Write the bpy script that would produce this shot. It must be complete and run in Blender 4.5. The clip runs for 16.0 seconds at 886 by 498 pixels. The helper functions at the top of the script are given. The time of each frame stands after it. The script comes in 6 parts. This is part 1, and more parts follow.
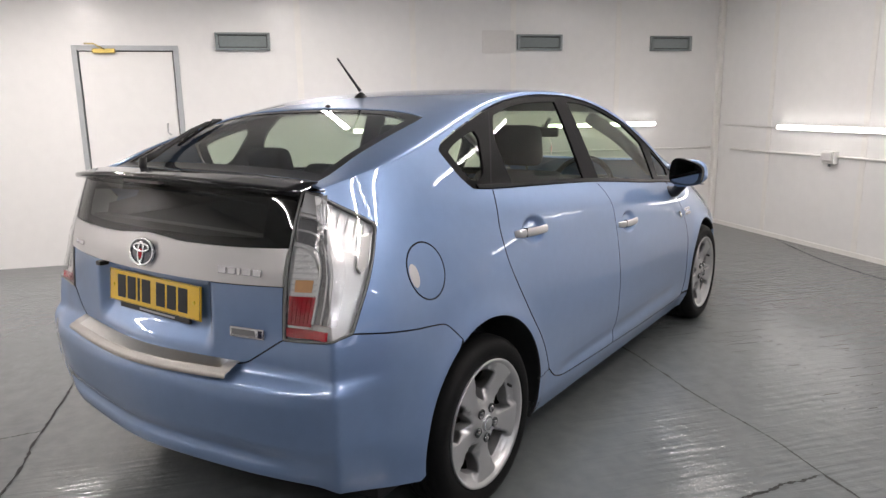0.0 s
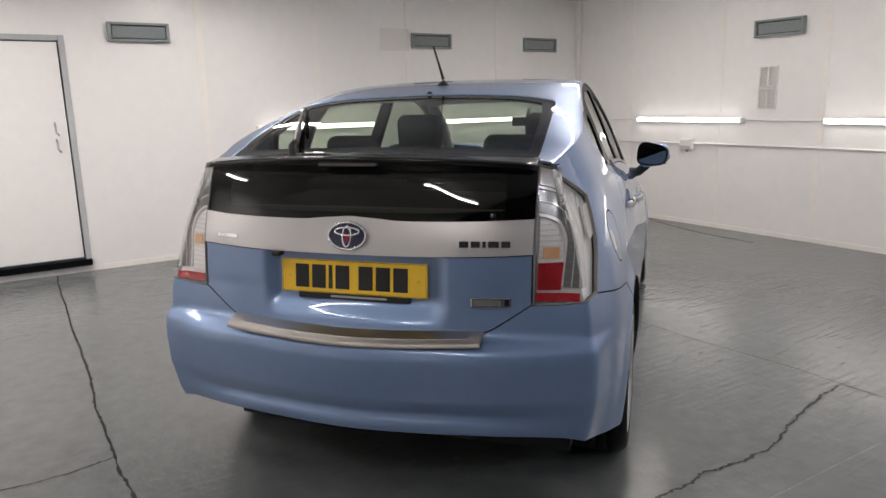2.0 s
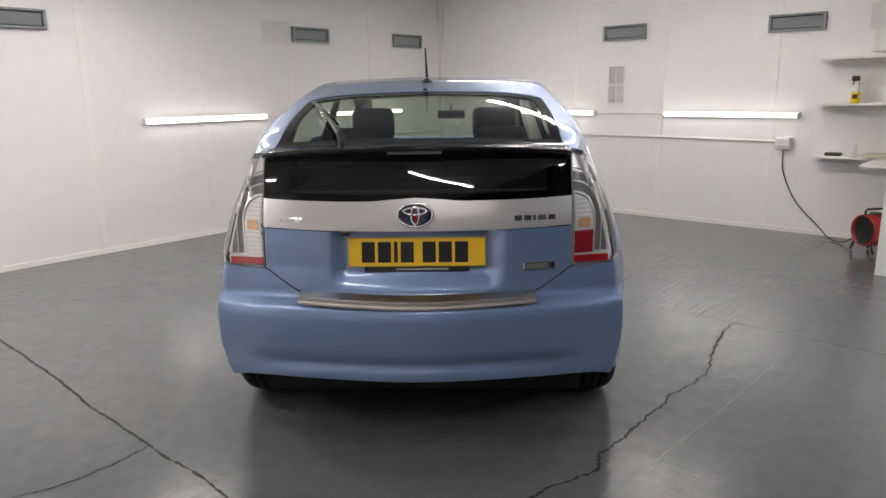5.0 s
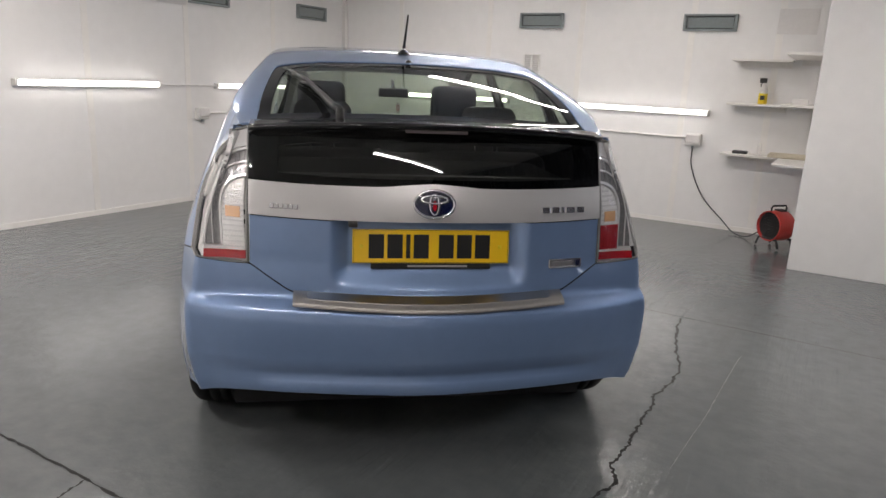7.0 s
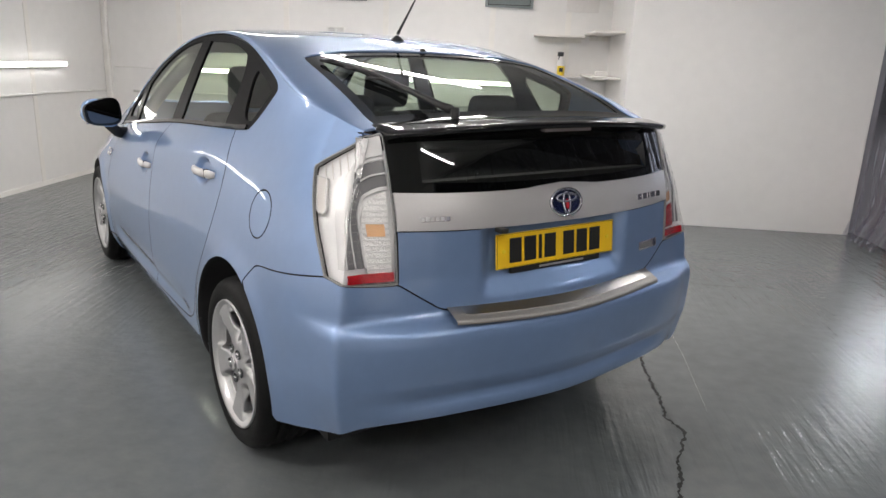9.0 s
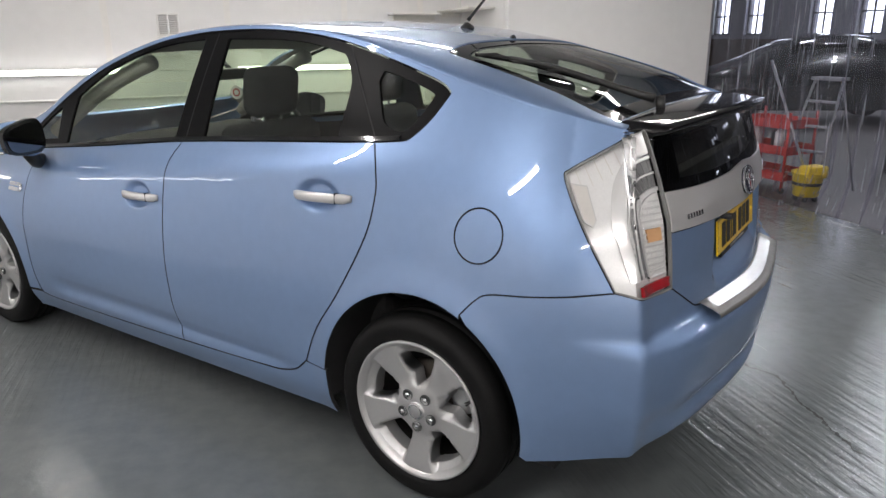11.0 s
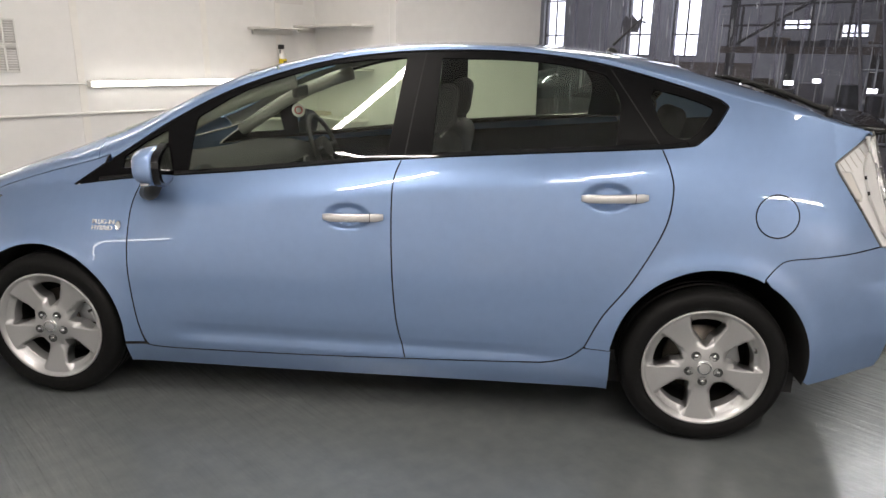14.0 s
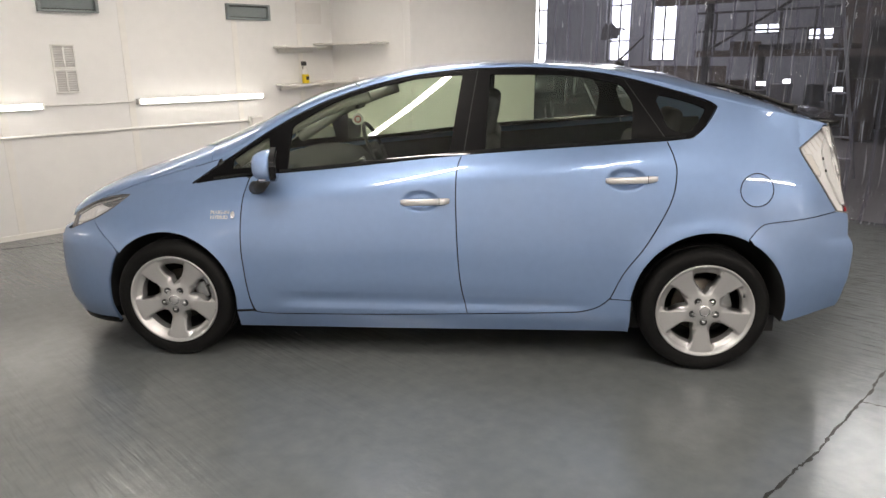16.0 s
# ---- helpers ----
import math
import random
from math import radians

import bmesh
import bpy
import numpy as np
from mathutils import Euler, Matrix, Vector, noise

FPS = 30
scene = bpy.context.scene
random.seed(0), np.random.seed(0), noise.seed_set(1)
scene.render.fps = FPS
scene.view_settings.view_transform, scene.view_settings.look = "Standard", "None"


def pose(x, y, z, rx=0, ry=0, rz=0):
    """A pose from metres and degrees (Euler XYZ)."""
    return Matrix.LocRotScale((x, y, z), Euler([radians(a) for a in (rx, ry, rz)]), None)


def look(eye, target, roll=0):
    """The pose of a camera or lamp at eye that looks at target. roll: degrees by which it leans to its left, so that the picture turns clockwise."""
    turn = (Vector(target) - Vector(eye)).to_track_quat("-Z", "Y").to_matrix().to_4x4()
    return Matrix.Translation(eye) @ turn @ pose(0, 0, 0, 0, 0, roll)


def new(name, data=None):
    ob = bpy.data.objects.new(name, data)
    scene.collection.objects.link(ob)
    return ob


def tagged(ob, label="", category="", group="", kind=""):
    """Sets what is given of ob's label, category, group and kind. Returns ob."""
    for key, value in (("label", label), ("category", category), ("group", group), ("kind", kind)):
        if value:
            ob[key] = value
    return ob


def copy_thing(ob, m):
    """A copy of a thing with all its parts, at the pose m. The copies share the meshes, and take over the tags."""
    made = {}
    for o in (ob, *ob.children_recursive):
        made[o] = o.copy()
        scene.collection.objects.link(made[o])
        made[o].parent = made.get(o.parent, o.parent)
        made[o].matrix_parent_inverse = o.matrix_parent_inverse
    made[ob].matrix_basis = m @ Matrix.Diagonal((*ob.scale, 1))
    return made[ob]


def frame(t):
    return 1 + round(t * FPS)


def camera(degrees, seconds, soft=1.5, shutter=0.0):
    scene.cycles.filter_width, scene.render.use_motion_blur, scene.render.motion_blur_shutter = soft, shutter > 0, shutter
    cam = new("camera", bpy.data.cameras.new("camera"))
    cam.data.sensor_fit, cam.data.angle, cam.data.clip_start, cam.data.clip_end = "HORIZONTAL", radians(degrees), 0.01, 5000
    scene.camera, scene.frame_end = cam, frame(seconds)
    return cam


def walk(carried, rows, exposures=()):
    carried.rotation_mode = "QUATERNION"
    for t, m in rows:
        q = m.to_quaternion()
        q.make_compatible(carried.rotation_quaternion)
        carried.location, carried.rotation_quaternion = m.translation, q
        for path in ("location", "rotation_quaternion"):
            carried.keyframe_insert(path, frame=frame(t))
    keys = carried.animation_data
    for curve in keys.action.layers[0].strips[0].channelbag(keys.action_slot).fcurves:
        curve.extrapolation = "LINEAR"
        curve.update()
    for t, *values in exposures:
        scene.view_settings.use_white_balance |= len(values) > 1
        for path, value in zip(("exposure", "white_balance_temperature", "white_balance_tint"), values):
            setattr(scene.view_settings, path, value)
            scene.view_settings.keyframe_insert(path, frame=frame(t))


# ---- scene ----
cam = camera(64.8, 16.0)

PATH = [
    (0, (2.101, -1.979, 1.444), (0.958, -0.389, 1.036), -1.0),
    (0.5, (1.812, -2.17, 1.423), (0.751, -0.516, 1.05), -0.4),
    (1, (1.53, -2.39, 1.415), (0.639, -0.653, 0.981), -2.1),
    (1.5, (1.233, -2.549, 1.408), (0.48, -0.752, 0.958), -2.4),
    (2, (0.954, -2.756, 1.404), (0.368, -0.889, 0.991), -1.3),
    (2.5, (0.728, -2.966, 1.427), (0.252, -1.079, 0.965), -1.8),
    (3, (0.524, -3.06, 1.428), (0.165, -1.145, 0.975), -2.4),
    (3.5, (0.351, -3.164, 1.444), (0.088, -1.227, 1.019), -3.2),
    (4, (0.244, -3.274, 1.447), (0.08, -1.328, 1.017), -3.8),
    (4.2, (0.218, -3.291, 1.448), (0.096, -1.342, 1.016), -2.6),
    (6.3, (0.014, -3.117, 1.42), (0.067, -1.173, 0.956), -0.2),
    (6.5, (-0.064, -3.04, 1.425), (0.078, -1.091, 1.0), 0.1),
    (7, (-0.348, -2.921, 1.388), (-0.014, -1.009, 0.908), 2.7),
    (7.5, (-0.666, -2.838, 1.41), (-0.091, -1.01, 0.839), 1.8),
    (8, (-0.974, -2.651, 1.406), (-0.237, -0.882, 0.836), 0.9),
    (8.5, (-1.272, -2.501, 1.401), (-0.371, -0.8, 0.86), 2.3),
    (8.7, (-1.404, -2.439, 1.422), (-0.421, -0.782, 0.885), 2.5),
    (10.8, (-2.357, -1.302, 1.433), (-0.791, -0.201, 0.853), -0.3),
    (11, (-2.434, -1.168, 1.447), (-0.848, -0.099, 0.863), -0.5),
    (11.5, (-2.608, -0.888, 1.428), (-0.945, 0.072, 0.868), -0.2),
    (12, (-2.775, -0.545, 1.436), (-1.014, 0.212, 0.865), 0.7),
    (12.5, (-2.889, -0.215, 1.44), (-1.058, 0.339, 0.856), 1.0),
    (13, (-3.082, 0.113, 1.451), (-1.213, 0.49, 0.846), 1.3),
    (13.5, (-3.239, 0.392, 1.414), (-1.344, 0.677, 0.841), 1.9),
    (14, (-3.415, 0.702, 1.472), (-1.505, 0.935, 0.925), 0.8),
    (14.5, (-3.715, 0.897, 1.441), (-1.795, 1.046, 0.903), -1.0),
    (15, (-3.961, 0.934, 1.445), (-2.04, 1.084, 0.912), 0.1),
    (15.5, (-4.124, 0.927, 1.459), (-2.217, 1.124, 0.889), -0.2),
    (16, (-4.18, 0.966, 1.521), (-2.259, 1.149, 0.995), -0.6),
]
walk(cam, [(t, look(e, g, r)) for t, e, g, r in PATH], exposures=[(0.0, 0.12, 6450, 13), (1.0, 0.05, 6500, 12), (2.0, -0.08, 6550, 13), (3.5, -0.06, 6500, 13), (6.5, -0.06, 6500, 13), (7.2, -0.05, 6500, 12), (8.0, 0.2, 6450, 11), (8.7, 0.22, 6400, 10), (11.0, 0.02, 6300, 10), (12.5, 0.05, 6450, 10), (14.0, 0.1, 6700, 10), (16.0, 0.2, 6850, 10)])

# ---- world and exposure ----
world = bpy.data.worlds.new("world")
scene.world = world
world.use_nodes = True
wn = world.node_tree.nodes
sky = wn.new("ShaderNodeTexSky")
sky.sky_type = "NISHITA"
sky.sun_disc = False
sky.sun_elevation, sky.sun_rotation = radians(40), radians(120)
world.node_tree.links.new(sky.outputs[0], wn["Background"].inputs[0])
wn["Background"].inputs[1].default_value = 0.1
scene.view_settings.exposure = 0.0
WALL_TUBE, CEILING_TUBE, CEILING_LAMP = 9.0, 12.0, 31.0
WINDOW_STRENGTH = 3.5


# ---- materials ----
def mat(name, colour, rough=0.5, metal=0.0, coat=0.0, coat_rough=0.03, spec=0.5, vary=0.06, scale=8.0, bump=0.0, bump_scale=60.0,
        rough_vary=0.08, emit=None, strength=0.0):
    """A surface with variation of colour at two scales, of gloss, and a fine relief."""
    m = bpy.data.materials.new(name)
    m.use_nodes = True
    t = m.node_tree
    n, ln = t.nodes, t.links
    b = n["Principled BSDF"]
    b.inputs["Metallic"].default_value = metal
    b.inputs["Specular IOR Level"].default_value = spec
    b.inputs["Coat Weight"].default_value = coat
    b.inputs["Coat IOR"].default_value = 1.6
    b.inputs["Coat Roughness"].default_value = coat_rough
    co = n.new("ShaderNodeTexCoord")
    big = n.new("ShaderNodeTexNoise")
    big.inputs["Scale"].default_value, big.inputs["Detail"].default_value = scale * 0.2, 4
    fine = n.new("ShaderNodeTexNoise")
    fine.inputs["Scale"].default_value, fine.inputs["Detail"].default_value = scale * 4, 6
    add = n.new("ShaderNodeMath")
    add.operation = "ADD"
    for k in (big, fine):
        ln.new(co.outputs["Object"], k.inputs["Vector"])
    ln.new(big.outputs["Fac"], add.inputs[0])
    ln.new(fine.outputs["Fac"], add.inputs[1])
    ramp = n.new("ShaderNodeMapRange")
    ramp.inputs["From Min"].default_value, ramp.inputs["From Max"].default_value = 0.7, 1.3
    ramp.inputs["To Min"].default_value, ramp.inputs["To Max"].default_value = 1 - vary, 1 + vary
    ln.new(add.outputs[0], ramp.inputs["Value"])
    mul = n.new("ShaderNodeVectorMath")
    mul.operation = "SCALE"
    mul.inputs[0].default_value = colour[:3]
    ln.new(ramp.outputs[0], mul.inputs["Scale"])
    ln.new(mul.outputs[0], b.inputs["Base Color"])
    b.inputs["Roughness"].default_value = rough
    if bump:
        tex = n.new("ShaderNodeTexNoise")
        tex.inputs["Scale"].default_value, tex.inputs["Detail"].default_value = bump_scale, 5
        ln.new(co.outputs["Object"], tex.inputs["Vector"])
        bp = n.new("ShaderNodeBump")
        bp.inputs["Strength"].default_value, bp.inputs["Distance"].default_value = bump, 0.01
        ln.new(tex.outputs["Fac"], bp.inputs["Height"])
        ln.new(bp.outputs[0], b.inputs["Normal"])
    if emit:
        b.inputs["Emission Color"].default_value = (*emit, 1)
        b.inputs["Emission Strength"].default_value = strength
    return m


def glass(name, tint, ior=1.5, rough=0.0):
    """A thin pane: tinted light goes straight through, the rest mirrors, more so at a glancing angle."""
    m = bpy.data.materials.new(name)
    m.use_nodes = True
    n, ln = m.node_tree.nodes, m.node_tree.links
    n.remove(n["Principled BSDF"])
    tr, gl, lw, pw, ma, mx = (n.new(k) for k in ("ShaderNodeBsdfTransparent", "ShaderNodeBsdfGlossy", "ShaderNodeLayerWeight", "ShaderNodeMath", "ShaderNodeMath", "ShaderNodeMixShader"))
    tr.inputs[0].default_value = (*tint, 1)
    gl.inputs["Roughness"].default_value = rough
    lw.inputs["Blend"].default_value = 0.5
    pw.operation, ma.operation = "POWER", "MULTIPLY_ADD"
    pw.inputs[1].default_value = 5.0
    f0 = 1.8 * ((ior - 1) / (ior + 1)) ** 2
    ma.inputs[1].default_value, ma.inputs[2].default_value = 0.9 - f0, f0
    ln.new(lw.outputs["Facing"], pw.inputs[0])
    ln.new(pw.outputs[0], ma.inputs[0])
    ln.new(ma.outputs[0], mx.inputs[0])
    ln.new(tr.outputs[0], mx.inputs[1])
    ln.new(gl.outputs[0], mx.inputs[2])
    ln.new(mx.outputs[0], n["Material Output"].inputs[0])
    return m


PAINT = mat("blue_metallic_paint", (0.192, 0.289, 0.485), 0.44, metal=0.5, coat=1.0, coat_rough=0.01, vary=0.03, scale=120, rough_vary=0.02)
BLACK_GLOSS = mat("black_gloss", (0.006, 0.006, 0.007), 0.06, spec=0.5, vary=0.1)
BLACK_TRIM = mat("black_trim", (0.005, 0.005, 0.0055), 0.35, spec=0.06, vary=0.15, bump=0.05, bump_scale=400)
RUBBER = mat("tyre_rubber", (0.006, 0.006, 0.0062), 0.6, spec=0.16, vary=0.25, scale=20, bump=0.12, bump_scale=300)
# Black of the plastic liners; also puts panel-gap shade into colour.
LINER_SHADE = mat("black_liner_and_gap_shade", (0.012, 0.012, 0.013), 0.8, vary=0.3)
ALLOY = mat("silver_alloy_paint", (0.47, 0.472, 0.475), 0.34, metal=0.6, coat=0.3, vary=0.02, scale=30)
CHROME = mat("chrome", (0.82, 0.82, 0.84), 0.06, metal=1.0, vary=0.03)
POLISHED = mat("polished_steel", (0.42, 0.41, 0.4), 0.3, metal=1.0, vary=0.04, scale=30)
BRUSHED = mat("brushed_steel", (0.37, 0.355, 0.335), 0.5, metal=1.0, vary=0.08, scale=40)
SILVER_PAINT = mat("silver_paint", (0.64, 0.63, 0.63), 0.32, metal=0.5, coat=0.5, vary=0.015, scale=40)
PLATE_YELLOW = mat("plate_yellow", (0.83, 0.52, 0.01), 0.35, coat=0.6, vary=0.03)
PLATE_BLACK = mat("plate_black", (0.012, 0.012, 0.012), 0.4, vary=0.1)
SEAT = mat("dark_fabric", (0.02, 0.02, 0.022), 0.85, vary=0.2, scale=40, bump=0.25, bump_scale=500)
DASH = mat("dash_plastic", (0.022, 0.022, 0.023), 0.7, spec=0.12, vary=0.1, bump=0.1, bump_scale=500)
HEADLINER = mat("grey_headliner", (0.38, 0.38, 0.36), 0.9, vary=0.05, bump=0.1, bump_scale=300)
TRIM_GREY = mat("grey_trim", (0.25, 0.25, 0.24), 0.6, vary=0.06)
SIDE_GLASS = glass("side_glass", (0.8, 0.88, 0.75))
REAR_GLASS = glass("rear_glass", (0.62, 0.68, 0.63))
DARK_GLASS = glass("dark_glass", (0.2, 0.21, 0.2))
LENS = glass("clear_lens", (0.95, 0.95, 0.95), 1.35)
RED_LENS = mat("red_lens", (0.42, 0.004, 0.012), 0.12, coat=1.0, vary=0.35, scale=45, bump=0.4, bump_scale=120)
AMBER_LENS = mat("amber_lens", (0.74, 0.43, 0.22), 0.15, coat=1.0, vary=0.15, scale=60)
REFLECTOR = mat("lamp_reflector", (0.86, 0.85, 0.83), 0.16, metal=0.7, vary=0.08, scale=50)
LAMP_WHITE = mat("lamp_white", (0.82, 0.82, 0.82), 0.25, metal=0.1, vary=0.06, scale=50)
GUIDE_GREY = mat("lamp_guide_grey", (0.24, 0.24, 0.245), 0.16, metal=0.3, vary=0.08, scale=60)
BRAKE_DARK = mat("smoked_brake_lens", (0.16, 0.14, 0.14), 0.15, vary=0.05)
LAMP_BEIGE = mat("lamp_reflector_beige", (0.62, 0.6, 0.57), 0.3, vary=0.04)
# Mirror colour is darkened in place of the dark surroundings it would reflect.
MIRROR_DARK = mat("mirror_dark_reflection", (0.14, 0.145, 0.155), 0.02, metal=1.0, vary=0.02)
LAMP_RIM = mat("lamp_rim", (0.22, 0.22, 0.215), 0.4, vary=0.06)
LAMP_SILVER = mat("lamp_silver", (0.8, 0.8, 0.8), 0.2, metal=0.3, vary=0.05, scale=50)
RIBBED = mat("ribbed_lens", (0.85, 0.85, 0.84), 0.12, metal=0.2, vary=0.1, scale=60, bump=0.5, bump_scale=130)
EMBLEM_BLUE = mat("emblem_blue", (0.004, 0.008, 0.045), 0.2, coat=0.6)
# Barrel and brake disc colours are darkened to hold the shade behind the spokes.
BARREL = mat("barrel_in_shade", (0.022, 0.02, 0.019), 0.6, metal=0.4, vary=0.2, scale=30)
DISC_STEEL = mat("brake_steel", (0.13, 0.115, 0.1), 0.45, metal=0.9, vary=0.3, scale=60)
WALL_WHITE = mat("white_wall_panel", (0.79, 0.78, 0.765), 0.38, vary=0.025, scale=2.5, bump=0.03, bump_scale=18, coat=0.15, coat_rough=0.2)
FRAME_GREY = mat("pale_grey_frame_paint", (0.4, 0.42, 0.43), 0.45, vary=0.05)
SEAM_WHITE = mat("white_seam_strip", (0.8, 0.78, 0.745), 0.45, vary=0.04, scale=3)
CEILING_WHITE = mat("white_ceiling_panel", (0.78, 0.77, 0.75), 0.45, vary=0.02, scale=2)
GREY_PAINT = mat("grey_painted_metal", (0.24, 0.27, 0.27), 0.42, vary=0.08, scale=12)
DARK_GREY = mat("dark_grey_recess", (0.07, 0.075, 0.075), 0.6, vary=0.1)
PVC_WHITE = mat("white_plastic", (0.74, 0.73, 0.7), 0.35, vary=0.04)
TUBE = mat("tube_light", (0.9, 0.9, 0.9), 0.3, emit=(1.0, 0.97, 0.92), strength=WALL_TUBE)
TUBE_UP = mat("ceiling_tube", (0.9, 0.9, 0.9), 0.3, emit=(1.0, 0.96, 0.9), strength=CEILING_TUBE)
BRASS = mat("brass", (0.55, 0.42, 0.12), 0.3, metal=0.9, vary=0.1)
SHELF = mat("white_shelf_board", (0.74, 0.72, 0.68), 0.5, vary=0.05, scale=6)
STEEL = mat("bare_aluminium", (0.55, 0.56, 0.57), 0.3, metal=0.9, vary=0.08)
RED_PAINT = mat("red_painted_metal", (0.42, 0.025, 0.02), 0.35, coat=0.3, vary=0.12, scale=20)
YELLOW = mat("yellow_plastic", (0.75, 0.55, 0.02), 0.4, vary=0.06)
BLACK_PLASTIC = mat("black_plastic", (0.02, 0.02, 0.02), 0.45, vary=0.15)
CLOTH = mat("beige_cloth", (0.6, 0.54, 0.42), 0.9, vary=0.1, scale=20, bump=0.4, bump_scale=80)
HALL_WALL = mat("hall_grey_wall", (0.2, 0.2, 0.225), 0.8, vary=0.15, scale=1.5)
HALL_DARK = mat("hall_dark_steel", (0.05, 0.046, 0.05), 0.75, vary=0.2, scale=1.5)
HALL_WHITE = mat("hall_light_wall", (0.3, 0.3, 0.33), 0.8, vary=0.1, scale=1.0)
DAY = mat("daylight_backdrop", (0.9, 0.92, 1.0), 0.6, emit=(0.9, 0.95, 1.0), strength=WINDOW_STRENGTH)
CARD = mat("white_card", (0.72, 0.7, 0.68), 0.55, vary=0.03)


def floor_material():
    """Grey floor paint: brushed ridges in patches, scuffs, stains and specks."""
    m = mat("grey_floor_paint", (0.117, 0.127, 0.13), 0.2, spec=0.6, vary=0.12, scale=3.0, rough_vary=0.06)
    t = m.node_tree
    n, ln = t.nodes, t.links
    b = n["Principled BSDF"]
    co = n.new("ShaderNodeTexCoord")

    def tex(kind, scale, detail=3.0, turn=None, stretch=None):
        k = n.new(kind)
        k.inputs["Scale"].default_value = scale
        k.inputs["Detail"].default_value = detail
        mp = n.new("ShaderNodeMapping")
        mp.inputs["Rotation"].default_value = (0, 0, radians(turn or 0))
        mp.inputs["Scale"].default_value = stretch or (1, 1, 1)
        ln.new(co.outputs["Object"], mp.inputs["Vector"])
        ln.new(mp.outputs[0], k.inputs["Vector"])
        return k

    def op(kind, x, y):
        k = n.new("ShaderNodeMath")
        k.operation = kind
        for i, v in enumerate((x, y)):
            if isinstance(v, (int, float)):
                k.inputs[i].default_value = v
            else:
                ln.new(v, k.inputs[i])
        return k.outputs[0]

    ridges = tex("ShaderNodeTexNoise", 1.0, 2.0, 2, (30, 2.6, 1))
    ridges2 = tex("ShaderNodeTexNoise", 1.0, 2.0, 62, (26, 2.6, 1))
    mask = tex("ShaderNodeTexNoise", 0.45, 2.0)
    mr = n.new("ShaderNodeMapRange")
    mr.inputs["From Min"].default_value, mr.inputs["From Max"].default_value = 0.3, 0.7
    ln.new(mask.outputs["Fac"], mr.inputs["Value"])
    inv = op("SUBTRACT", 1.0, mr.outputs[0])
    lines = op("ADD", op("MULTIPLY", ridges.outputs["Fac"], mr.outputs[0]), op("MULTIPLY", ridges2.outputs["Fac"], inv))
    patch = tex("ShaderNodeTexNoise", 0.55, 3.0)
    pr = n.new("ShaderNodeMapRange")
    pr.inputs["From Min"].default_value, pr.inputs["From Max"].default_value = 0.42, 0.6
    pr.inputs["To Min"].default_value, pr.inputs["To Max"].default_value = 0.15, 1.0
    ln.new(patch.outputs["Fac"], pr.inputs["Value"])
    sharp = n.new("ShaderNodeMapRange")
    sharp.interpolation_type = "SMOOTHSTEP"
    sharp.inputs["From Min"].default_value, sharp.inputs["From Max"].default_value = 0.4, 0.6
    ln.new(lines, sharp.inputs["Value"])
    flat = n.new("ShaderNodeVectorMath")
    flat.operation = "DISTANCE"
    flat.inputs[1].default_value = (-1.55, -0.9, 0)
    ln.new(co.outputs["Object"], flat.inputs[0])
    wear = n.new("ShaderNodeMapRange")
    wear.interpolation_type = "SMOOTHSTEP"
    wear.inputs["From Min"].default_value, wear.inputs["From Max"].default_value = 0.9, 2.3
    wear.inputs["To Min"].default_value = 0.12
    ln.new(flat.outputs["Value"], wear.inputs["Value"])
    lines = op("MULTIPLY", op("MULTIPLY", sharp.outputs[0], pr.outputs[0]), wear.outputs[0])
    grain = tex("ShaderNodeTexNoise", 28, 6)
    swell = tex("ShaderNodeTexNoise", 5, 4)
    height = op("ADD", op("ADD", op("MULTIPLY", lines, 0.33), op("MULTIPLY", grain.outputs["Fac"], 0.3)), op("MULTIPLY", swell.outputs["Fac"], 0.35))
    bp = n.new("ShaderNodeBump")
    bp.inputs["Strength"].default_value, bp.inputs["Distance"].default_value = 0.6, 0.008
    ln.new(height, bp.inputs["Height"])
    ln.new(bp.outputs[0], b.inputs["Normal"])
    return m


def curtain_material():
    """Clear PVC sheet with violet-grey cast; wrinkle glints put in as hazy upright streaks."""
    m = glass("clear_pvc", (0.8, 0.79, 0.86), 1.22, 0.03)
    n, ln = m.node_tree.nodes, m.node_tree.links
    haze, mix2 = n.new("ShaderNodeBsdfTranslucent"), n.new("ShaderNodeMixShader")
    haze.inputs[0].default_value = (0.82, 0.81, 0.88, 1)
    first = n["Material Output"].inputs[0].links[0].from_socket
    ln.new(first, mix2.inputs[1])
    ln.new(haze.outputs[0], mix2.inputs[2])
    ln.new(mix2.outputs[0], n["Material Output"].inputs[0])
    co, tx, mp, rmp, info, add = (n.new("ShaderNode" + k) for k in ("TexCoord", "TexNoise", "Mapping", "MapRange", "ObjectInfo", "VectorMath"))
    ln.new(co.outputs["Object"], add.inputs[0])
    ln.new(info.outputs["Random"], add.inputs[1])
    mp.inputs["Scale"].default_value = (1, 1, 0.05)
    ln.new(add.outputs[0], mp.inputs["Vector"])
    ln.new(mp.outputs[0], tx.inputs["Vector"])
    tx.inputs["Scale"].default_value, tx.inputs["Detail"].default_value = 42.0, 5
    rmp.inputs["From Min"].default_value, rmp.inputs["From Max"].default_value = 0.56, 0.78
    rmp.inputs["To Min"].default_value, rmp.inputs["To Max"].default_value = 0.075, 0.7
    ln.new(tx.outputs["Fac"], rmp.inputs["Value"])
    ln.new(rmp.outputs[0], mix2.inputs[0])
    return m


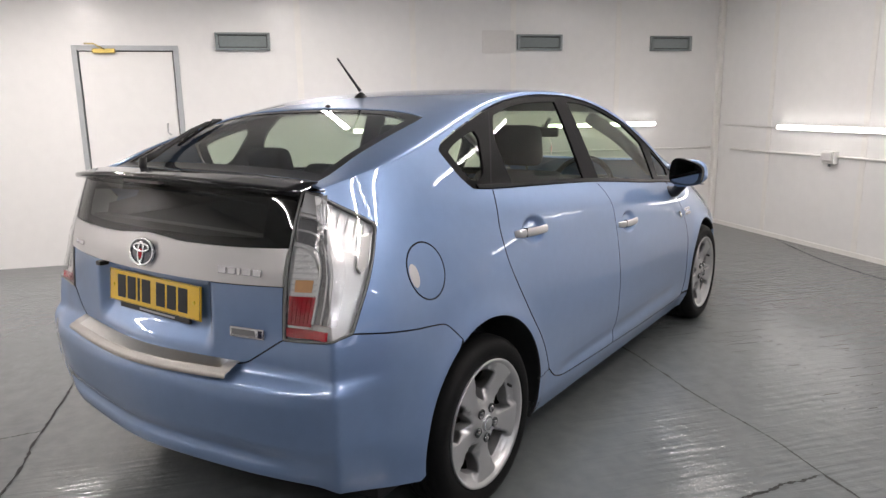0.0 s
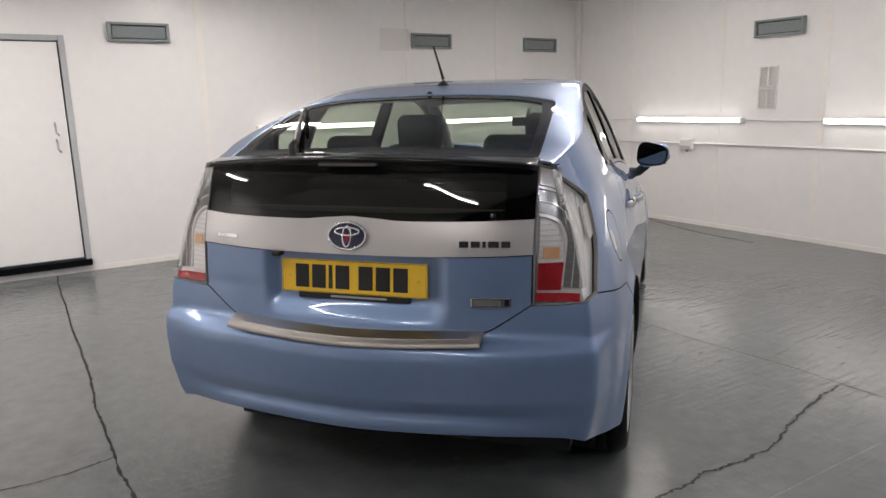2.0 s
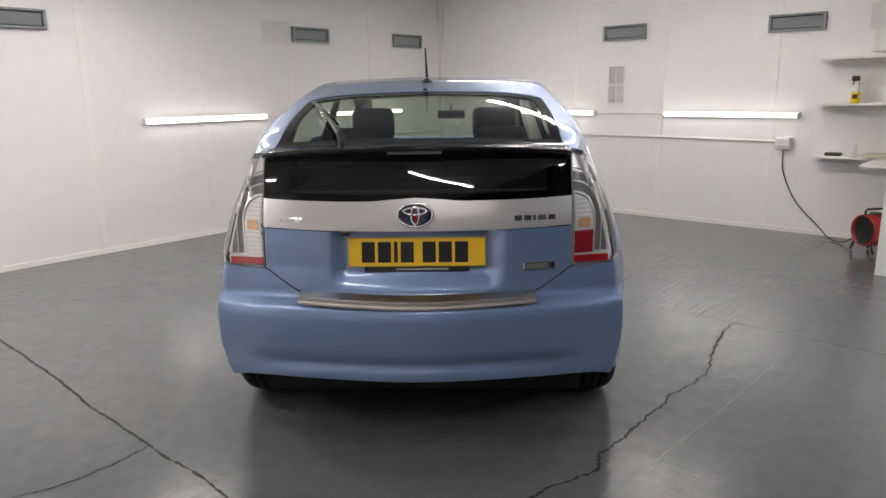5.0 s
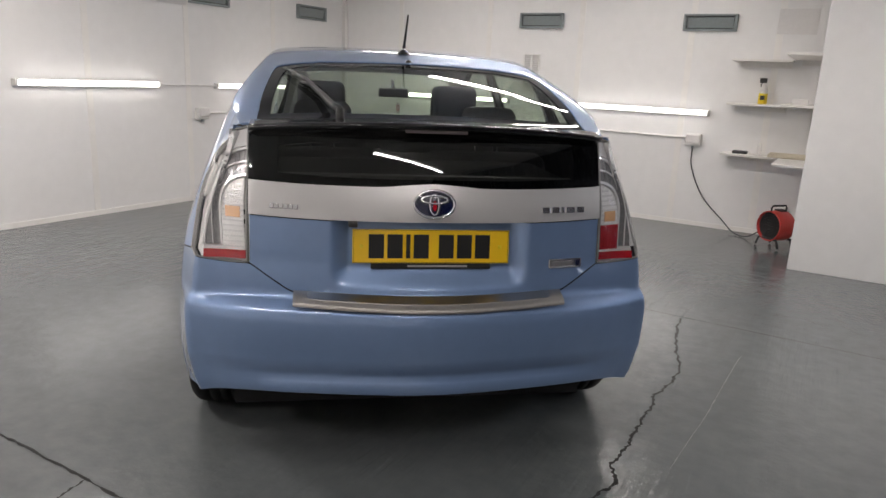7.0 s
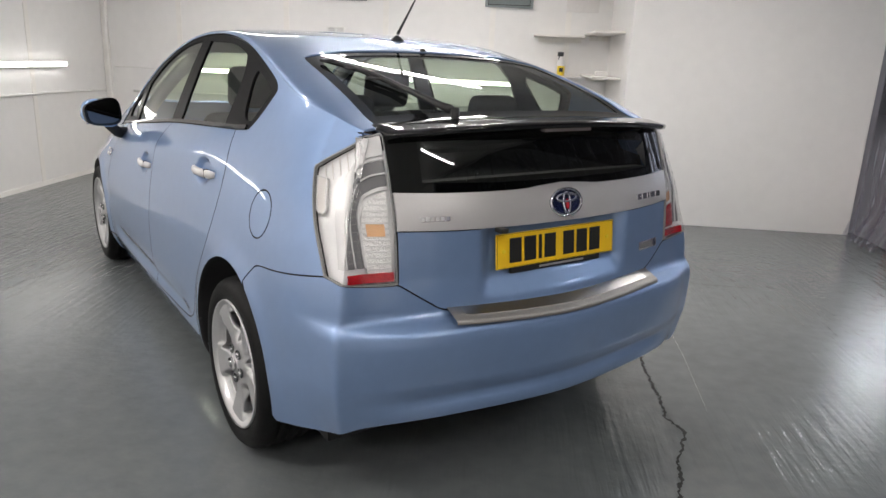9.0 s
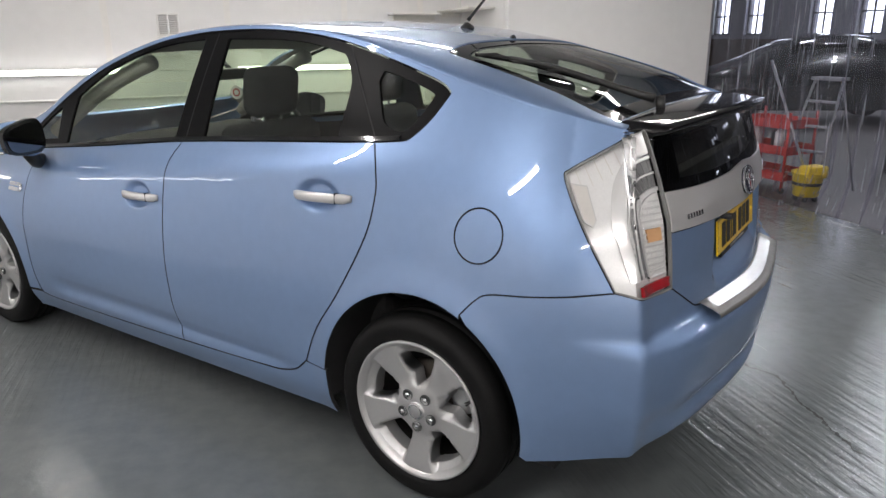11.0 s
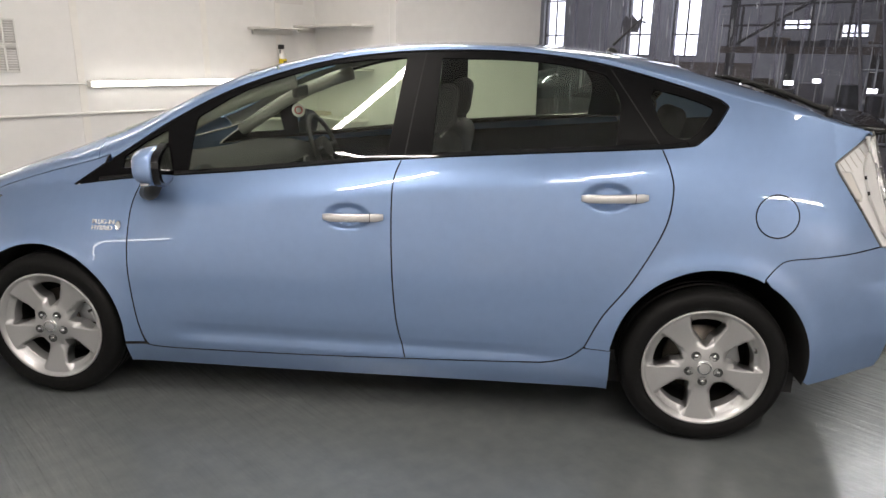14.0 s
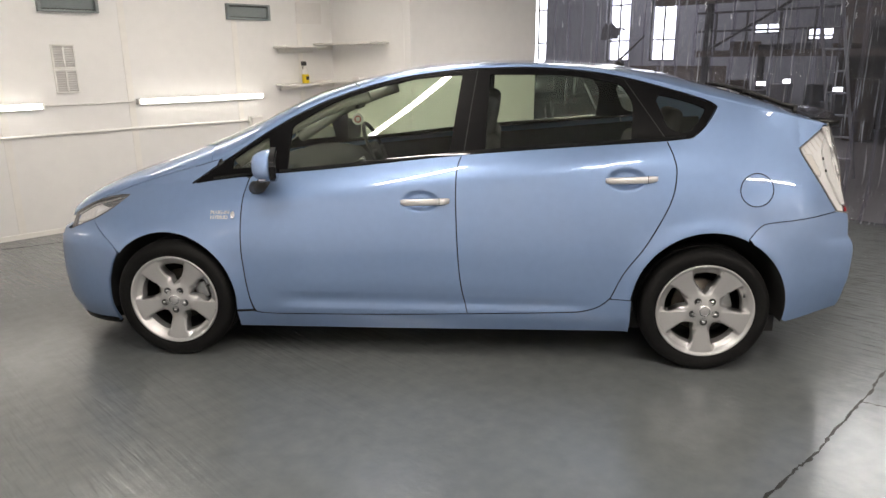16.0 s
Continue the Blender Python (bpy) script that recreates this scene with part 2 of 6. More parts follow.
FLOOR = floor_material()
PVC = curtain_material()
# White for the rods that stand in for glints on the curtain.
GLINT_WHITE = mat("pvc_glint_white", (0.85, 0.85, 0.88), 0.15, vary=0.05)
SCRATCH = mat("scratched_floor_paint", (0.14, 0.149, 0.15), 0.35, vary=0.3, scale=30)
CRACK = mat("crack_shadow_gap", (0.012, 0.012, 0.012), 0.9, vary=0.3, scale=30)


# ---- mesh helpers ----
def mesh_of(verts, faces, normals=None, smooth=True):
    me = bpy.data.meshes.new("mesh")
    me.from_pydata([tuple(float(c) for c in v) for v in verts], [], [tuple(int(i) for i in f) for f in faces])
    if smooth:
        me.polygons.foreach_set("use_smooth", [True] * len(me.polygons))
    if normals is not None:
        me.normals_split_custom_set_from_vertices([tuple(float(c) for c in v) for v in normals])
    me.update()
    return me


def part(name, src, material, parent=None, label="", m=None):
    """Links a mesh or bmesh as one object under its thing."""
    if isinstance(src, bmesh.types.BMesh):
        me = bpy.data.meshes.new(name)
        src.to_mesh(me)
        src.free()
        src = me
    if not src.materials:
        src.materials.append(material)
        # second slot: the black that holds gap shade on folded edges
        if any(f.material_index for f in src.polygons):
            src.materials.append(LINER_SHADE)
    ob = new(name, src)
    if parent:
        ob.parent = parent
    if m is not None:
        ob.matrix_basis = m
    if label:
        ob["label"] = label
    return ob


def thing(name, label, category, m=None, group="", kind=""):
    ob = new(name)
    ob.empty_display_size = 0.1
    if m is not None:
        ob.matrix_basis = m
    return tagged(ob, label, category, group, kind)


def box(x0, x1, y0, y1, z0, z1, bevel=0.0, seg=2, bm=None):
    own = bm is None
    bm = bm or bmesh.new()
    r = bmesh.ops.create_cube(bm, size=1)
    bmesh.ops.scale(bm, vec=(x1 - x0, y1 - y0, z1 - z0), verts=r["verts"])
    bmesh.ops.translate(bm, vec=((x0 + x1) / 2, (y0 + y1) / 2, (z0 + z1) / 2), verts=r["verts"])
    if bevel:
        edges = list({e for v in r["verts"] for e in v.link_edges})
        bmesh.ops.bevel(bm, geom=edges, offset=bevel, segments=seg, affect="EDGES", profile=0.5)
    return bm


def rod(points, radius, sides=10, radii=None):
    """A round bar swept along points."""
    pts = [Vector(p) for p in points]
    verts, faces = [], []
    up = Vector((0.31, 0.17, 0.94))
    for i, p in enumerate(pts):
        d = (pts[min(i + 1, len(pts) - 1)] - pts[max(i - 1, 0)]).normalized()
        a = d.cross(up)
        if a.length < 0.1:
            a = d.cross(Vector((1, 0, 0)))
        a.normalize()
        b = d.cross(a)
        r = radii[i] if radii else radius
        for k in range(sides):
            th = 2 * math.pi * k / sides
            verts.append(p + a * (r * math.cos(th)) + b * (r * math.sin(th)))
    for i in range(len(pts) - 1):
        for k in range(sides):
            k2 = (k + 1) % sides
            faces.append((i * sides + k, i * sides + k2, (i + 1) * sides + k2, (i + 1) * sides + k))
    faces.append(tuple(range(sides - 1, -1, -1)))
    faces.append(tuple((len(pts) - 1) * sides + k for k in range(sides)))
    return mesh_of(verts, faces)


def lathe(profile, sides=64, axis="x"):
    """Turns (radius, along) pairs round an axis."""
    verts, faces = [], []
    for k in range(sides):
        c, s = math.cos(2 * math.pi * k / sides), math.sin(2 * math.pi * k / sides)
        for r, a in profile:
            verts.append((a, r * c, r * s) if axis == "x" else (r * c, r * s, a))
    n = len(profile)
    for k in range(sides):
        k2 = (k + 1) % sides
        for i in range(n - 1):
            faces.append((k * n + i, k * n + i + 1, k2 * n + i + 1, k2 * n + i))
    return mesh_of(verts, faces)


def smooth(pts, n=8):
    """An even curve through points in the plane or in space."""
    p = [np.array(q, float) for q in pts]
    p = [2 * p[0] - p[1]] + p + [2 * p[-1] - p[-2]]
    out = []
    for i in range(1, len(p) - 2):
        for k in range(n):
            t = k / n
            a, b, c, d = p[i - 1], p[i], p[i + 1], p[i + 2]
            out.append(tuple(0.5 * (2 * b + (c - a) * t + (2 * a - 5 * b + 4 * c - d) * t * t + (3 * b - a - 3 * c + d) * t ** 3)))
    out.append(tuple(p[-2]))
    return out


def curve1(xs, ys):
    """A smooth monotone function through the given pairs."""
    xs, ys = np.array(xs, float), np.array(ys, float)
    h = np.diff(xs)
    d = np.diff(ys) / h
    m = np.zeros(len(xs))
    for i in range(1, len(xs) - 1):
        if d[i - 1] * d[i] > 0:
            w1, w2 = 2 * h[i] + h[i - 1], h[i] + 2 * h[i - 1]
            m[i] = (w1 + w2) / (w1 / d[i - 1] + w2 / d[i])
    m[0], m[-1] = d[0], d[-1]

    def f(x):
        x = np.clip(np.asarray(x, float), xs[0], xs[-1])
        i = np.clip(np.searchsorted(xs, x) - 1, 0, len(xs) - 2)
        t = (x - xs[i]) / h[i]
        return ((1 + 2 * t) * (1 - t) ** 2 * ys[i] + t * (1 - t) ** 2 * h[i] * m[i]
                + t * t * (3 - 2 * t) * ys[i + 1] + t * t * (t - 1) * h[i] * m[i + 1])
    return f


def sstep(a, b, x):
    t = np.clip((np.asarray(x, float) - a) / (b - a), 0, 1)
    return t * t * (3 - 2 * t)


def inside(px, py, poly):
    poly = np.asarray(poly)
    res = np.zeros(len(px), bool)
    j = len(poly) - 1
    for i in range(len(poly)):
        xi, yi, xj, yj = *poly[i], *poly[j]
        if yi != yj:
            res ^= ((yi > py) != (yj > py)) & (px < (xj - xi) * (py - yi) / (yj - yi) + xi)
        j = i
    return res


def resample(poly, step):
    out = []
    for i, a in enumerate(poly):
        b = poly[(i + 1) % len(poly)]
        a, b = np.array(a, float), np.array(b, float)
        length = np.linalg.norm(b - a)
        if length < 1e-5:
            continue
        k = max(1, int(math.ceil(length / step)))
        out += [a + (b - a) * i2 / k for i2 in range(k)]
    return np.array(out)


def shrink(poly, d):
    """Moves a closed outline inwards by d."""
    p = np.asarray(poly, float)
    area = 0.5 * np.sum(p[:, 0] * np.roll(p[:, 1], -1) - np.roll(p[:, 0], -1) * p[:, 1])
    t = np.roll(p, -1, 0) - p
    t /= np.linalg.norm(t, axis=1)[:, None] + 1e-12
    n = np.stack([-t[:, 1], t[:, 0]], 1) * np.sign(area)
    nn = n + np.roll(n, 1, 0)
    nn /= np.maximum(np.linalg.norm(nn, axis=1)[:, None], 0.3)
    return p + nn * d


from mathutils.geometry import delaunay_2d_cdt


def panel(chart, outline, holes=(), step=0.04, gap=0.0025, lip=0.014, offset=0.0, mirror=False, edge_step=None, dense=None, shade_lip=False):
    """A sheet cut out of a curved surface along outlines, with its edges folded in and the surface's own normals."""
    edge_step = edge_step or step * 0.5
    loops = [shrink(resample(outline, edge_step), gap)] + [shrink(resample(h, edge_step), -gap) for h in holes]
    pts = np.concatenate(loops)
    lo, hi = pts.min(0), pts.max(0)
    gx, gy = np.meshgrid(np.arange(lo[0] + step * 0.37, hi[0], step), np.arange(lo[1] + step * 0.41, hi[1], step))
    gx[::2] += step * 0.5
    gx, gy = gx.ravel(), gy.ravel()
    if dense:
        ds, dz, rs, rz, st = dense
        out = np.hypot((gx - ds) / rs, (gy - dz) / rz) > 1
        hx, hy = np.meshgrid(np.arange(ds - rs, ds + rs, st), np.arange(dz - rz, dz + rz, st))
        hx[::2] += st * 0.5
        hx, hy = hx.ravel(), hy.ravel()
        near_in = np.hypot((hx - ds) / rs, (hy - dz) / rz) < 1
        gx, gy = np.concatenate([gx[out], hx[near_in]]), np.concatenate([gy[out], hy[near_in]])
    ok = inside(gx, gy, loops[0])
    for h in loops[1:]:
        ok &= ~inside(gx, gy, h)
    gx, gy = gx[ok], gy[ok]
    if len(gx):
        d2 = np.full(len(gx), 9.0)
        for a in pts:
            d2 = np.minimum(d2, (gx - a[0]) ** 2 + (gy - a[1]) ** 2)
        keep = d2 > (step * 0.42) ** 2
        gx, gy = gx[keep], gy[keep]
    allp = np.concatenate([pts, np.stack([gx, gy], 1)])
    edges, base = [], 0
    for l in loops:
        k = len(l)
        edges += [(base + i, base + (i + 1) % k) for i in range(k)]
        base += k
    v2, _, f2, ov, _, _ = delaunay_2d_cdt([Vector(p) for p in allp], edges, [], 0, 1e-6)
    v2 = np.array([tuple(v) for v in v2])
    f2 = np.array([tuple(f) for f in f2])
    c = v2[f2].mean(1)
    ok = inside(c[:, 0], c[:, 1], loops[0])
    for h in loops[1:]:
        ok &= ~inside(c[:, 0], c[:, 1], h)
    f2 = f2[ok]
    e = 1e-3
    pos = chart(v2[:, 0], v2[:, 1])
    da = chart(v2[:, 0] + e, v2[:, 1]) - chart(v2[:, 0] - e, v2[:, 1])
    db = chart(v2[:, 0], v2[:, 1] + e) - chart(v2[:, 0], v2[:, 1] - e)
    nor = np.cross(da, db)
    nor /= np.linalg.norm(nor, axis=1)[:, None] + 1e-12
    if np.mean(np.sum(nor * (pos - np.array((0, 1.3, 0.7))), 1)) < 0:
        nor = -nor
    pos = pos + nor * offset
    faces = []
    for f in f2:
        n = np.cross(pos[f[1]] - pos[f[0]], pos[f[2]] - pos[f[0]])
        faces.append(tuple(f) if n @ nor[f[0]] > 0 else tuple(f[::-1]))
    verts, norms = list(pos), list(nor)
    if lip:
        count = {}
        for f in faces:
            for i in range(3):
                count[(f[i], f[(i + 1) % 3])] = 1
        rim = [k for k in count if (k[1], k[0]) not in count]
        idx = {}
        for a, b in rim:
            t = pos[b] - pos[a]
            o = np.cross(t, nor[a])
            o /= np.linalg.norm(o) + 1e-12
            for k in (a, b):
                idx.setdefault(k, []).append(o)
        low = {}
        for k, os in idx.items():
            o = sum(os) / len(os)
            low[k] = (len(verts), len(verts) + 1)
            verts += [pos[k], pos[k] - nor[k] * lip]
            norms += [0.45 * nor[k] + o, o]
        skin = len(faces)
        for a, b in rim:
            faces.append((low[b][0], low[a][0], low[a][1], low[b][1]))
    verts, norms = np.array(verts), np.array(norms)
    norms /= np.linalg.norm(norms, axis=1)[:, None] + 1e-12
    if mirror:
        verts, norms = verts * (-1, 1, 1), norms * (-1, 1, 1)
        faces = [f[::-1] for f in faces]
    me = mesh_of(verts, faces, norms)
    # folded edges turn black to put the shade of the panel gaps into colour
    if lip and shade_lip:
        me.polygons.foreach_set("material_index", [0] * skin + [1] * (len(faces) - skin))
    return me


def arc(cy, cz, r, a0, a1, n=20):
    return [(cy + r * math.cos(radians(a0 + (a1 - a0) * i / n)), cz + r * math.sin(radians(a0 + (a1 - a0) * i / n))) for i in range(n + 1)]


# ---- the booth: room axes u (along wall B) and v (along wall A) ----
ROOM = pose(0, 0, 0, 0, 0, -39.58)
UA, VB, UC, VR, HC = -4.3, 5.03, 3.42, -5.2, 2.6
VP = 3.67


def placed(ob):
    ob.matrix_basis = ROOM @ ob.matrix_basis
    return ob


def slab(name, dims, material, label, category, kind="structure", bevel=0.0):
    return placed(tagged(part(name, box(*dims, bevel=bevel), material), label, category, kind=kind))


slab("floor", (-5, 30, -8, 26, -0.2, 0.0), FLOOR, "grey painted concrete floor with brush ridges and cracks", "floor")
bm = box(UA - 0.12, UA, VR, -1.725, 0, HC)
box(UA - 0.12, UA, -0.855, VB + 0.12, 0, HC, bm=bm)
box(UA - 0.12, UA, -1.725, -0.855, 2.0, HC, bm=bm)
box(UA - 0.12, UA, -1.725, -0.855, 0, 0.1, bm=bm)
placed(tagged(part("wall_west", bm, WALL_WHITE), "white panelled booth wall with a door opening", "wall", kind="structure"))
slab("wall_north", (UA, 1.3, VB, VB + 0.12, 0, HC), WALL_WHITE, "white panelled booth wall with vents and tube lights", "wall")
bm = box(1.3, UC, VP, VP + 0.1, 0, HC, bevel=0.004)
box(1.3, 1.4, VP + 0.1, VB + 0.12, 0, HC, bm=bm)
placed(tagged(part("wall_partition", bm, WALL_WHITE), "white painted partition wall beside the shelves", "wall", kind="structure"))
slab("wall_south", (UA - 0.12, UC, VR - 0.12, VR, 0, HC), WALL_WHITE, "white panelled booth wall", "wall")
slab("wall_east", (UC, UC + 0.1, VR, -3.8, 0, HC), WALL_WHITE, "white panelled booth wall beside the clear curtain", "wall")
slab("ceiling", (UA - 0.12, UC + 0.1, VR - 0.12, VB + 0.12, HC, HC + 0.1), CEILING_WHITE, "white panelled booth ceiling", "ceiling")

# cover strips over the panel joints
for i, v in enumerate((-4.2, -3.0, 0.28, 1.42, 2.5, 3.72)):
    slab("wall_trim", (UA, UA + 0.004, v - 0.03, v + 0.03, 0.02, HC - 0.01), SEAM_WHITE, "white cover strip over a wall panel joint", "trim")
for u in (-3.42, -2.2, -1.1, 0.05, 0.85):
    slab("wall_trim", (u - 0.03, u + 0.03, VB - 0.004, VB, 0.02, HC - 0.01), SEAM_WHITE, "white cover strip over a wall panel joint", "trim")
slab("corner_trim", (UA, UA + 0.06, VB - 0.06, VB, 0.0, HC), SEAM_WHITE, "white corner profile between the booth walls", "trim", bevel=0.01)
slab("baseboard", (UA, UA + 0.012, -0.75, VB - 0.06, 0, 0.045), SEAM_WHITE, "white sealing strip along the wall foot", "trim")
slab("baseboard", (UA + 0.06, 1.3, VB - 0.012, VB, 0, 0.045), SEAM_WHITE, "white sealing strip along the wall foot", "trim")


def crack(name, pts, width, seed, jag, label, material=None):
    """A broken, uneven gap in the floor paint along a few points."""
    rnd = random.Random(seed)
    line = smooth(pts, 10)
    out = []
    for i in range(len(line) - 1):
        a, b = np.array(line[i]), np.array(line[i + 1])
        k = max(2, int(np.linalg.norm(b - a) / 0.022))
        out += [a + (b - a) * j / k for j in range(k)]
    out.append(np.array(line[-1]))
    verts, faces = [], []
    drift = 0.0
    for i, p in enumerate(out):
        d = out[min(i + 1, len(out) - 1)] - out[max(i - 1, 0)]
        d /= np.linalg.norm(d) + 1e-9
        n = np.array((-d[1], d[0]))
        drift = drift * 0.86 + rnd.uniform(-jag, jag)
        w = width * rnd.uniform(0.25, 1.25) * (1 if 0 < i < len(out) - 1 else 0.1)
        for s in (-1, 1):
            q = p + n * (drift + s * w * 0.5)
            verts.append((q[0], q[1], 0.0015))
    for i in range(len(out) - 1):
        faces.append((2 * i, 2 * i + 1, 2 * i + 3, 2 * i + 2))
    tagged(part(name, mesh_of(verts, faces, smooth=False), material or CRACK), label, "floor crack", kind="structure")


crack("floor_joint", [(-4.1, 1.95), (-3.5, 1.4), (-2.58, 0.61), (-1.85, -0.03), (-1.6, -0.26), (-1.14, -0.65), (-0.8, -0.93), (-0.3, -1.42), (1.0, -2.6)], 0.015, 1, 0.0035, "dark open joint across the grey painted floor")
crack("floor_crack", [(1.83, 0.88), (1.7, 0.68), (1.57, 0.46), (1.51, 0.27), (1.34, 0.0), (1.22, -0.11), (1.13, -0.21), (0.99, -0.38), (0.89, -0.5), (0.86, -0.57), (0.73, -0.69), (0.68, -0.82), (0.5, -0.95), (0.35, -1.07), (0.2, -1.2)], 0.015, 2, 0.006, "jagged dark crack in the grey painted floor")
crack("floor_joint", [(0.2, 2.2), (0.77, 1.76), (1.24, 1.37), (1.6, 1.12), (1.84, 0.9), (2.7, 0.15)], 0.012, 3, 0.003, "thin dark joint in the grey painted floor")
crack("floor_scratch", [(1.86, 0.27), (1.6, -0.02), (1.33, -0.33), (0.92, -0.77)], 0.002, 6, 0.001, "thin pale scratch in the grey floor paint", SCRATCH)
crack("floor_crack", [(-1.14, -0.64), (-1.24, -0.8), (-1.36, -0.95), (-1.6, -1.1)], 0.011, 4, 0.004, "short hairline crack in the grey painted floor")
crack("floor_joint", [(0.75, 5.85), (1.2, 5.15), (1.5, 4.79), (1.85, 4.45)], 0.016, 5, 0.002, "thin dark joint in the grey painted floor")

# ---- door ----
door = placed(thing("door_1", "closed white flush door in a grey steel frame", "door", pose(UA, -0.06, 0), kind="structure"))
part("door_leaf", box(-0.05, -0.008, -1.624, -0.826, 0.13, 1.96, bevel=0.003), WALL_WHITE, door)
bm = box(-0.08, 0.012, -1.68, -1.635, 0.1, 2.015, bevel=0.003)
box(-0.08, 0.012, -0.815, -0.77, 0.1, 2.015, bevel=0.003, bm=bm)
box(-0.08, 0.012, -1.635, -0.815, 1.97, 2.015, bevel=0.003, bm=bm)
part("door_frame", bm, FRAME_GREY, door, "grey painted steel frame")
# black sheet behind the leaf holds the shade of the door gap
part("frame_shadow_gap", box(-0.09, -0.06, -1.635, -0.815, 0.12, 1.97), BLACK_TRIM, door)
part("threshold", box(-0.06, 0.05, -1.68, -0.77, 0.06, 0.115, bevel=0.005), BLACK_TRIM, door, "dark rubber threshold")
part("door_closer", box(0.012, 0.05, -1.5, -1.31, 1.945, 1.985, bevel=0.006), BRASS, door, "brass overhead door closer")
part("closer_arm", rod([(0.05, -1.4, 1.98), (0.12, -1.47, 2.02), (0.03, -1.56, 2.03)], 0.007), BRASS, door)
for z0 in (1.06, 1.2):
    part("door_handle", rod([(0, -0.9, z0), (0.035, -0.9, z0), (0.04, -0.92, z0 + 0.02), (0.035, -0.92, z0 + 0.09), (0, -0.92, z0 + 0.1)], 0.008), STEEL, door)


# ---- wall fittings; local: x along the wall, y out of the wall towards the room is negative ----
def wall_a(v, z):
    return ROOM @ pose(UA, v, z, 0, 0, 90)


def wall_b(u, z):
    return ROOM @ pose(u, VB, z)


def vent(m):
    w, h = 0.505, 0.16
    t = thing("wall_vent", "grey painted metal vent with one tilted blade", "vent", m, "booth wall vents")
    bm = box(-w / 2, w / 2, -0.05, 0, h / 2 - 0.02, h / 2, bevel=0.004)
    box(-w / 2, w / 2, -0.05, 0, -h / 2, -h / 2 + 0.02, bevel=0.004, bm=bm)
    box(-w / 2, -w / 2 + 0.028, -0.05, 0, -h / 2 + 0.02, h / 2 - 0.02, bevel=0.004, bm=bm)
    box(w / 2 - 0.028, w / 2, -0.05, 0, -h / 2 + 0.02, h / 2 - 0.02, bevel=0.004, bm=bm)
    part("frame", bm, GREY_PAINT, t)
    part("backing", box(-w / 2 + 0.02, w / 2 - 0.02, -0.006, -0.001, -h / 2 + 0.01, h / 2 - 0.01), DARK_GREY, t, "dark vent recess")
    bl = part("blade", box(-w / 2 + 0.035, w / 2 - 0.035, -0.004, 0.004, -h / 2 + 0.03, h / 2 - 0.03, bevel=0.002), GREY_PAINT, t, m=pose(0, -0.028, 0, 14))
    return t


vents = vent(wall_a(-0.24, 2.055))
copy_thing(vents, wall_a(2.79, 2.06))
copy_thing(vents, wall_a(4.36, 2.055))
copy_thing(vents, wall_b(-1.56, 2.03))
copy_thing(vents, wall_b(0.215, 2.015))


def tube_light(m, length=1.38, label="glowing white tube light on a slim batten, mounted on the wall", glow=None):
    t = thing("tube_light", label, "tube light", m, "tube lights")
    part("batten", box(-length / 2, length / 2, -0.034, 0, -0.03, 0.03, bevel=0.004), PVC_WHITE, t)
    part("tube", rod([(-length / 2 + 0.02, -0.044, 0), (length / 2 - 0.02, -0.044, 0)], 0.02, 16), glow or TUBE, t, "glowing fluorescent tube")
    for s in (-1, 1):
        part("end_cap", box(s * (length / 2 - 0.01) - 0.012, s * (length / 2 - 0.01) + 0.012, -0.067, -0.02, -0.026, 0.026, bevel=0.006), PVC_WHITE, t)
    return t


tubes = tube_light(wall_a(1.44, 1.185))
for m in (wall_a(3.52, 1.18), wall_b(-2.57, 1.15), wall_b(-0.37, 1.15)):
    copy_thing(tubes, m)
tubes_up = tube_light(ROOM @ pose(-0.3, 1.82, HC, 90), label="glowing white ceiling tube light on a slim batten, one of an inferred and added set", glow=TUBE_UP)
# place and relative power of each ceiling light; third onwards are added unseen
spots = [(-0.3, 1.82, 1.3), (-2.7, 0.22, 1.05), (1.9, 1.82, 1.0), (-0.3, 3.7, 0.4), (-2.35, 3.7, 0.4), (-2.6, -1.9, 1.6), (0.2, -2.2, 0.42), (2.4, -2.6, 0.8), (-1.6, -4.2, 1.6)]
for u, v, power in spots[1:]:
    copy_thing(tubes_up, ROOM @ pose(u, v, HC, 90))
# area lamps at inferred and added tubes, powers tuned to balance the brightness
for u, v, power in spots:
    ld = bpy.data.lights.new("ceiling_lamp", "AREA")
    ld.shape, ld.size, ld.size_y, ld.energy, ld.color = "RECTANGLE", 1.32, 0.05, CEILING_LAMP * power, (1.0, 0.932, 0.882)
    lamp = new("ceiling_lamp", ld)
    lamp.matrix_basis = ROOM @ pose(u, v, HC - 0.072)


def cable(name, pts, radius, material, label, category="cable"):
    return placed(tagged(part(name, rod(smooth(pts, 6), radius, 8), material), label, category))


cable("conduit", [(-4.0, VB - 0.012, 0.885), (-2.6, VB - 0.012, 0.893), (-1.2, VB - 0.012, 0.9), (0.14, VB - 0.012, 0.893)], 0.012, PVC_WHITE, "white plastic cable conduit along the wall", "conduit")
cable("lighting_cable", [(-1.9, VB - 0.01, 1.155), (-1.5, VB - 0.01, 1.15), (-1.03, VB - 0.01, 1.155)], 0.006, PVC_WHITE, "thin white cable between two tube lights")
cable("lighting_cable", [(-4.2, VB - 0.01, 1.15), (-3.7, VB - 0.01, 1.145), (-3.24, VB - 0.01, 1.15)], 0.006, PVC_WHITE, "thin white cable running to a tube light")
cable("lighting_cable", [(UA + 0.01, 2.14, 1.185), (UA + 0.01, 2.5, 1.18), (UA + 0.01, 2.85, 1.182)], 0.006, PVC_WHITE, "thin white cable between two tube lights")
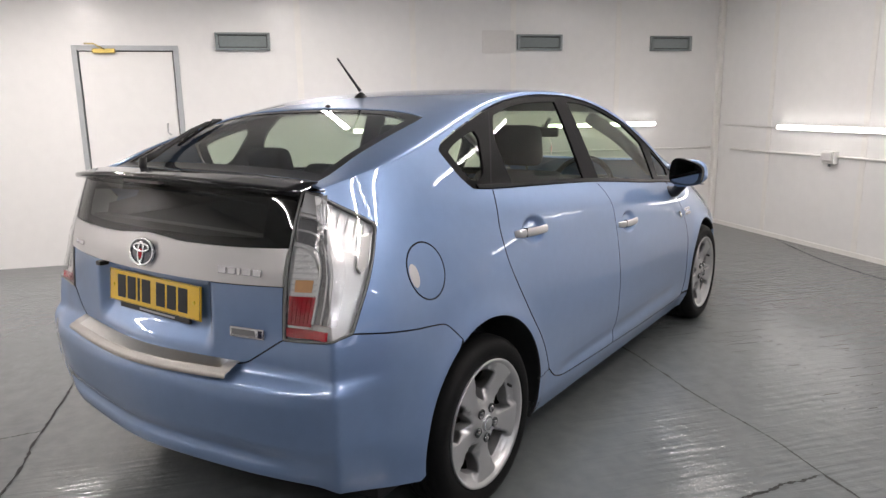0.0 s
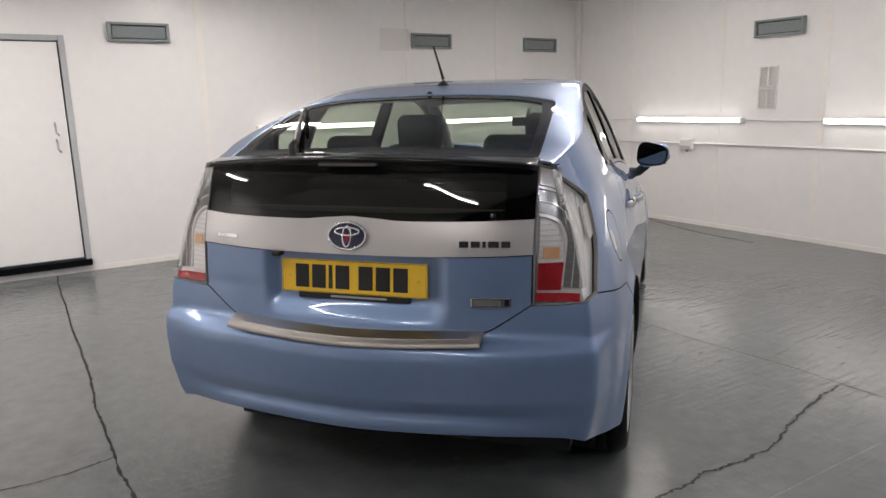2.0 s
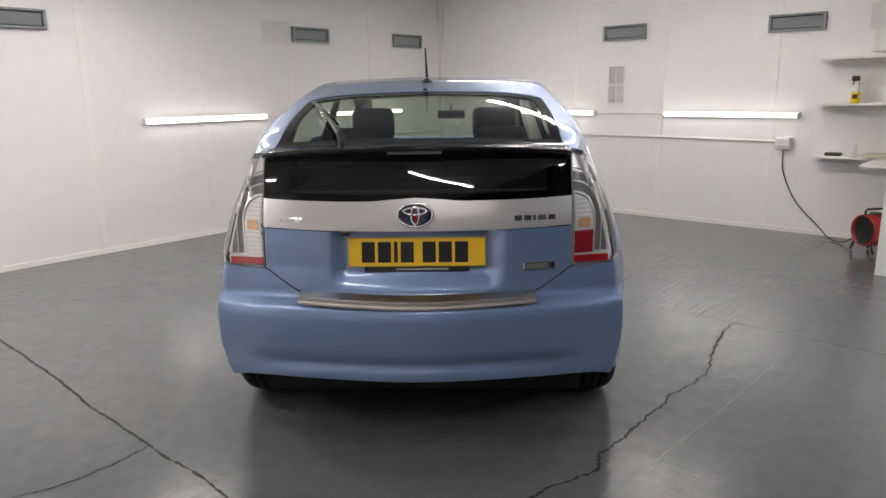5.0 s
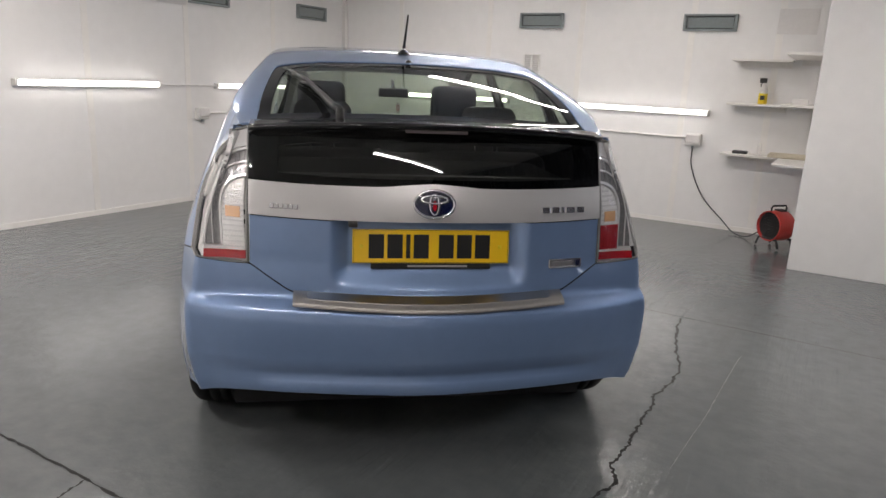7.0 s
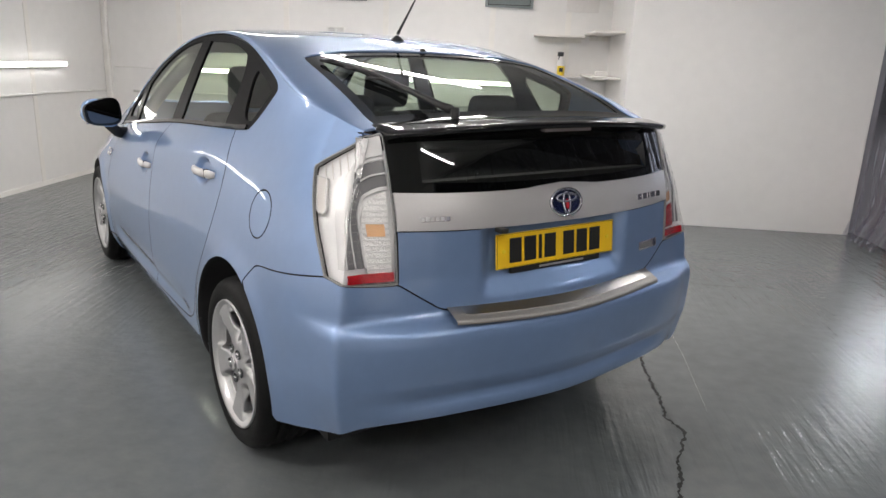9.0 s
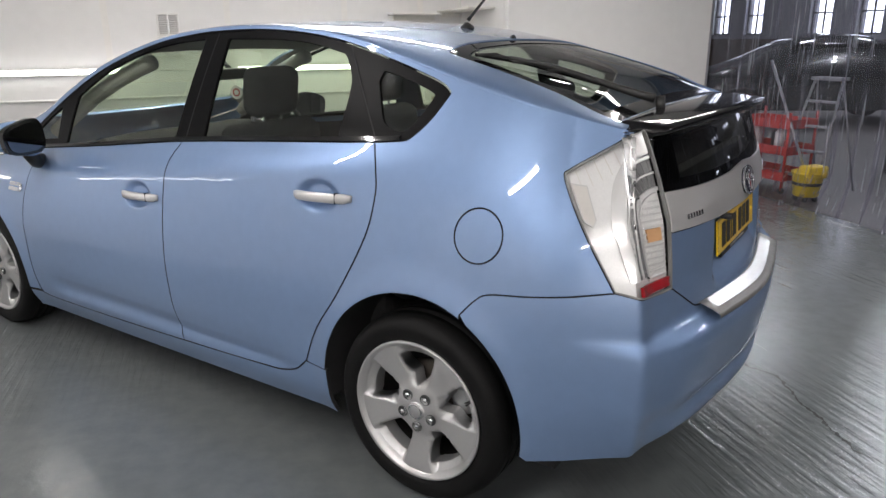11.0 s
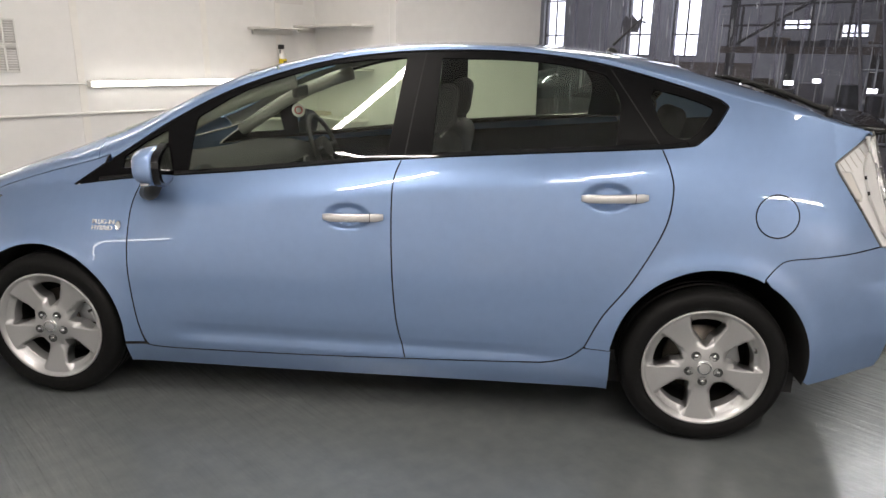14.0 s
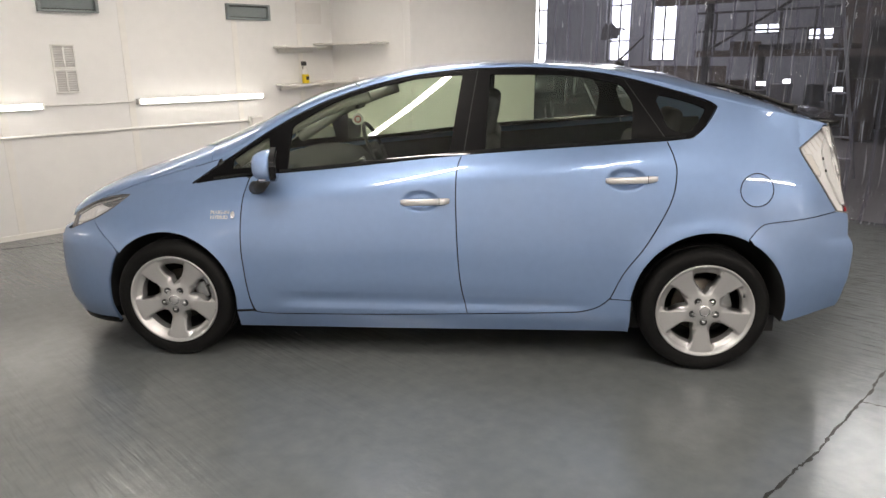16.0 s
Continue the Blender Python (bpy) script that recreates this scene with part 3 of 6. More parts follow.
cable("conduit", [(UA + 0.012, 2.6, 0.9), (UA + 0.012, 3.8, 0.9), (UA + 0.012, 4.95, 0.89)], 0.012, PVC_WHITE, "white plastic cable conduit along the wall", "conduit")


def socket(m):
    t = thing("socket_box", "white plastic surface socket box on the wall", "socket", m, "socket boxes")
    part("body", box(-0.075, 0.075, -0.06, 0, -0.06, 0.06, bevel=0.008), PVC_WHITE, t)
    part("cover", box(-0.065, 0.065, -0.078, -0.062, -0.03, 0.05, bevel=0.006), CARD, t, "hinged grey-white cover")
    part("gland", rod([(0, -0.03, -0.06), (0, -0.03, -0.085)], 0.014, 12), GREY_PAINT, t)
    return t


sockets = socket(wall_b(0.2, 0.88))
copy_thing(sockets, wall_b(-2.545, 0.888))
copy_thing(sockets, wall_a(2.64, 0.9))

# louvred grille in two sections
grille = thing("wall_grille", "white plastic louvre grille in two stacked sections", "grille", wall_b(-1.65, 1.465))
for k in (-1, 1):
    zc = k * 0.108
    bm = box(-0.1, 0.1, -0.014, 0, zc + 0.09, zc + 0.105, bevel=0.002)
    box(-0.1, 0.1, -0.014, 0, zc - 0.105, zc - 0.09, bevel=0.002, bm=bm)
    for x0 in (-0.1, -0.008, 0.084):
        box(x0, x0 + 0.016, -0.014, 0, zc - 0.09, zc + 0.09, bevel=0.002, bm=bm)
    sec = part("frame", bm, PVC_WHITE, grille)
    for i in range(9):
        part("slat", box(-0.085, 0.085, -0.001, 0.001, -0.009, 0.009), CARD, sec, m=pose(0, -0.007, zc - 0.08 + i * 0.02, 40))
tagged(part("blank_panel", box(-0.175, 0.175, -0.006, 0, -0.115, 0.115, bevel=0.002), CARD, m=wall_a(2.335, 2.066)), "square off-white blanking plate on the wall", "panel")
tagged(part("blank_panel", box(-0.17, 0.17, -0.006, 0, -0.115, 0.115, bevel=0.002), CARD, m=wall_b(0.99, 2.03)), "square grey-white blanking plate on the wall", "panel")

# ---- shelves ----
def shelf(name, dims, brackets, label):
    t = placed(thing("wall_shelf", label, "shelf", group="booth shelves"))
    part("board", box(*dims, bevel=0.003), SHELF, t)
    part("batten", box(dims[0] + 0.05, dims[1] - 0.02, dims[3] - 0.03, dims[3] - 0.002, dims[4] - 0.05, dims[4] - 0.001), SHELF, t)
    return t


for z in (1.675, 1.268, 0.79):
    shelf("a", (0.5, 1.02, VB - 0.26, VB - 0.001, z - 0.02, z), 2, "white painted wooden shelf board on the booth wall")
for z, d in ((1.705, 4.0), (1.29, 4.0), (0.79, 4.1)):
    shelf("b", (1.03, 1.298, d, VB - 0.001, z - 0.02, z), 2, "white painted wooden shelf board in the corner")

bottle = placed(thing("spray_bottle", "clear spray bottle with yellow liquid and black trigger, on a shelf", "spray bottle", pose(0.8, VB - 0.15, 1.268)))
part("bottle", lathe([(0.001, 0.002), (0.036, 0.002), (0.04, 0.01), (0.04, 0.1)], 24, "z"), YELLOW, bottle, "bottle with yellow liquid")
part("bottle_neck", lathe([(0.04, 0.1), (0.04, 0.12), (0.034, 0.15), (0.016, 0.175), (0.014, 0.195)], 24, "z"), CARD, bottle, "clear upper part of the bottle")
part("trigger_head", box(-0.045, 0.018, -0.012, 0.012, 0.195, 0.24, bevel=0.006), BLACK_PLASTIC, bottle)
part("trigger", rod([(-0.02, 0, 0.2), (-0.03, 0, 0.175), (-0.026, 0, 0.155)], 0.005), BLACK_PLASTIC, bottle)
part("label_patch", box(-0.02, 0.02, -0.042, -0.0395, 0.04, 0.08), BLACK_PLASTIC, bottle, "small dark round label")
tagged(placed(part("folded_cloth", box(0.93, 1.28, VB - 0.3, VB - 0.08, 0.79, 0.825, bevel=0.012), CLOTH)), "folded beige cloth lying on the low shelf", "cloth")
tagged(placed(part("rag", box(0.6, 0.74, VB - 0.2, VB - 0.1, 0.79, 0.82, bevel=0.012), BLACK_PLASTIC)), "crumpled dark rag on the low shelf", "rag")
tagged(placed(part("paper_box", box(1.1, 1.22, 4.3, 4.42, 1.29, 1.335, bevel=0.003), CARD)), "small white box on the corner shelf", "box")

# ---- heater ----
heater = placed(thing("fan_heater", "red metal drum fan heater with black grille, standing on the floor", "heater", pose(1.12, 4.5, 0, 0, 0, 231)))
drum = part("drum", lathe([(0.0, -0.1), (0.1, -0.1), (0.132, -0.088), (0.14, -0.07), (0.14, 0.085), (0.136, 0.1), (0.128, 0.1), (0.125, 0.07)], 40), RED_PAINT, heater, m=pose(0, 0, 0.2))
part("sticker", box(-0.02, 0.03, -0.1415, -0.1395, -0.022, 0.022, bevel=0.0005), CARD, drum, "pale warning sticker")
grille = part("front_grille", lathe([(0.0, 0.068), (0.1, 0.068), (0.127, 0.075)], 40), BLACK_PLASTIC, heater, "dark opening of the heater", m=pose(0, 0, 0.2))
for r in (0.03, 0.055, 0.08, 0.105):
    part("grille_ring", lathe([(r - 0.003, 0.088), (r, 0.092), (r + 0.003, 0.088), (r, 0.085), (r - 0.003, 0.088)], 32), BLACK_PLASTIC, grille)
for k in range(3):
    part("grille_wire", box(0.082, 0.087, -0.126, 0.126, -0.0025, 0.0025), BLACK_PLASTIC, grille, m=pose(0, 0, 0, 60 * k, 0, 0))
for x in (-0.085, 0.085):
    part("foot", rod([(x, -0.13, 0.012), (x, -0.1, 0.085), (x, 0.1, 0.085), (x, 0.13, 0.012)], 0.012), BLACK_PLASTIC, heater)
part("handle", rod([(-0.085, 0, 0.33), (-0.09, 0, 0.365), (-0.075, 0, 0.385), (0.075, 0, 0.385), (0.09, 0, 0.365), (0.085, 0, 0.33)], 0.009), BLACK_PLASTIC, heater)
part("switch_box", box(-0.06, 0.02, -0.035, 0.035, 0.335, 0.352, bevel=0.005), BLACK_PLASTIC, heater)
tube = placed(thing("tube_bottle", "small white plastic bottle on the low shelf", "bottle", pose(0.84, VB - 0.15, 0.79)))
part("bottle", lathe([(0.001, 0.001), (0.019, 0.001), (0.021, 0.005), (0.021, 0.085), (0.014, 0.095)], 24, "z"), CARD, tube)
part("cap", lathe([(0.014, 0.094), (0.015, 0.096), (0.014, 0.115), (0.001, 0.116)], 20, "z"), SHELF, tube)
cable("power_cable", [(0.2, VB - 0.03, 0.8), (0.22, VB - 0.04, 0.6), (0.36, VB - 0.05, 0.32), (0.6, VB - 0.1, 0.1), (0.72, VB - 0.2, 0.02), (0.86, 4.72, 0.02), (0.98, 4.62, 0.11), (1.04, 4.56, 0.14)], 0.006, BLACK_PLASTIC, "black power cable hanging from the socket to the heater")

# ---- clear curtain ----
def curtain_strip(w, seed):
    """One soft hanging strip with shallow waves across it."""
    rnd = random.Random(seed)
    nu, nz = 12, 22
    ph, amp = rnd.uniform(0, 6), rnd.uniform(0.003, 0.009)
    verts, faces = [], []
    for j in range(nz + 1):
        z = 0.012 + (2.56 - 0.012) * j / nz
        for i in range(nu + 1):
            f = i / nu
            fold = amp * math.sin(f * 8.2 + ph + 0.35 * math.sin(z * 1.7 + ph)) + 0.012 * math.sin(ph) * (f - 0.5)
            flare = -0.16 * max(0.0, 0.3 - z) / 0.3 * (0.6 + 0.4 * math.sin(ph * 2))
            verts.append((fold + flare, (f - 0.5) * w, z))
    for j in range(nz):
        for i in range(nu):
            a = j * (nu + 1) + i
            faces.append((a, a + 1, a + nu + 2, a + nu + 1))
    return mesh_of(verts, faces)


curtain = placed(thing("strip_curtain", "clear plastic strip curtain closing the booth towards the workshop", "curtain", pose(UC + 0.02, 0, 0)))
part("curtain_rail", box(-0.03, 0.03, -3.8, VP, 2.56, 2.6), STEEL, curtain)
v, k = -3.7, 0
while v < VP - 0.06:
    ob = part("strip", curtain_strip(0.235, 50 + k), PVC, curtain, m=pose(0.012 * (k % 2), v, 0))
    ob.visible_shadow = False
    v, k = v + 0.2, k + 1
# thin white rods, shaped as the glints on the plastic
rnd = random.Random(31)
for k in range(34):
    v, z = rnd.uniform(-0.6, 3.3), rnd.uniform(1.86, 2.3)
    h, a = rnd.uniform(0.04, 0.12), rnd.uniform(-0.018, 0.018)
    part("painted_glint", rod([(-0.016, v, z), (-0.02, v + a, z - 0.3 * h), (-0.02, v - 0.4 * a, z - 0.6 * h), (-0.016, v + 0.7 * a, z - h)], 0.0026, 6), GLINT_WHITE, curtain)


# ---- the car: rear axle at y = 0, nose towards +y ----
plan = np.array(smooth([(-0.42, -0.795), (0, -0.84), (0.42, -0.795), (0.6, -0.757), (0.72, -0.71), (0.77, -0.693), (0.791, -0.682), (0.799, -0.662), (0.822, -0.56), (0.857, -0.4), (0.871, -0.12), (0.875, 0.3),
                        (0.874, 1.35), (0.872, 2.3), (0.858, 2.75), (0.815, 3.08), (0.735, 3.31), (0.6, 3.46), (0.35, 3.56), (0, 3.6), (-0.35, 3.56)], 60))
i0 = int(np.argmin(np.abs(plan[:300, 0])))
i1 = len(plan) - 61
plan = plan[i0:i1 + 1]
PS = np.concatenate([[0], np.cumsum(np.linalg.norm(np.diff(plan, axis=0), axis=1))])
even = np.linspace(0, PS[-1], int(PS[-1] / 0.004))
plan = np.stack([np.interp(even, PS, plan[:, 0]), np.interp(even, PS, plan[:, 1])], 1)
PS = even
for _ in range(6):
    plan[1:-1] = 0.25 * plan[:-2] + 0.5 * plan[1:-1] + 0.25 * plan[2:]
tan = np.gradient(plan, PS, axis=0)
for _ in range(900):
    tan[1:-1] = 0.25 * tan[:-2] + 0.5 * tan[1:-1] + 0.25 * tan[2:]
tan /= np.linalg.norm(tan, axis=1)[:, None]
NX, NY = tan[:, 1], -tan[:, 0]

belt = lambda y: 1.147 - 0.066 * (y - 0.1) - 0.0095 * (y - 0.1) ** 2
low_in = curve1([0.1, 0.18, 0.28, 0.45, 0.62], [0.09, 0.05, 0.012, 0.0, 0.0])


def side_in(z, k):
    """How far the flank is drawn in: a gentle lower door, a crease at k, a rounded shoulder, then the glass."""
    low = low_in(np.minimum(z, 0.6)) + 0.052 * np.clip((z - 0.56) / (k - 0.56), 0, 1) ** 1.5
    t = np.clip((z - k) / (1.14 - k), 0, 1)
    return low + 0.086 * (0.55 * t + 0.45 * t * t) + np.where(z > 1.14, 0.36 * (z - 1.14) + 0.15 * (z - 1.14) ** 2, 0)


crease = lambda y: 1.072 - 0.1 * y - 0.0045 * y * y
rear_in = curve1([0.2, 0.3, 0.34, 0.37, 0.42, 0.48, 0.6, 0.64, 0.66, 0.685, 0.7, 0.78, 0.94, 1.04, 1.2, 1.4],
                 [0.14, 0.075, 0.04, 0.03, 0.029, 0.012, 0.0, 0.008, 0.03, 0.072, 0.074, 0.07, 0.078, 0.1, 0.15, 0.25])
front_in = curve1([0.1, 0.15, 0.2, 0.33, 0.45, 0.5, 0.56, 0.64, 0.72, 0.8, 1.0], [0.12, 0.05, 0.02, 0.0, 0.004, 0.012, 0.045, 0.1, 0.15, 0.22, 0.5])
S_REAR0, S_REAR1 = 0.5, 1.05
S_FRONT0, S_FRONT1 = float(PS[-1]) - 0.75, float(PS[-1]) - 0.35


def body(s, z):
    """The car's outer skin: a plan outline drawn in by an amount that depends on height."""
    s, z = np.asarray(s, float), np.asarray(z, float)
    a = np.clip(np.abs(s), 0, PS[-1])
    cx, cy = np.interp(a, PS, plan[:, 0]), np.interp(a, PS, plan[:, 1])
    nx, ny = np.interp(a, PS, NX), np.interp(a, PS, NY)
    zb = belt(cy)
    zeta = np.where(z < 0.6, z, np.where(z < zb, 0.6 + (z - 0.6) * 0.54 / np.maximum(zb - 0.6, 0.05), z + 1.14 - zb))
    kink = 0.6 + (crease(np.maximum(cy, -0.2)) - 0.6) * 0.54 / np.maximum(zb - 0.6, 0.05)
    soft = 0.364 * np.clip(z - 0.58, 0, 1) ** 1.88 + low_in(np.minimum(z, 0.6))
    hard = sstep(-0.2, 0.9, cy)
    kink = np.clip(kink, 0.8, 1.045)
    side = sum(w * side_in(zeta + d, kink) for d, w in ((-0.03, 0.1), (-0.015, 0.22), (0.0, 0.36), (0.015, 0.22), (0.03, 0.1)))
    si = side * hard + soft * (1 - hard) + 0.022 * (np.clip(cy - 0.3, 0, 4) / 2.3) ** 2 * sstep(0.7, 1.14, zeta)
    si = si + 0.33 * np.clip(-0.1 - cy, 0, 0.34) ** 2 * sstep(0.8, 1.2, z)
    for ay, az, ar in ((-0.005, 0.345, 0.365), (2.715, 0.32, 0.352)):
        dist = np.hypot(cy - ay, z - az)
        si = si - 0.013 * np.exp(-((dist - ar) / 0.055) ** 2)
    si = si + (0.005 * np.exp(-((z - 0.36) / 0.05) ** 2) + 0.009 * np.clip(1 - np.abs(z - 0.332) / 0.04, 0, 1)) * sstep(0.5, 0.7, cy) * (1 - sstep(2.0, 2.2, cy))
    wr = 1 - sstep(S_REAR0, S_REAR1, a)
    wf = sstep(S_FRONT0, S_FRONT1, a)
    rr = rear_in(z) + 0.026 * sstep(0.69, 0.8, z) * (1 - sstep(0.0, 0.6, a)) + 0.016 * sstep(0.7, 0.8, z) * sstep(0.3, 0.6, a)
    rr = rr + 0.011 * np.exp(-((z - 0.415) / 0.02) ** 2) * (1 - sstep(0.45, 0.72, a))
    ins = si * (1 - wr) * (1 - wf) + rr * wr + front_in(z) * wf
    ins = ins + 0.02 * np.exp(-((a - 0.82) / 0.13) ** 2) * sstep(0.76, 0.9, z)
    ins = ins + 0.022 * np.exp(-((a - 0.84) / 0.2) ** 2) * (1 - sstep(0.3, 0.48, z))
    return np.stack([np.where(s < 0, -1, 1) * (cx - nx * ins), cy - ny * ins, z], -1)


def find(axis, value, z):
    """The places along the plan outline where the skin at height z has this x or y."""
    i = 0 if axis == "x" else 1
    value, z = np.asarray(value, float), np.asarray(z, float)
    lo = np.full(value.shape, 0.0 if axis == "x" else 0.3)
    hi = np.full(value.shape, 1.35 if axis == "x" else float(PS[-1]) - 0.3)
    for _ in range(26):
        mid = (lo + hi) / 2
        less = body(mid, z)[..., i] < value
        lo, hi = np.where(less, mid, lo), np.where(less, hi, mid)
    r = (lo + hi) / 2
    return float(r) if r.shape == () else r


def Y(pts):
    p = np.array(pts, float)
    return [(float(a), float(b)) for a, b in zip(find("y", p[:, 0], p[:, 1]), p[:, 1])]


def Xr(pts):
    p = np.array(pts, float)
    return [(float(a), float(b)) for a, b in zip(np.where(p[:, 0] >= 0, 1, -1) * find("x", np.abs(p[:, 0]), p[:, 1]), p[:, 1])]


# top surfaces: roof, windscreens, bonnet
top_c = curve1([-0.82, -0.5, -0.308, 0.014, 0.24, 0.465, 0.79, 1.05, 1.377, 1.645, 1.92, 2.34, 2.72, 3.05, 3.24, 3.48, 3.6],
               [1.2, 1.236, 1.312, 1.406, 1.456, 1.49, 1.51, 1.513, 1.495, 1.45, 1.382, 1.2, 1.05, 0.94, 0.865, 0.72, 0.62])
edge_z = curve1([-0.82, -0.6, -0.4, -0.2, 0.02, 0.2, 0.42, 0.62, 0.85, 1.07, 1.27, 1.5, 1.73, 1.955, 2.18, 2.39, 2.5, 2.62, 2.75, 2.92, 3.1, 3.2, 3.3, 3.45, 3.6],
                [1.15, 1.19, 1.233, 1.28, 1.336, 1.385, 1.44, 1.47, 1.485, 1.484, 1.472, 1.443, 1.387, 1.307, 1.195, 1.06, 1.018, 0.985, 0.95, 0.898, 0.832, 0.793, 0.745, 0.66, 0.56])
ys = np.linspace(-0.85, 3.6, 400)
xs = body(find("y", np.maximum(ys, -0.6), edge_z(ys)), edge_z(ys))[:, 0]
edge_x = lambda y: np.interp(y, ys, xs)


def top(phi, y):
    phi, y = np.asarray(phi, float), np.asarray(y, float)
    a = np.clip(np.abs(phi), 0, 1) * math.pi / 2
    ze, zc = edge_z(y), top_c(y)
    u = np.sin(a) ** 0.42
    u = np.where(a < 0.25, a / 0.25 * math.sin(0.25) ** 0.42, u)
    v = np.cos(a) ** 1.1
    return np.stack([np.sign(phi) * edge_x(y) * u, y, ze + (zc - ze) * v - 0.012 * (u ** 2) * (1 - u ** 6)], -1)


def phi_of(x, y):
    u = min(abs(x) / float(edge_x(y)), 1)
    k = math.sin(0.25) ** 0.42
    a = u / k * 0.25 if u < k else math.asin(min(1, u ** (1 / 0.42)))
    return (1 if x >= 0 else -1) * a / (math.pi / 2)


def Tp(pts):
    return [(phi_of(x, y), y) for x, y in pts]


car = thing("car", "light blue metallic five-door hatchback parked on the grey floor", "car")

# outlines in side view (y, z)
gap_mid = smooth([(1.197, 1.062), (1.219, 0.97), (1.216, 0.723), (1.198, 0.461), (1.162, 0.274)])
gap_rear = smooth([(0.458, 0.377), (0.398, 0.509), (0.298, 0.654), (0.197, 0.848), (0.172, 0.98), (0.185, 1.058), (0.216, 1.133)])
gap_front = smooth([(2.288, 0.94), (2.311, 0.82), (2.313, 0.588), (2.294, 0.374), (2.27, 0.275), (2.24, 0.255), (2.15, 0.25)])
belt_line = smooth([(2.605, 0.908), (2.45, 0.931), (2.273, 0.952), (1.815, 0.997), (1.365, 1.046), (1.197, 1.062), (0.979, 1.08), (0.706, 1.1), (0.435, 1.119), (0.216, 1.134), (0.11, 1.145)])
frame_top = smooth([(2.605, 0.908), (2.47, 0.998), (2.394, 1.043), (2.177, 1.18), (1.955, 1.294), (1.731, 1.374), (1.502, 1.43), (1.271, 1.461), (1.071, 1.473), (0.845, 1.474), (0.62, 1.458), (0.424, 1.427), (0.205, 1.371), (0.03, 1.318), (-0.018, 1.29)])
tail_q = smooth([(0.11, 1.145), (0.085, 1.155), (0.031, 1.205), (-0.015, 1.274), (-0.018, 1.29)])
door_low_r = smooth([(1.162, 0.274), (0.9, 0.284), (0.678, 0.294), (0.6, 0.3), (0.53, 0.32), (0.49, 0.346), (0.458, 0.377)])
door_low_f = smooth([(2.15, 0.25), (1.846, 0.254), (1.5, 0.262), (1.162, 0.274)])
near = lambda pts, y0, y1: [p for p in pts if y0 - 1e-6 <= p[0] <= y1 + 1e-6]

rear_door_line = gap_mid + door_low_r[1:] + gap_rear[1:] + near(belt_line, 0.217, 1.196)[::-1]
front_door_line = gap_front + door_low_f[1:] + gap_mid[::-1][1:] + near(belt_line, 1.198, 2.287)[::-1]
bump_line = smooth([(-0.588, 0.803), (-0.48, 0.785), (-0.367, 0.769), (-0.255, 0.755), (-0.215, 0.733), (-0.172, 0.685)])
arch_r = arc(-0.005, 0.345, 0.365, 117, 12, 28)
lamp_side = [(-0.57, 1.205), (-0.5, 1.157), (-0.422, 1.104), (-0.41, 1.085), (-0.443, 1.025), (-0.517, 0.91), (-0.588, 0.803)]
edge_line = [(float(y), float(edge_z(y)) + 0.0035) for y in np.linspace(2.452, -0.56, 70)]
quarter_line = (edge_line + smooth(lamp_side, 5)[1:] + bump_line[1:] + arch_r + [(0.362, 0.3695), (0.45, 0.3695)] + gap_rear + tail_q[::1] + [q for q in frame_top[::-1][1:] if q[0] < 2.445])

lamp_low_line = smooth([(2.965, 0.842), (3.06, 0.772), (3.15, 0.722), (3.24, 0.686), (3.32, 0.655)], 5)
lamp_top_line = smooth([(3.318, 0.728), (3.255, 0.764), (3.19, 0.794), (3.1, 0.822), (3.03, 0.836), (2.965, 0.842)], 5)
fender_line = (near(belt_line, 2.29, 2.6)[::-1] + [q for q in frame_top if q[0] > 2.462] + [(float(y), float(edge_z(y)) - 0.0005) for y in np.linspace(2.458, 3.3, 32)]
               + [(3.314, 0.732)] + lamp_top_line[1:] + [q for q in lamp_low_line if q[0] < 3.17] + smooth([(3.17, 0.714), (3.1, 0.657), (3.02, 0.593)])
               + arc(2.715, 0.32, 0.356, 42, 176, 26) + [(2.362, 0.27)] + smooth([(2.275, 0.27), (2.294, 0.374), (2.313, 0.588), (2.311, 0.82), (2.288, 0.94)]))
sill_line = ([(2.363, 0.262)] + [(2.366, 0.165)] + smooth([(2.3, 0.163), (1.5, 0.17), (0.9, 0.18), (0.355, 0.188)]) + [(0.357, 0.3715), (0.45, 0.3715)]
             + door_low_r[::-1][1:] + door_low_f[::-1][1:] + [(2.24, 0.254), (2.275, 0.262)])

BOWLS = ((0.405, 0.957, 0.098, 0.056), (1.395, 0.846, 0.098, 0.056))


def doors(sv, z):
    """The skin with the hollows behind the door handles pressed in."""
    p = body(sv, z)
    for by, bz, ry, rz in BOWLS:
        d = np.hypot((p[..., 1] - by) / ry, (z - bz) / rz)
        p[..., 0] -= np.sign(p[..., 0]) * 0.019 * (1 - sstep(0.5, 1.02, d))
    return p


FLAP = {True: arc(-0.2, 0.91, 0.0755, 0, 360, 40)[:-1], False: [(-0.275 + 0.083 * math.cos(radians(a)), 0.93 + 0.088 * math.sin(radians(a))) for a in range(0, 360, 9)]}

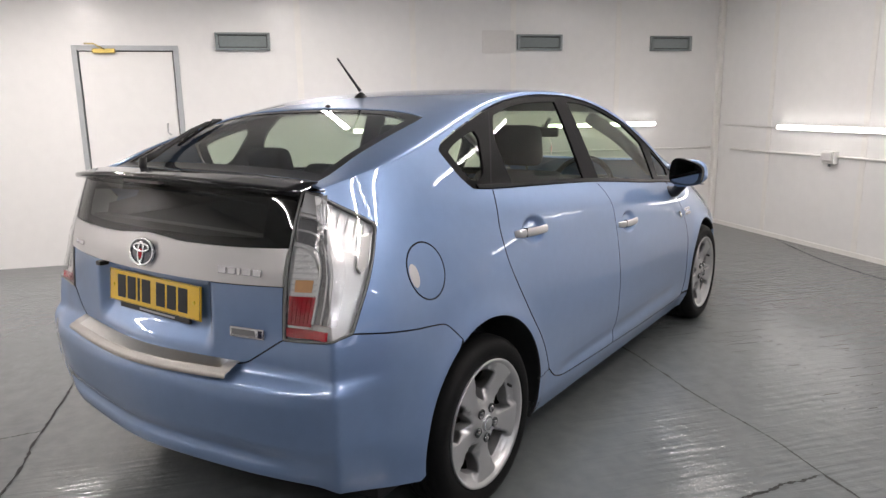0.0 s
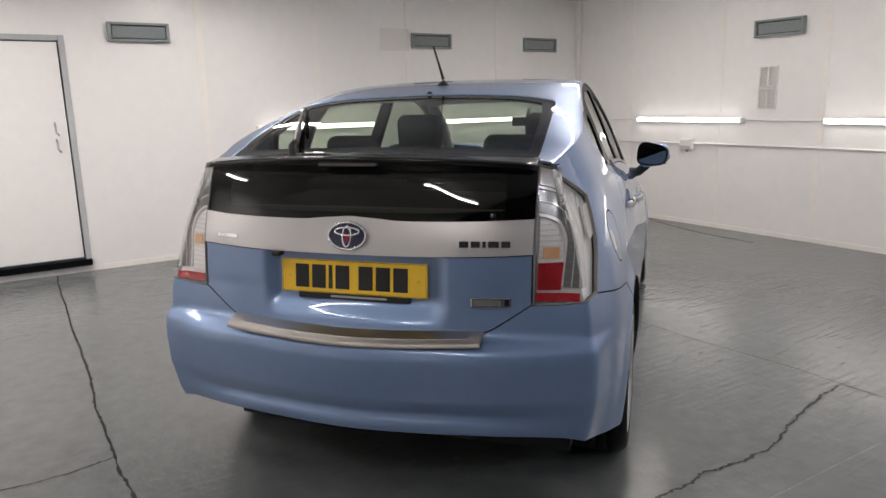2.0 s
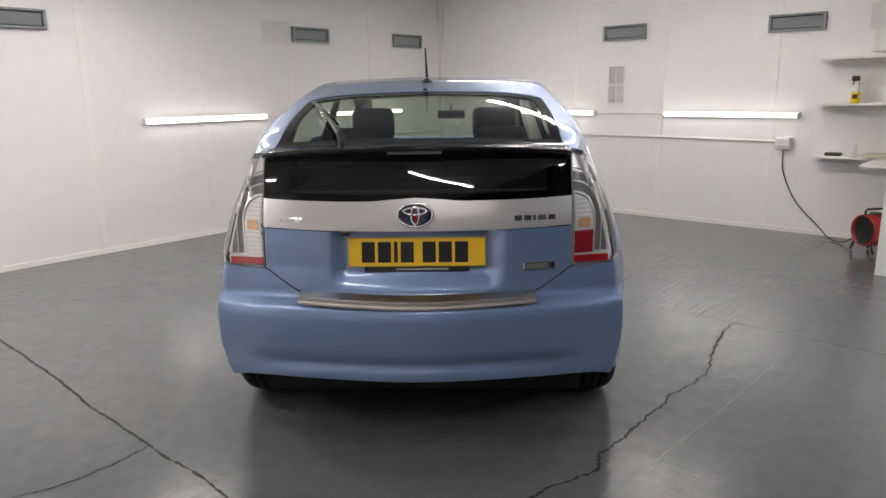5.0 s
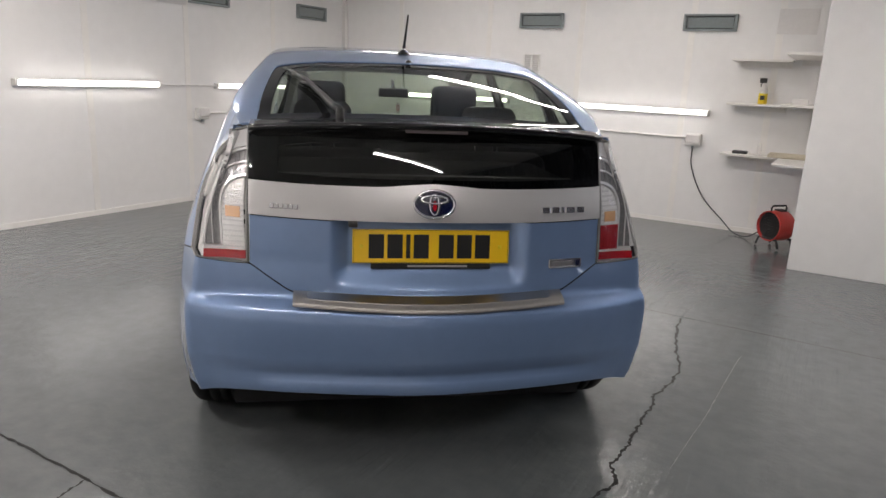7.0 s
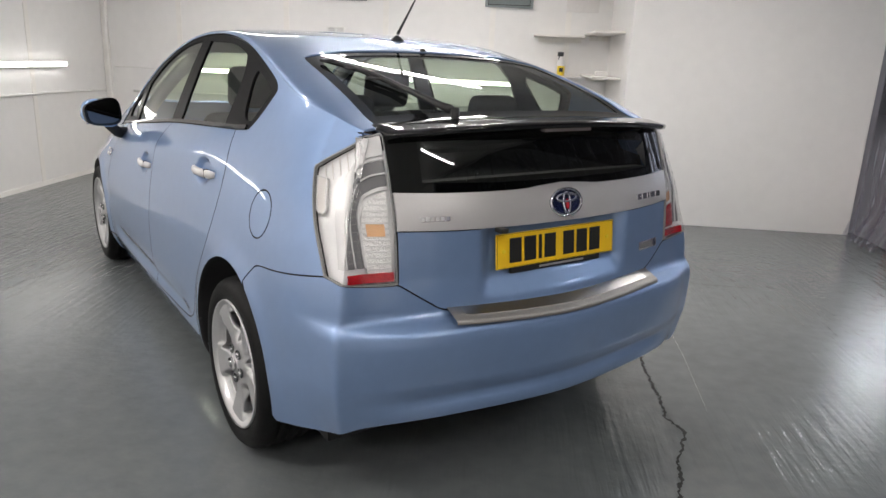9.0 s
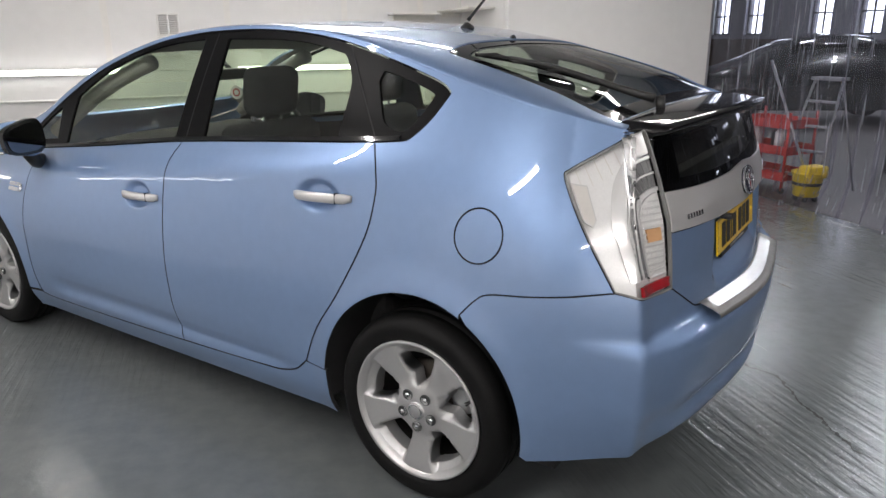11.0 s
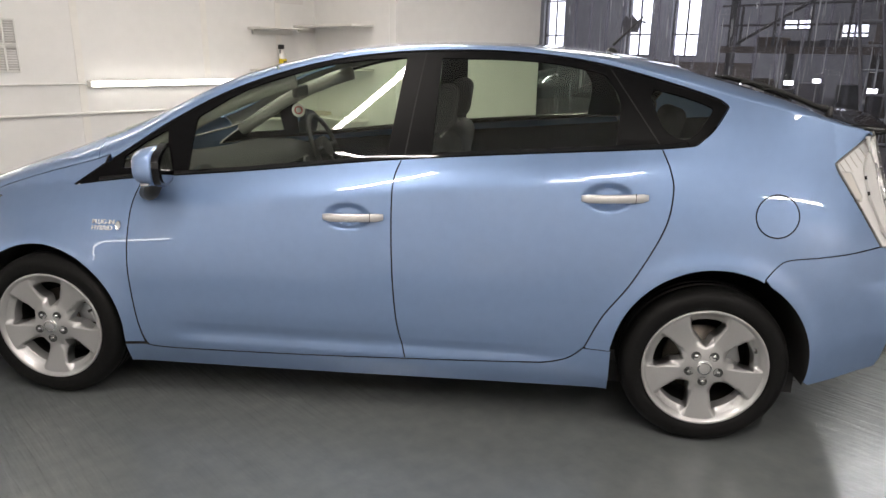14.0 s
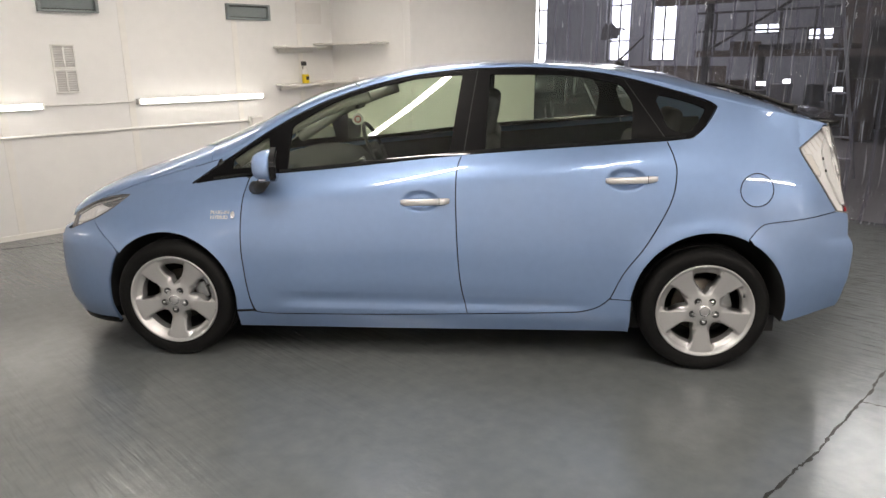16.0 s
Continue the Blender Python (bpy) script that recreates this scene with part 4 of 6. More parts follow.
for mir in (False, True):
    for nm, line, lab in (("rear_door", rear_door_line, ""), ("front_door", front_door_line, ""), ("rear_quarter_panel", quarter_line, ""),
                          ("front_wing", fender_line, ""), ("sill", sill_line, "")):
        holes = []
        if nm == "rear_quarter_panel":
            holes = [Y(FLAP[mir])]
        fine = {"rear_door": BOWLS[0], "front_door": BOWLS[1]}.get(nm)
        dense = (find("y", fine[0], fine[1]), fine[1], fine[2] * 1.15, fine[3] * 1.15, 0.0085) if fine else None
        ob = part(nm, panel(doors, Y(line), holes, step=0.018, mirror=mir, edge_step=0.012, dense=dense, gap=0.0028, shade_lip=True), PAINT, car)
    part("fuel_flap" if mir else "charging_flap", panel(body, Y(FLAP[mir]), step=0.03, mirror=mir, gap=0.0022, shade_lip=True), PAINT, car)
    if not mir:
        part("flap_catch", panel(body, Y([(-0.334 + 0.019 * math.cos(radians(a)), 0.925 + 0.036 * math.sin(radians(a))) for a in range(0, 360, 15)]), step=0.01, gap=0, lip=0.003, offset=0.0012), SILVER_PAINT, car, "pale finger catch of the charging flap")
    # glazing
    frame_line = near(belt_line, 0.0, 2.6) + tail_q[1:] + frame_top[::-1][1:-1]
    g1 = [(2.389, 0.985), (2.385, 1.028), (2.29, 1.09), (2.2, 1.14), (2.185, 1.003)]
    g2 = smooth([(2.09, 0.988), (2.083, 1.09), (2.072, 1.185)], 4) + smooth([(2.06, 1.2), (1.86, 1.309), (1.586, 1.395), (1.4, 1.428), (1.205, 1.443)], 5) + [(1.262, 1.062)]
    g3 = [(1.078, 1.082), (1.06, 1.442)] + smooth([(1.05, 1.444), (0.77, 1.441), (0.59, 1.425), (0.44, 1.396)], 5) + smooth([(0.42, 1.38), (0.375, 1.3), (0.383, 1.142)], 5)
    g4 = smooth([(0.258, 1.315), (0.25, 1.336), (0.235, 1.34), (0.132, 1.315), (0.05, 1.286), (0.043, 1.266), (0.1, 1.186), (0.147, 1.173), (0.2, 1.195), (0.23, 1.25)], 4)
    wf = part("window_frame", panel(body, Y(frame_line), [Y(g) for g in (g1, g2, g3, g4)], step=0.035, mirror=mir, offset=-0.004, lip=0.012, edge_step=0.014),
              BLACK_TRIM, car, "black window surround")
    # flat dark strips put in for the shaded gaps between window frames
    for nm, ln in (("pillar_gap", [(0.415, 1.418), (0.345, 1.318), (0.222, 1.142)]), ("pillar_gap", [(1.128, 1.468), (1.16, 1.27), (1.19, 1.068)])):
        part(nm, panel(body, Y(ln + [(y - 0.006, z) for y, z in ln[::-1]]), step=0.02, gap=0, lip=0, offset=-0.0025, mirror=mir), LINER_SHADE, wf)
    for nm, g in (("front_quarter_glass", g1), ("front_door_glass", g2), ("rear_door_glass", g3), ("rear_quarter_glass", g4)):
        part(nm, panel(body, Y(g), step=0.05, gap=-0.004, lip=0, offset=-0.01, mirror=mir), SIDE_GLASS, car).visible_shadow = False
    part("belt_moulding", panel(body, Y(near(belt_line, 0.12, 2.5) + [(y, z + 0.016) for y, z in near(belt_line, 0.12, 2.5)][::-1]), step=0.02, gap=0.0008, lip=0.01, offset=0.004, mirror=mir), BLACK_GLOSS, car)
    # dark backing sheet, added behind the gaps to put their shade into colour
    part("gap_backing", panel(body, Y([(2.33, 0.2), (0.37, 0.2), (0.38, 0.5), (0.2, 0.72), (0.0, 0.76), (-0.25, 0.7), (-0.36, 0.74), (-0.36, 1.0), (-0.3, 1.15), (0.1, 1.12), (1.2, 1.04), (2.5, 0.91), (2.85, 0.8), (2.9, 0.65), (2.71, 0.7), (2.45, 0.62), (2.34, 0.4)]),
                              step=0.07, gap=0, lip=0, offset=-0.034, mirror=mir), LINER_SHADE, car)

# rear bumper
bl = Y(bump_line)
foot = smooth([(find("y", -0.385, 0.27), 0.268), (find("y", -0.6, 0.31), 0.312), (find("y", -0.66, 0.33), 0.33), (0.6, 0.352), (0.3, 0.352), (0.0, 0.352)], 6)
lamp_low = smooth(Xr([(0.59, 0.776), (0.66, 0.778), (0.72, 0.784)]) + [bl[0]], 5)
gate_low = Xr(smooth([(0.0, 0.673), (0.2, 0.676), (0.38, 0.683), (0.45, 0.69), (0.5, 0.718), (0.575, 0.768), (0.59, 0.776)], 6))
half = gate_low + lamp_low[1:] + bl[1:] + Y(arc(-0.005, 0.345, 0.365, 117, 190, 18)[1:] + [(-0.385, 0.268)]) + foot[1:]
bumper_line = half[:-1] + [(-s, z) for s, z in half[::-1]][:-1]
rear_bumper = part("rear_bumper", panel(body, bumper_line, step=0.017, edge_step=0.013, gap=0.0016, shade_lip=True), PAINT, car)
verts, faces = [], []
for i in range(41):
    x = -0.447 + 0.894 * i / 40
    t = (x / 0.447) ** 2
    xa = abs(x)
    yo = float(body(find("x", xa, 0.6), 0.6)[1]) + 0.002
    yi = float(body(find("x", xa, 0.7), 0.7)[1]) - 0.004
    zo, zi = 0.653 + 0.014 * t, 0.684 + 0.008 * t
    for f, up in ((0, -0.008), (0, 0.0), (0.1, 0.004), (0.3, 0.0035), (0.34, 0.006), (0.9, 0.005), (1.0, 0.0)):
        verts.append((x, yo + (yi - yo) * f, zo + (zi - zo) * f + up + 0.004))
inset = []
for i in range(40):
    for k in range(6):
        (inset if k == 4 and 2 <= i < 38 else faces).append((i * 7 + k, i * 7 + k + 1, i * 7 + k + 8, i * 7 + k + 7))
scuff = part("scuff_plate", mesh_of(verts, faces), BRUSHED, rear_bumper, "brushed steel sill protector")
part("polished_inset", mesh_of(verts, inset), POLISHED, scuff, "dark polished inner band")

# tailgate
def gate(s, z):
    p = body(s, z)
    x = np.abs(p[..., 0])
    rec = (1 - sstep(0.268, 0.335, x)) * sstep(0.695, 0.775, z) * (1 - sstep(0.925, 0.95, z))
    p[..., 1] += 0.034 * rec
    return p


upper = Xr(smooth([(0.588, 0.934), (0.4, 0.929), (0.2, 0.926), (0.0, 0.926)], 6))
rise = Xr([(0.588, z) for z in np.linspace(0.79, 0.934, 7)])
half = [(s, z + 0.0) for s, z in gate_low] + rise + upper[1:]
gate_line = half[:-1] + [(-s, z) for s, z in half[::-1]][:-1]
tailgate = part("tailgate", panel(gate, gate_line, step=0.014, edge_step=0.014, gap=0.003, shade_lip=True), PAINT, car)
silver_half = upper[::-1][:-1] + Xr([(0.588, z) for z in np.linspace(0.934, 1.042, 5)]) + Xr(smooth([(0.588, 1.042), (0.4, 1.037), (0.18, 1.036), (0.1, 1.042), (0.0, 1.049)], 6))[1:]
part("garnish", panel(body, silver_half[:-1] + [(-s, z) for s, z in silver_half[::-1]][:-1], step=0.03, gap=0.001, offset=0.006, edge_step=0.014), SILVER_PAINT, tailgate, "silver painted tailgate garnish")
g_top = Xr(smooth([(0.588, 1.042), (0.4, 1.037), (0.18, 1.036), (0.1, 1.042), (0.0, 1.049)], 6))
low_half = g_top[::-1][:-1] + Xr([(0.59, z) for z in np.linspace(1.042, 1.2, 7)]) + Xr([(0.4, 1.215), (0.2, 1.22), (0.0, 1.222)])
part("lower_window", panel(body, low_half[:-1] + [(-s, z) for s, z in low_half[::-1]][:-1], step=0.04, gap=0.001, offset=0.001, lip=0.02), DARK_GLASS, tailgate, "dark tinted lower rear window")
lw_hole = Xr([(0.5, 1.07), (0.5, 1.185), (0.25, 1.2), (0, 1.2), (-0.25, 1.2), (-0.5, 1.185), (-0.5, 1.07), (-0.25, 1.062), (0, 1.062), (0.25, 1.062)])
part("window_border", panel(body, low_half[:-1] + [(-s, z) for s, z in low_half[::-1]][:-1], [lw_hole], step=0.03, gap=0.001, offset=-0.003, lip=0.02), BLACK_GLOSS, tailgate, "black printed glass border")

# roof, glass and bonnet
def sym(pts):
    return pts + [(-x, y) for x, y in pts[::-1]]


full = lambda y0, y1, n=30: [(1.0, float(y)) for y in np.linspace(y0, y1, n)]
mirror_phi = lambda pts: pts + [(-a, b) for a, b in pts[::-1]]
glass_r = Tp(smooth([(0.575, -0.5), (0.572, -0.3), (0.562, -0.1), (0.55, 0.05), (0.535, 0.085)], 5)) + Tp([(0.4, 0.112), (0.2, 0.128), (0.02, 0.132)])
glass_line = mirror_phi(glass_r)
roof_half = full(-0.53, 1.72, 70) + Tp([(0.45, 1.77), (0.25, 1.8), (0.02, 1.81)])
low = Tp([(0.02, -0.53), (0.3, -0.53), (0.5, -0.53)])
roof_line = mirror_phi(low + roof_half)
part("roof", panel(top, roof_line, [glass_line], step=0.035, gap=0.0008, lip=0.008, edge_step=0.014), PAINT, car)
hole = Tp(smooth([(0.535, -0.44), (0.532, -0.28), (0.52, -0.1), (0.5, 0.03)], 5)) + Tp([(0.3, 0.07), (0.02, 0.085)])
rear_window = part("rear_window", panel(top, mirror_phi(hole), step=0.05, gap=-0.004, lip=0, offset=-0.006), REAR_GLASS, car, "tinted rear window")
rear_window.visible_shadow = False
part("window_border", panel(top, glass_line, [mirror_phi(hole)], step=0.03, gap=0.0008, lip=0.01, offset=-0.004, edge_step=0.014), BLACK_GLOSS, rear_window, "black printed glass border")
ws_line = mirror_phi([p for p in Tp([(0.02, 1.82), (0.25, 1.81), (0.45, 1.78)])] + [(0.47, 1.775)] + [(0.49, float(y)) for y in np.linspace(1.8, 2.5, 12)] + Tp([(0.4, 2.64), (0.2, 2.69), (0.02, 2.7)]))
part("windscreen", panel(top, ws_line, step=0.05, gap=0.001, lip=0.006), SIDE_GLASS, car).visible_shadow = False
for mir in (False, True):
    pil = [(0.5, float(y)) for y in np.linspace(1.77, 2.505, 14)] + [(0.75, 2.502)] + [(1.0, float(y)) for y in np.linspace(2.497, 1.735, 16)]
    part("windscreen_pillar", panel(top, pil, step=0.02, gap=0.0006, mirror=mir), PAINT, car)
    part("pillar_lining", panel(top, pil, step=0.04, gap=0.002, mirror=mir, offset=-0.016, lip=0), HEADLINER, car)
bon = Tp([(0.02, 2.72), (0.2, 2.71), (0.4, 2.67)]) + [(0.5, 2.509), (0.75, 2.505)] + full(2.5, 3.5, 34) + Tp([(0.3, 3.56), (0.02, 3.58)])
part("bonnet", panel(top, mirror_phi(bon), step=0.04, gap=0.0006, edge_step=0.016), PAINT, car)

# front bumper
fh = ([(float(PS[-1]), 0.625), (find("y", 3.45, 0.64), 0.64)] + Y([(3.325, 0.653)] + [q for q in lamp_low_line[::-1] if 3.175 < q[0] < 3.31] + smooth([(3.17, 0.714), (3.1, 0.657), (3.02, 0.593)], 5)
      + [(2.998, 0.56), (3.035, 0.5), (3.066, 0.41), (3.078, 0.32), (3.08, 0.24), (3.075, 0.15)]) + [(find("y", 3.35, 0.145), 0.145), (float(PS[-1]), 0.15)])
for mir in (False, True):
    fb = part("front_bumper", panel(body, fh, step=0.03, gap=0.0015, mirror=mir, edge_step=0.016), PAINT, car)
    part("lower_lip", panel(body, Y([(3.08, 0.17), (3.2, 0.165), (3.33, 0.165), (3.33, 0.135), (3.2, 0.13), (3.08, 0.135)]), step=0.03, gap=0, lip=0.02, offset=0.003, mirror=mir), BLACK_TRIM, fb)
    hl = lamp_top_line + lamp_low_line[1:]
    lamp = part("headlamp", panel(body, Y(hl), step=0.025, gap=0.001, mirror=mir, lip=0.012, offset=0.004), LENS, car, "clear headlamp lens")
    part("lamp_housing", panel(body, Y(hl), step=0.03, gap=0.002, mirror=mir, lip=0, offset=-0.024), LAMP_WHITE, lamp)
    part("lamp_rim", panel(body, Y(hl), [Y(shrink(resample(hl, 0.012), 0.004))], step=0.02, gap=0.001, lip=0.02, offset=0.002, mirror=mir, edge_step=0.012), GUIDE_GREY, lamp)
    bowl = lambda line, off: panel(body, Y(line), step=0.02, gap=0.0, lip=0.014, offset=off, mirror=mir)
    part("reflector", bowl([(3.055, 0.79), (3.11, 0.772), (3.17, 0.748), (3.175, 0.722), (3.14, 0.735), (3.09, 0.762)], -0.014), LAMP_SILVER, lamp)
    part("reflector", bowl([(3.18, 0.778), (3.235, 0.755), (3.29, 0.727), (3.3, 0.69), (3.25, 0.7), (3.185, 0.722)], -0.01), LAMP_SILVER, lamp)
    part("smoked_wedge", bowl([(2.995, 0.832), (3.06, 0.822), (3.15, 0.79), (3.1, 0.782), (3.06, 0.786), (3.02, 0.81)], -0.012), GUIDE_GREY, lamp, "smoked rear corner of the lamp")
    part("indicator_strip", bowl([(3.02, 0.828), (3.1, 0.808), (3.19, 0.784), (3.3, 0.727), (3.298, 0.72), (3.19, 0.776), (3.1, 0.8), (3.02, 0.82)], -0.004), CHROME, lamp)
    lamp.visible_shadow = False

# spoiler
def spoiler(nx=40):
    verts, faces = [], []
    for i in range(nx + 1):
        x = -0.588 + 1.176 * i / nx
        t = abs(x) / 0.588
        ye, ze = -0.736 + 0.32 * x * x, 1.241 - 0.088 * x * x
        y0, z0 = -0.49, float(top(phi_of(x, -0.49), -0.49)[2]) - 0.004
        prof = [(y0, z0 - 0.05), (y0, z0 - 0.002), (y0 - 0.01, z0)]
        for k in range(1, 7):
            f = k / 6
            prof.append((y0 + (ye - y0) * f, z0 + (ze - z0) * f + 0.012 * math.sin(math.pi * f) * (1 - f)))
        prof += [(ye - 0.004, ze - 0.005), (ye - 0.002, ze - 0.014), (ye + 0.006, ze - 0.019), (ye + 0.035, ze - 0.024), (-0.655 + 0.2 * x * x, ze - 0.042), (-0.635 + 0.2 * x * x, ze - 0.07)]
        verts += [(x, a, b) for a, b in prof]
    n = len(prof)
    for i in range(nx):
        for k in range(n - 1):
            a = i * n + k
            faces.append((a, a + n, a + n + 1, a + 1))
    faces.append(tuple(range(n)))
    faces.append(tuple(nx * n + k for k in range(n - 1, -1, -1)))
    return mesh_of(verts, faces)


spoil = part("spoiler", spoiler(), BLACK_GLOSS, car, "gloss black rear spoiler")
part("brake_light", box(-0.1, 0.1, -0.722, -0.7, 1.21, 1.222, bevel=0.003), BRAKE_DARK, spoil)

# tail lamps
inner = Xr([(0.59, z) for z in np.linspace(0.778, 1.196, 12)])
outer = Y(smooth(lamp_side, 6))
low_e = lamp_low[1:-1]
lamp_line = inner + outer[:-1] + [bl[0]] + low_e[::-1]


def bulge(d):
    def f(s, z):
        p = body(s, z)
        q = body(s + 1e-3, z) - body(s - 1e-3, z)
        r = body(s, z + 1e-3) - body(s, z - 1e-3)
        n = np.cross(q, r)
        n /= np.linalg.norm(n, axis=-1)[..., None] + 1e-12
        n = np.where((n[..., 0] < 0)[..., None], -n, n)
        return p + n * d
    return f


lamp_zs = np.linspace(0.78, 1.2, 43)
side_q = np.array(smooth(lamp_side, 6))[::-1]
lamp_in = find("x", np.full(43, 0.59), lamp_zs)
lamp_out = find("y", np.interp(np.minimum(lamp_zs, 1.085), side_q[:, 1], side_q[:, 0]), np.minimum(lamp_zs, 1.085))


def lamp_at(f, z):
    """A place on the lamp: f runs from its inner edge to its outer one."""
    s0, s1 = np.interp(z, lamp_zs, lamp_in), np.interp(min(z, 1.085), lamp_zs, lamp_out)
    return float(s0 + (s1 - s0) * f), float(z)


def lamp_box(f0, f1, z0, z1, n=5):
    zs = np.linspace(z0, z1, n)
    return [lamp_at(f1, float(z)) for z in zs] + [lamp_at(f0, float(z)) for z in zs[::-1]]


def bend(w):
    """A line up the lamp that turns inwards at the top; w: 0 to 1 across the light guide, more for the bands outside it."""
    f, z1 = 0.37 + 0.2 * w, 1.062 + 0.07 * w
    return [lamp_at(a, b) for a, b in smooth([(f, 0.832), (f, 0.92), (f - 0.008, 0.985), (f * 0.78, 1.03 + 0.045 * w), (f * 0.42, 1.053 + 0.062 * w), (0.03, z1)], 6)]


for mir in (False, True):
    tl = part("tail_lamp", panel(body, lamp_line, step=0.018, gap=0.001, lip=0.008, offset=0.004, mirror=mir, edge_step=0.012), LENS, car,
              "clear tail lamp with amber and a red bar" if mir else "clear tail lamp with amber and a large red block")
    tl.visible_shadow = False
    inlay = lambda line, off, lip, step=0.016: panel(body, line, step=step, gap=0.0, lip=lip, offset=off, mirror=mir)
    part("lamp_housing", panel(body, lamp_line, step=0.02, gap=0.002, lip=0.0, offset=-0.018, mirror=mir), LAMP_WHITE, tl, "pale silver lamp housing")
    part("lamp_rim", panel(body, lamp_line, [shrink(resample(lamp_line, 0.012), 0.006)], step=0.02, gap=0.001, lip=0.012, offset=0.0045, mirror=mir, edge_step=0.012), LAMP_RIM, tl, "grey lamp surround")
    arch = [lamp_at(0.05, 0.815), lamp_at(0.34, 0.817)] + [lamp_at(a, b) for a, b in smooth([(0.34, 0.9), (0.325, 0.965), (0.25, 1.012), (0.15, 1.035), (0.05, 1.046)], 5)]
    part("ribbed_lens", inlay(arch, -0.008, 0.01), RIBBED, tl, "ribbed clear inner lens")
    for k in range(13):
        z = 0.824 + 0.0165 * k
        top_f = 0.32 - 0.2 * max(0.0, (z - 0.965) / 0.07) ** 1.5
        part("lens_rib", inlay(lamp_box(0.06, top_f, z, z + 0.005, 2), -0.005, 0.004), LAMP_SILVER, tl)
    part("amber_lens", inlay(lamp_box(0.1, 0.28, 0.92, 0.955), -0.004, 0.004), AMBER_LENS, tl, "amber indicator lens")
    if not mir:
        part("red_lens", inlay(lamp_box(0.05, 0.34, 0.824, 0.908), -0.002, 0.008), RED_LENS, tl, "red rear light lens")
        for k in range(5):
            f = 0.09 + 0.05 * k
            part("red_rib", inlay(lamp_box(f, f + 0.008, 0.828, 0.905), 0.0005, 0.002), RED_LENS, tl)
    part("red_bar", inlay(lamp_box(0.04, 0.6, 0.79, 0.816, 3), 0.001, 0.01), RED_LENS, tl, "red bar along the lamp foot")
    # a smoky light guide in two strips, bright edges, and a broad bright band round the lamp's corner
    for w0, w1 in ((0.0, 0.46), (0.54, 1.0)):
        part("light_guide", inlay(bend(w0) + bend(w1)[::-1], -0.009, 0.008), GUIDE_GREY, tl, "smoky grey curved light guide")
    for w0, w1 in ((-0.16, -0.03), (0.47, 0.53), (1.03, 1.12)):
        part("guide_edge", inlay(bend(w0) + bend(w1)[::-1], -0.004, 0.012), LAMP_SILVER, tl, "bright edge of the light guide")
    part("bright_band", inlay(bend(1.2) + bend(1.95)[::-1], -0.004, 0.012), LAMP_SILVER, tl, "broad bright band around the lamp corner")
    lo, hi = bend(0.04), bend(0.96)
    for i in range(1, len(lo) - 1, 2):
        (a0, b0), (a1, b1) = lo[i], hi[i]
        part("guide_rib", inlay([(a0, b0), (a1, b1), (a1 + 0.0004, b1 + 0.002), (a0 + 0.0004, b0 + 0.002)], -0.007, 0.002, 0.01), LAMP_RIM, tl)
    # tiled white band along the upper outer edge, and the pale side reflector below it
    for k in range(6):
        f = (k + 0.6) / 6
        y0, z0 = -0.545 + 0.12 * f, 1.182 - 0.085 * f
        part("tile_joint", panel(body, Y([(y0, z0), (y0 + 0.0016, z0 - 0.0012), (y0 - 0.033, z0 - 0.05), (y0 - 0.0346, z0 - 0.0488)]), step=0.02, gap=0.0, lip=0.002, offset=-0.012, mirror=mir), LAMP_BEIGE, tl)
    refl = Y([(-0.427, 1.07), (-0.472, 1.066), (-0.514, 0.982), (-0.51, 0.964), (-0.484, 0.976)])
    part("side_reflector", panel(body, refl, step=0.02, gap=0.0, lip=0.008, offset=-0.006, mirror=mir), LAMP_BEIGE, tl, "pale grey side reflector")
    part("reflector_edge", panel(body, refl, [shrink(resample(refl, 0.008), 0.003)], step=0.02, gap=0.0, lip=0.006, offset=-0.0035, mirror=mir), LAMP_SILVER, tl, "bright edge of the side reflector")

# front of interior and underbody
part("underbody", box(-0.68, 0.68, -0.4, 3.2, 0.15, 0.24), LINER_SHADE, car)
# black block added under the bumper to deepen the shade there
part("bumper_shade_block", box(-0.45, 0.45, -0.6, -0.42, 0.29, 0.37, bevel=0.03), LINER_SHADE, car, "black block added under the rear bumper to deepen the shade")
for mir in (-1, 1):
    for cy, cz, r in ((-0.005, 0.345, 0.372), (2.715, 0.32, 0.368)):
        verts, faces = [], []
        ang = np.linspace(-13, 193, 32)
        for a in ang:
            ly, lz = cy + r * math.cos(radians(a)), cz + r * math.sin(radians(a))
            for x in (0.5, float(body(find("y", ly, lz), lz)[0]) - 0.014):
                verts.append((mir * x, ly, lz))
        for i in range(len(ang) - 1):
            faces.append((2 * i, 2 * i + 1, 2 * i + 3, 2 * i + 2))
        faces.append(tuple(2 * i for i in range(len(ang))))
        part("arch_liner", mesh_of(verts, faces), LINER_SHADE, car, "black plastic wheel arch liner")


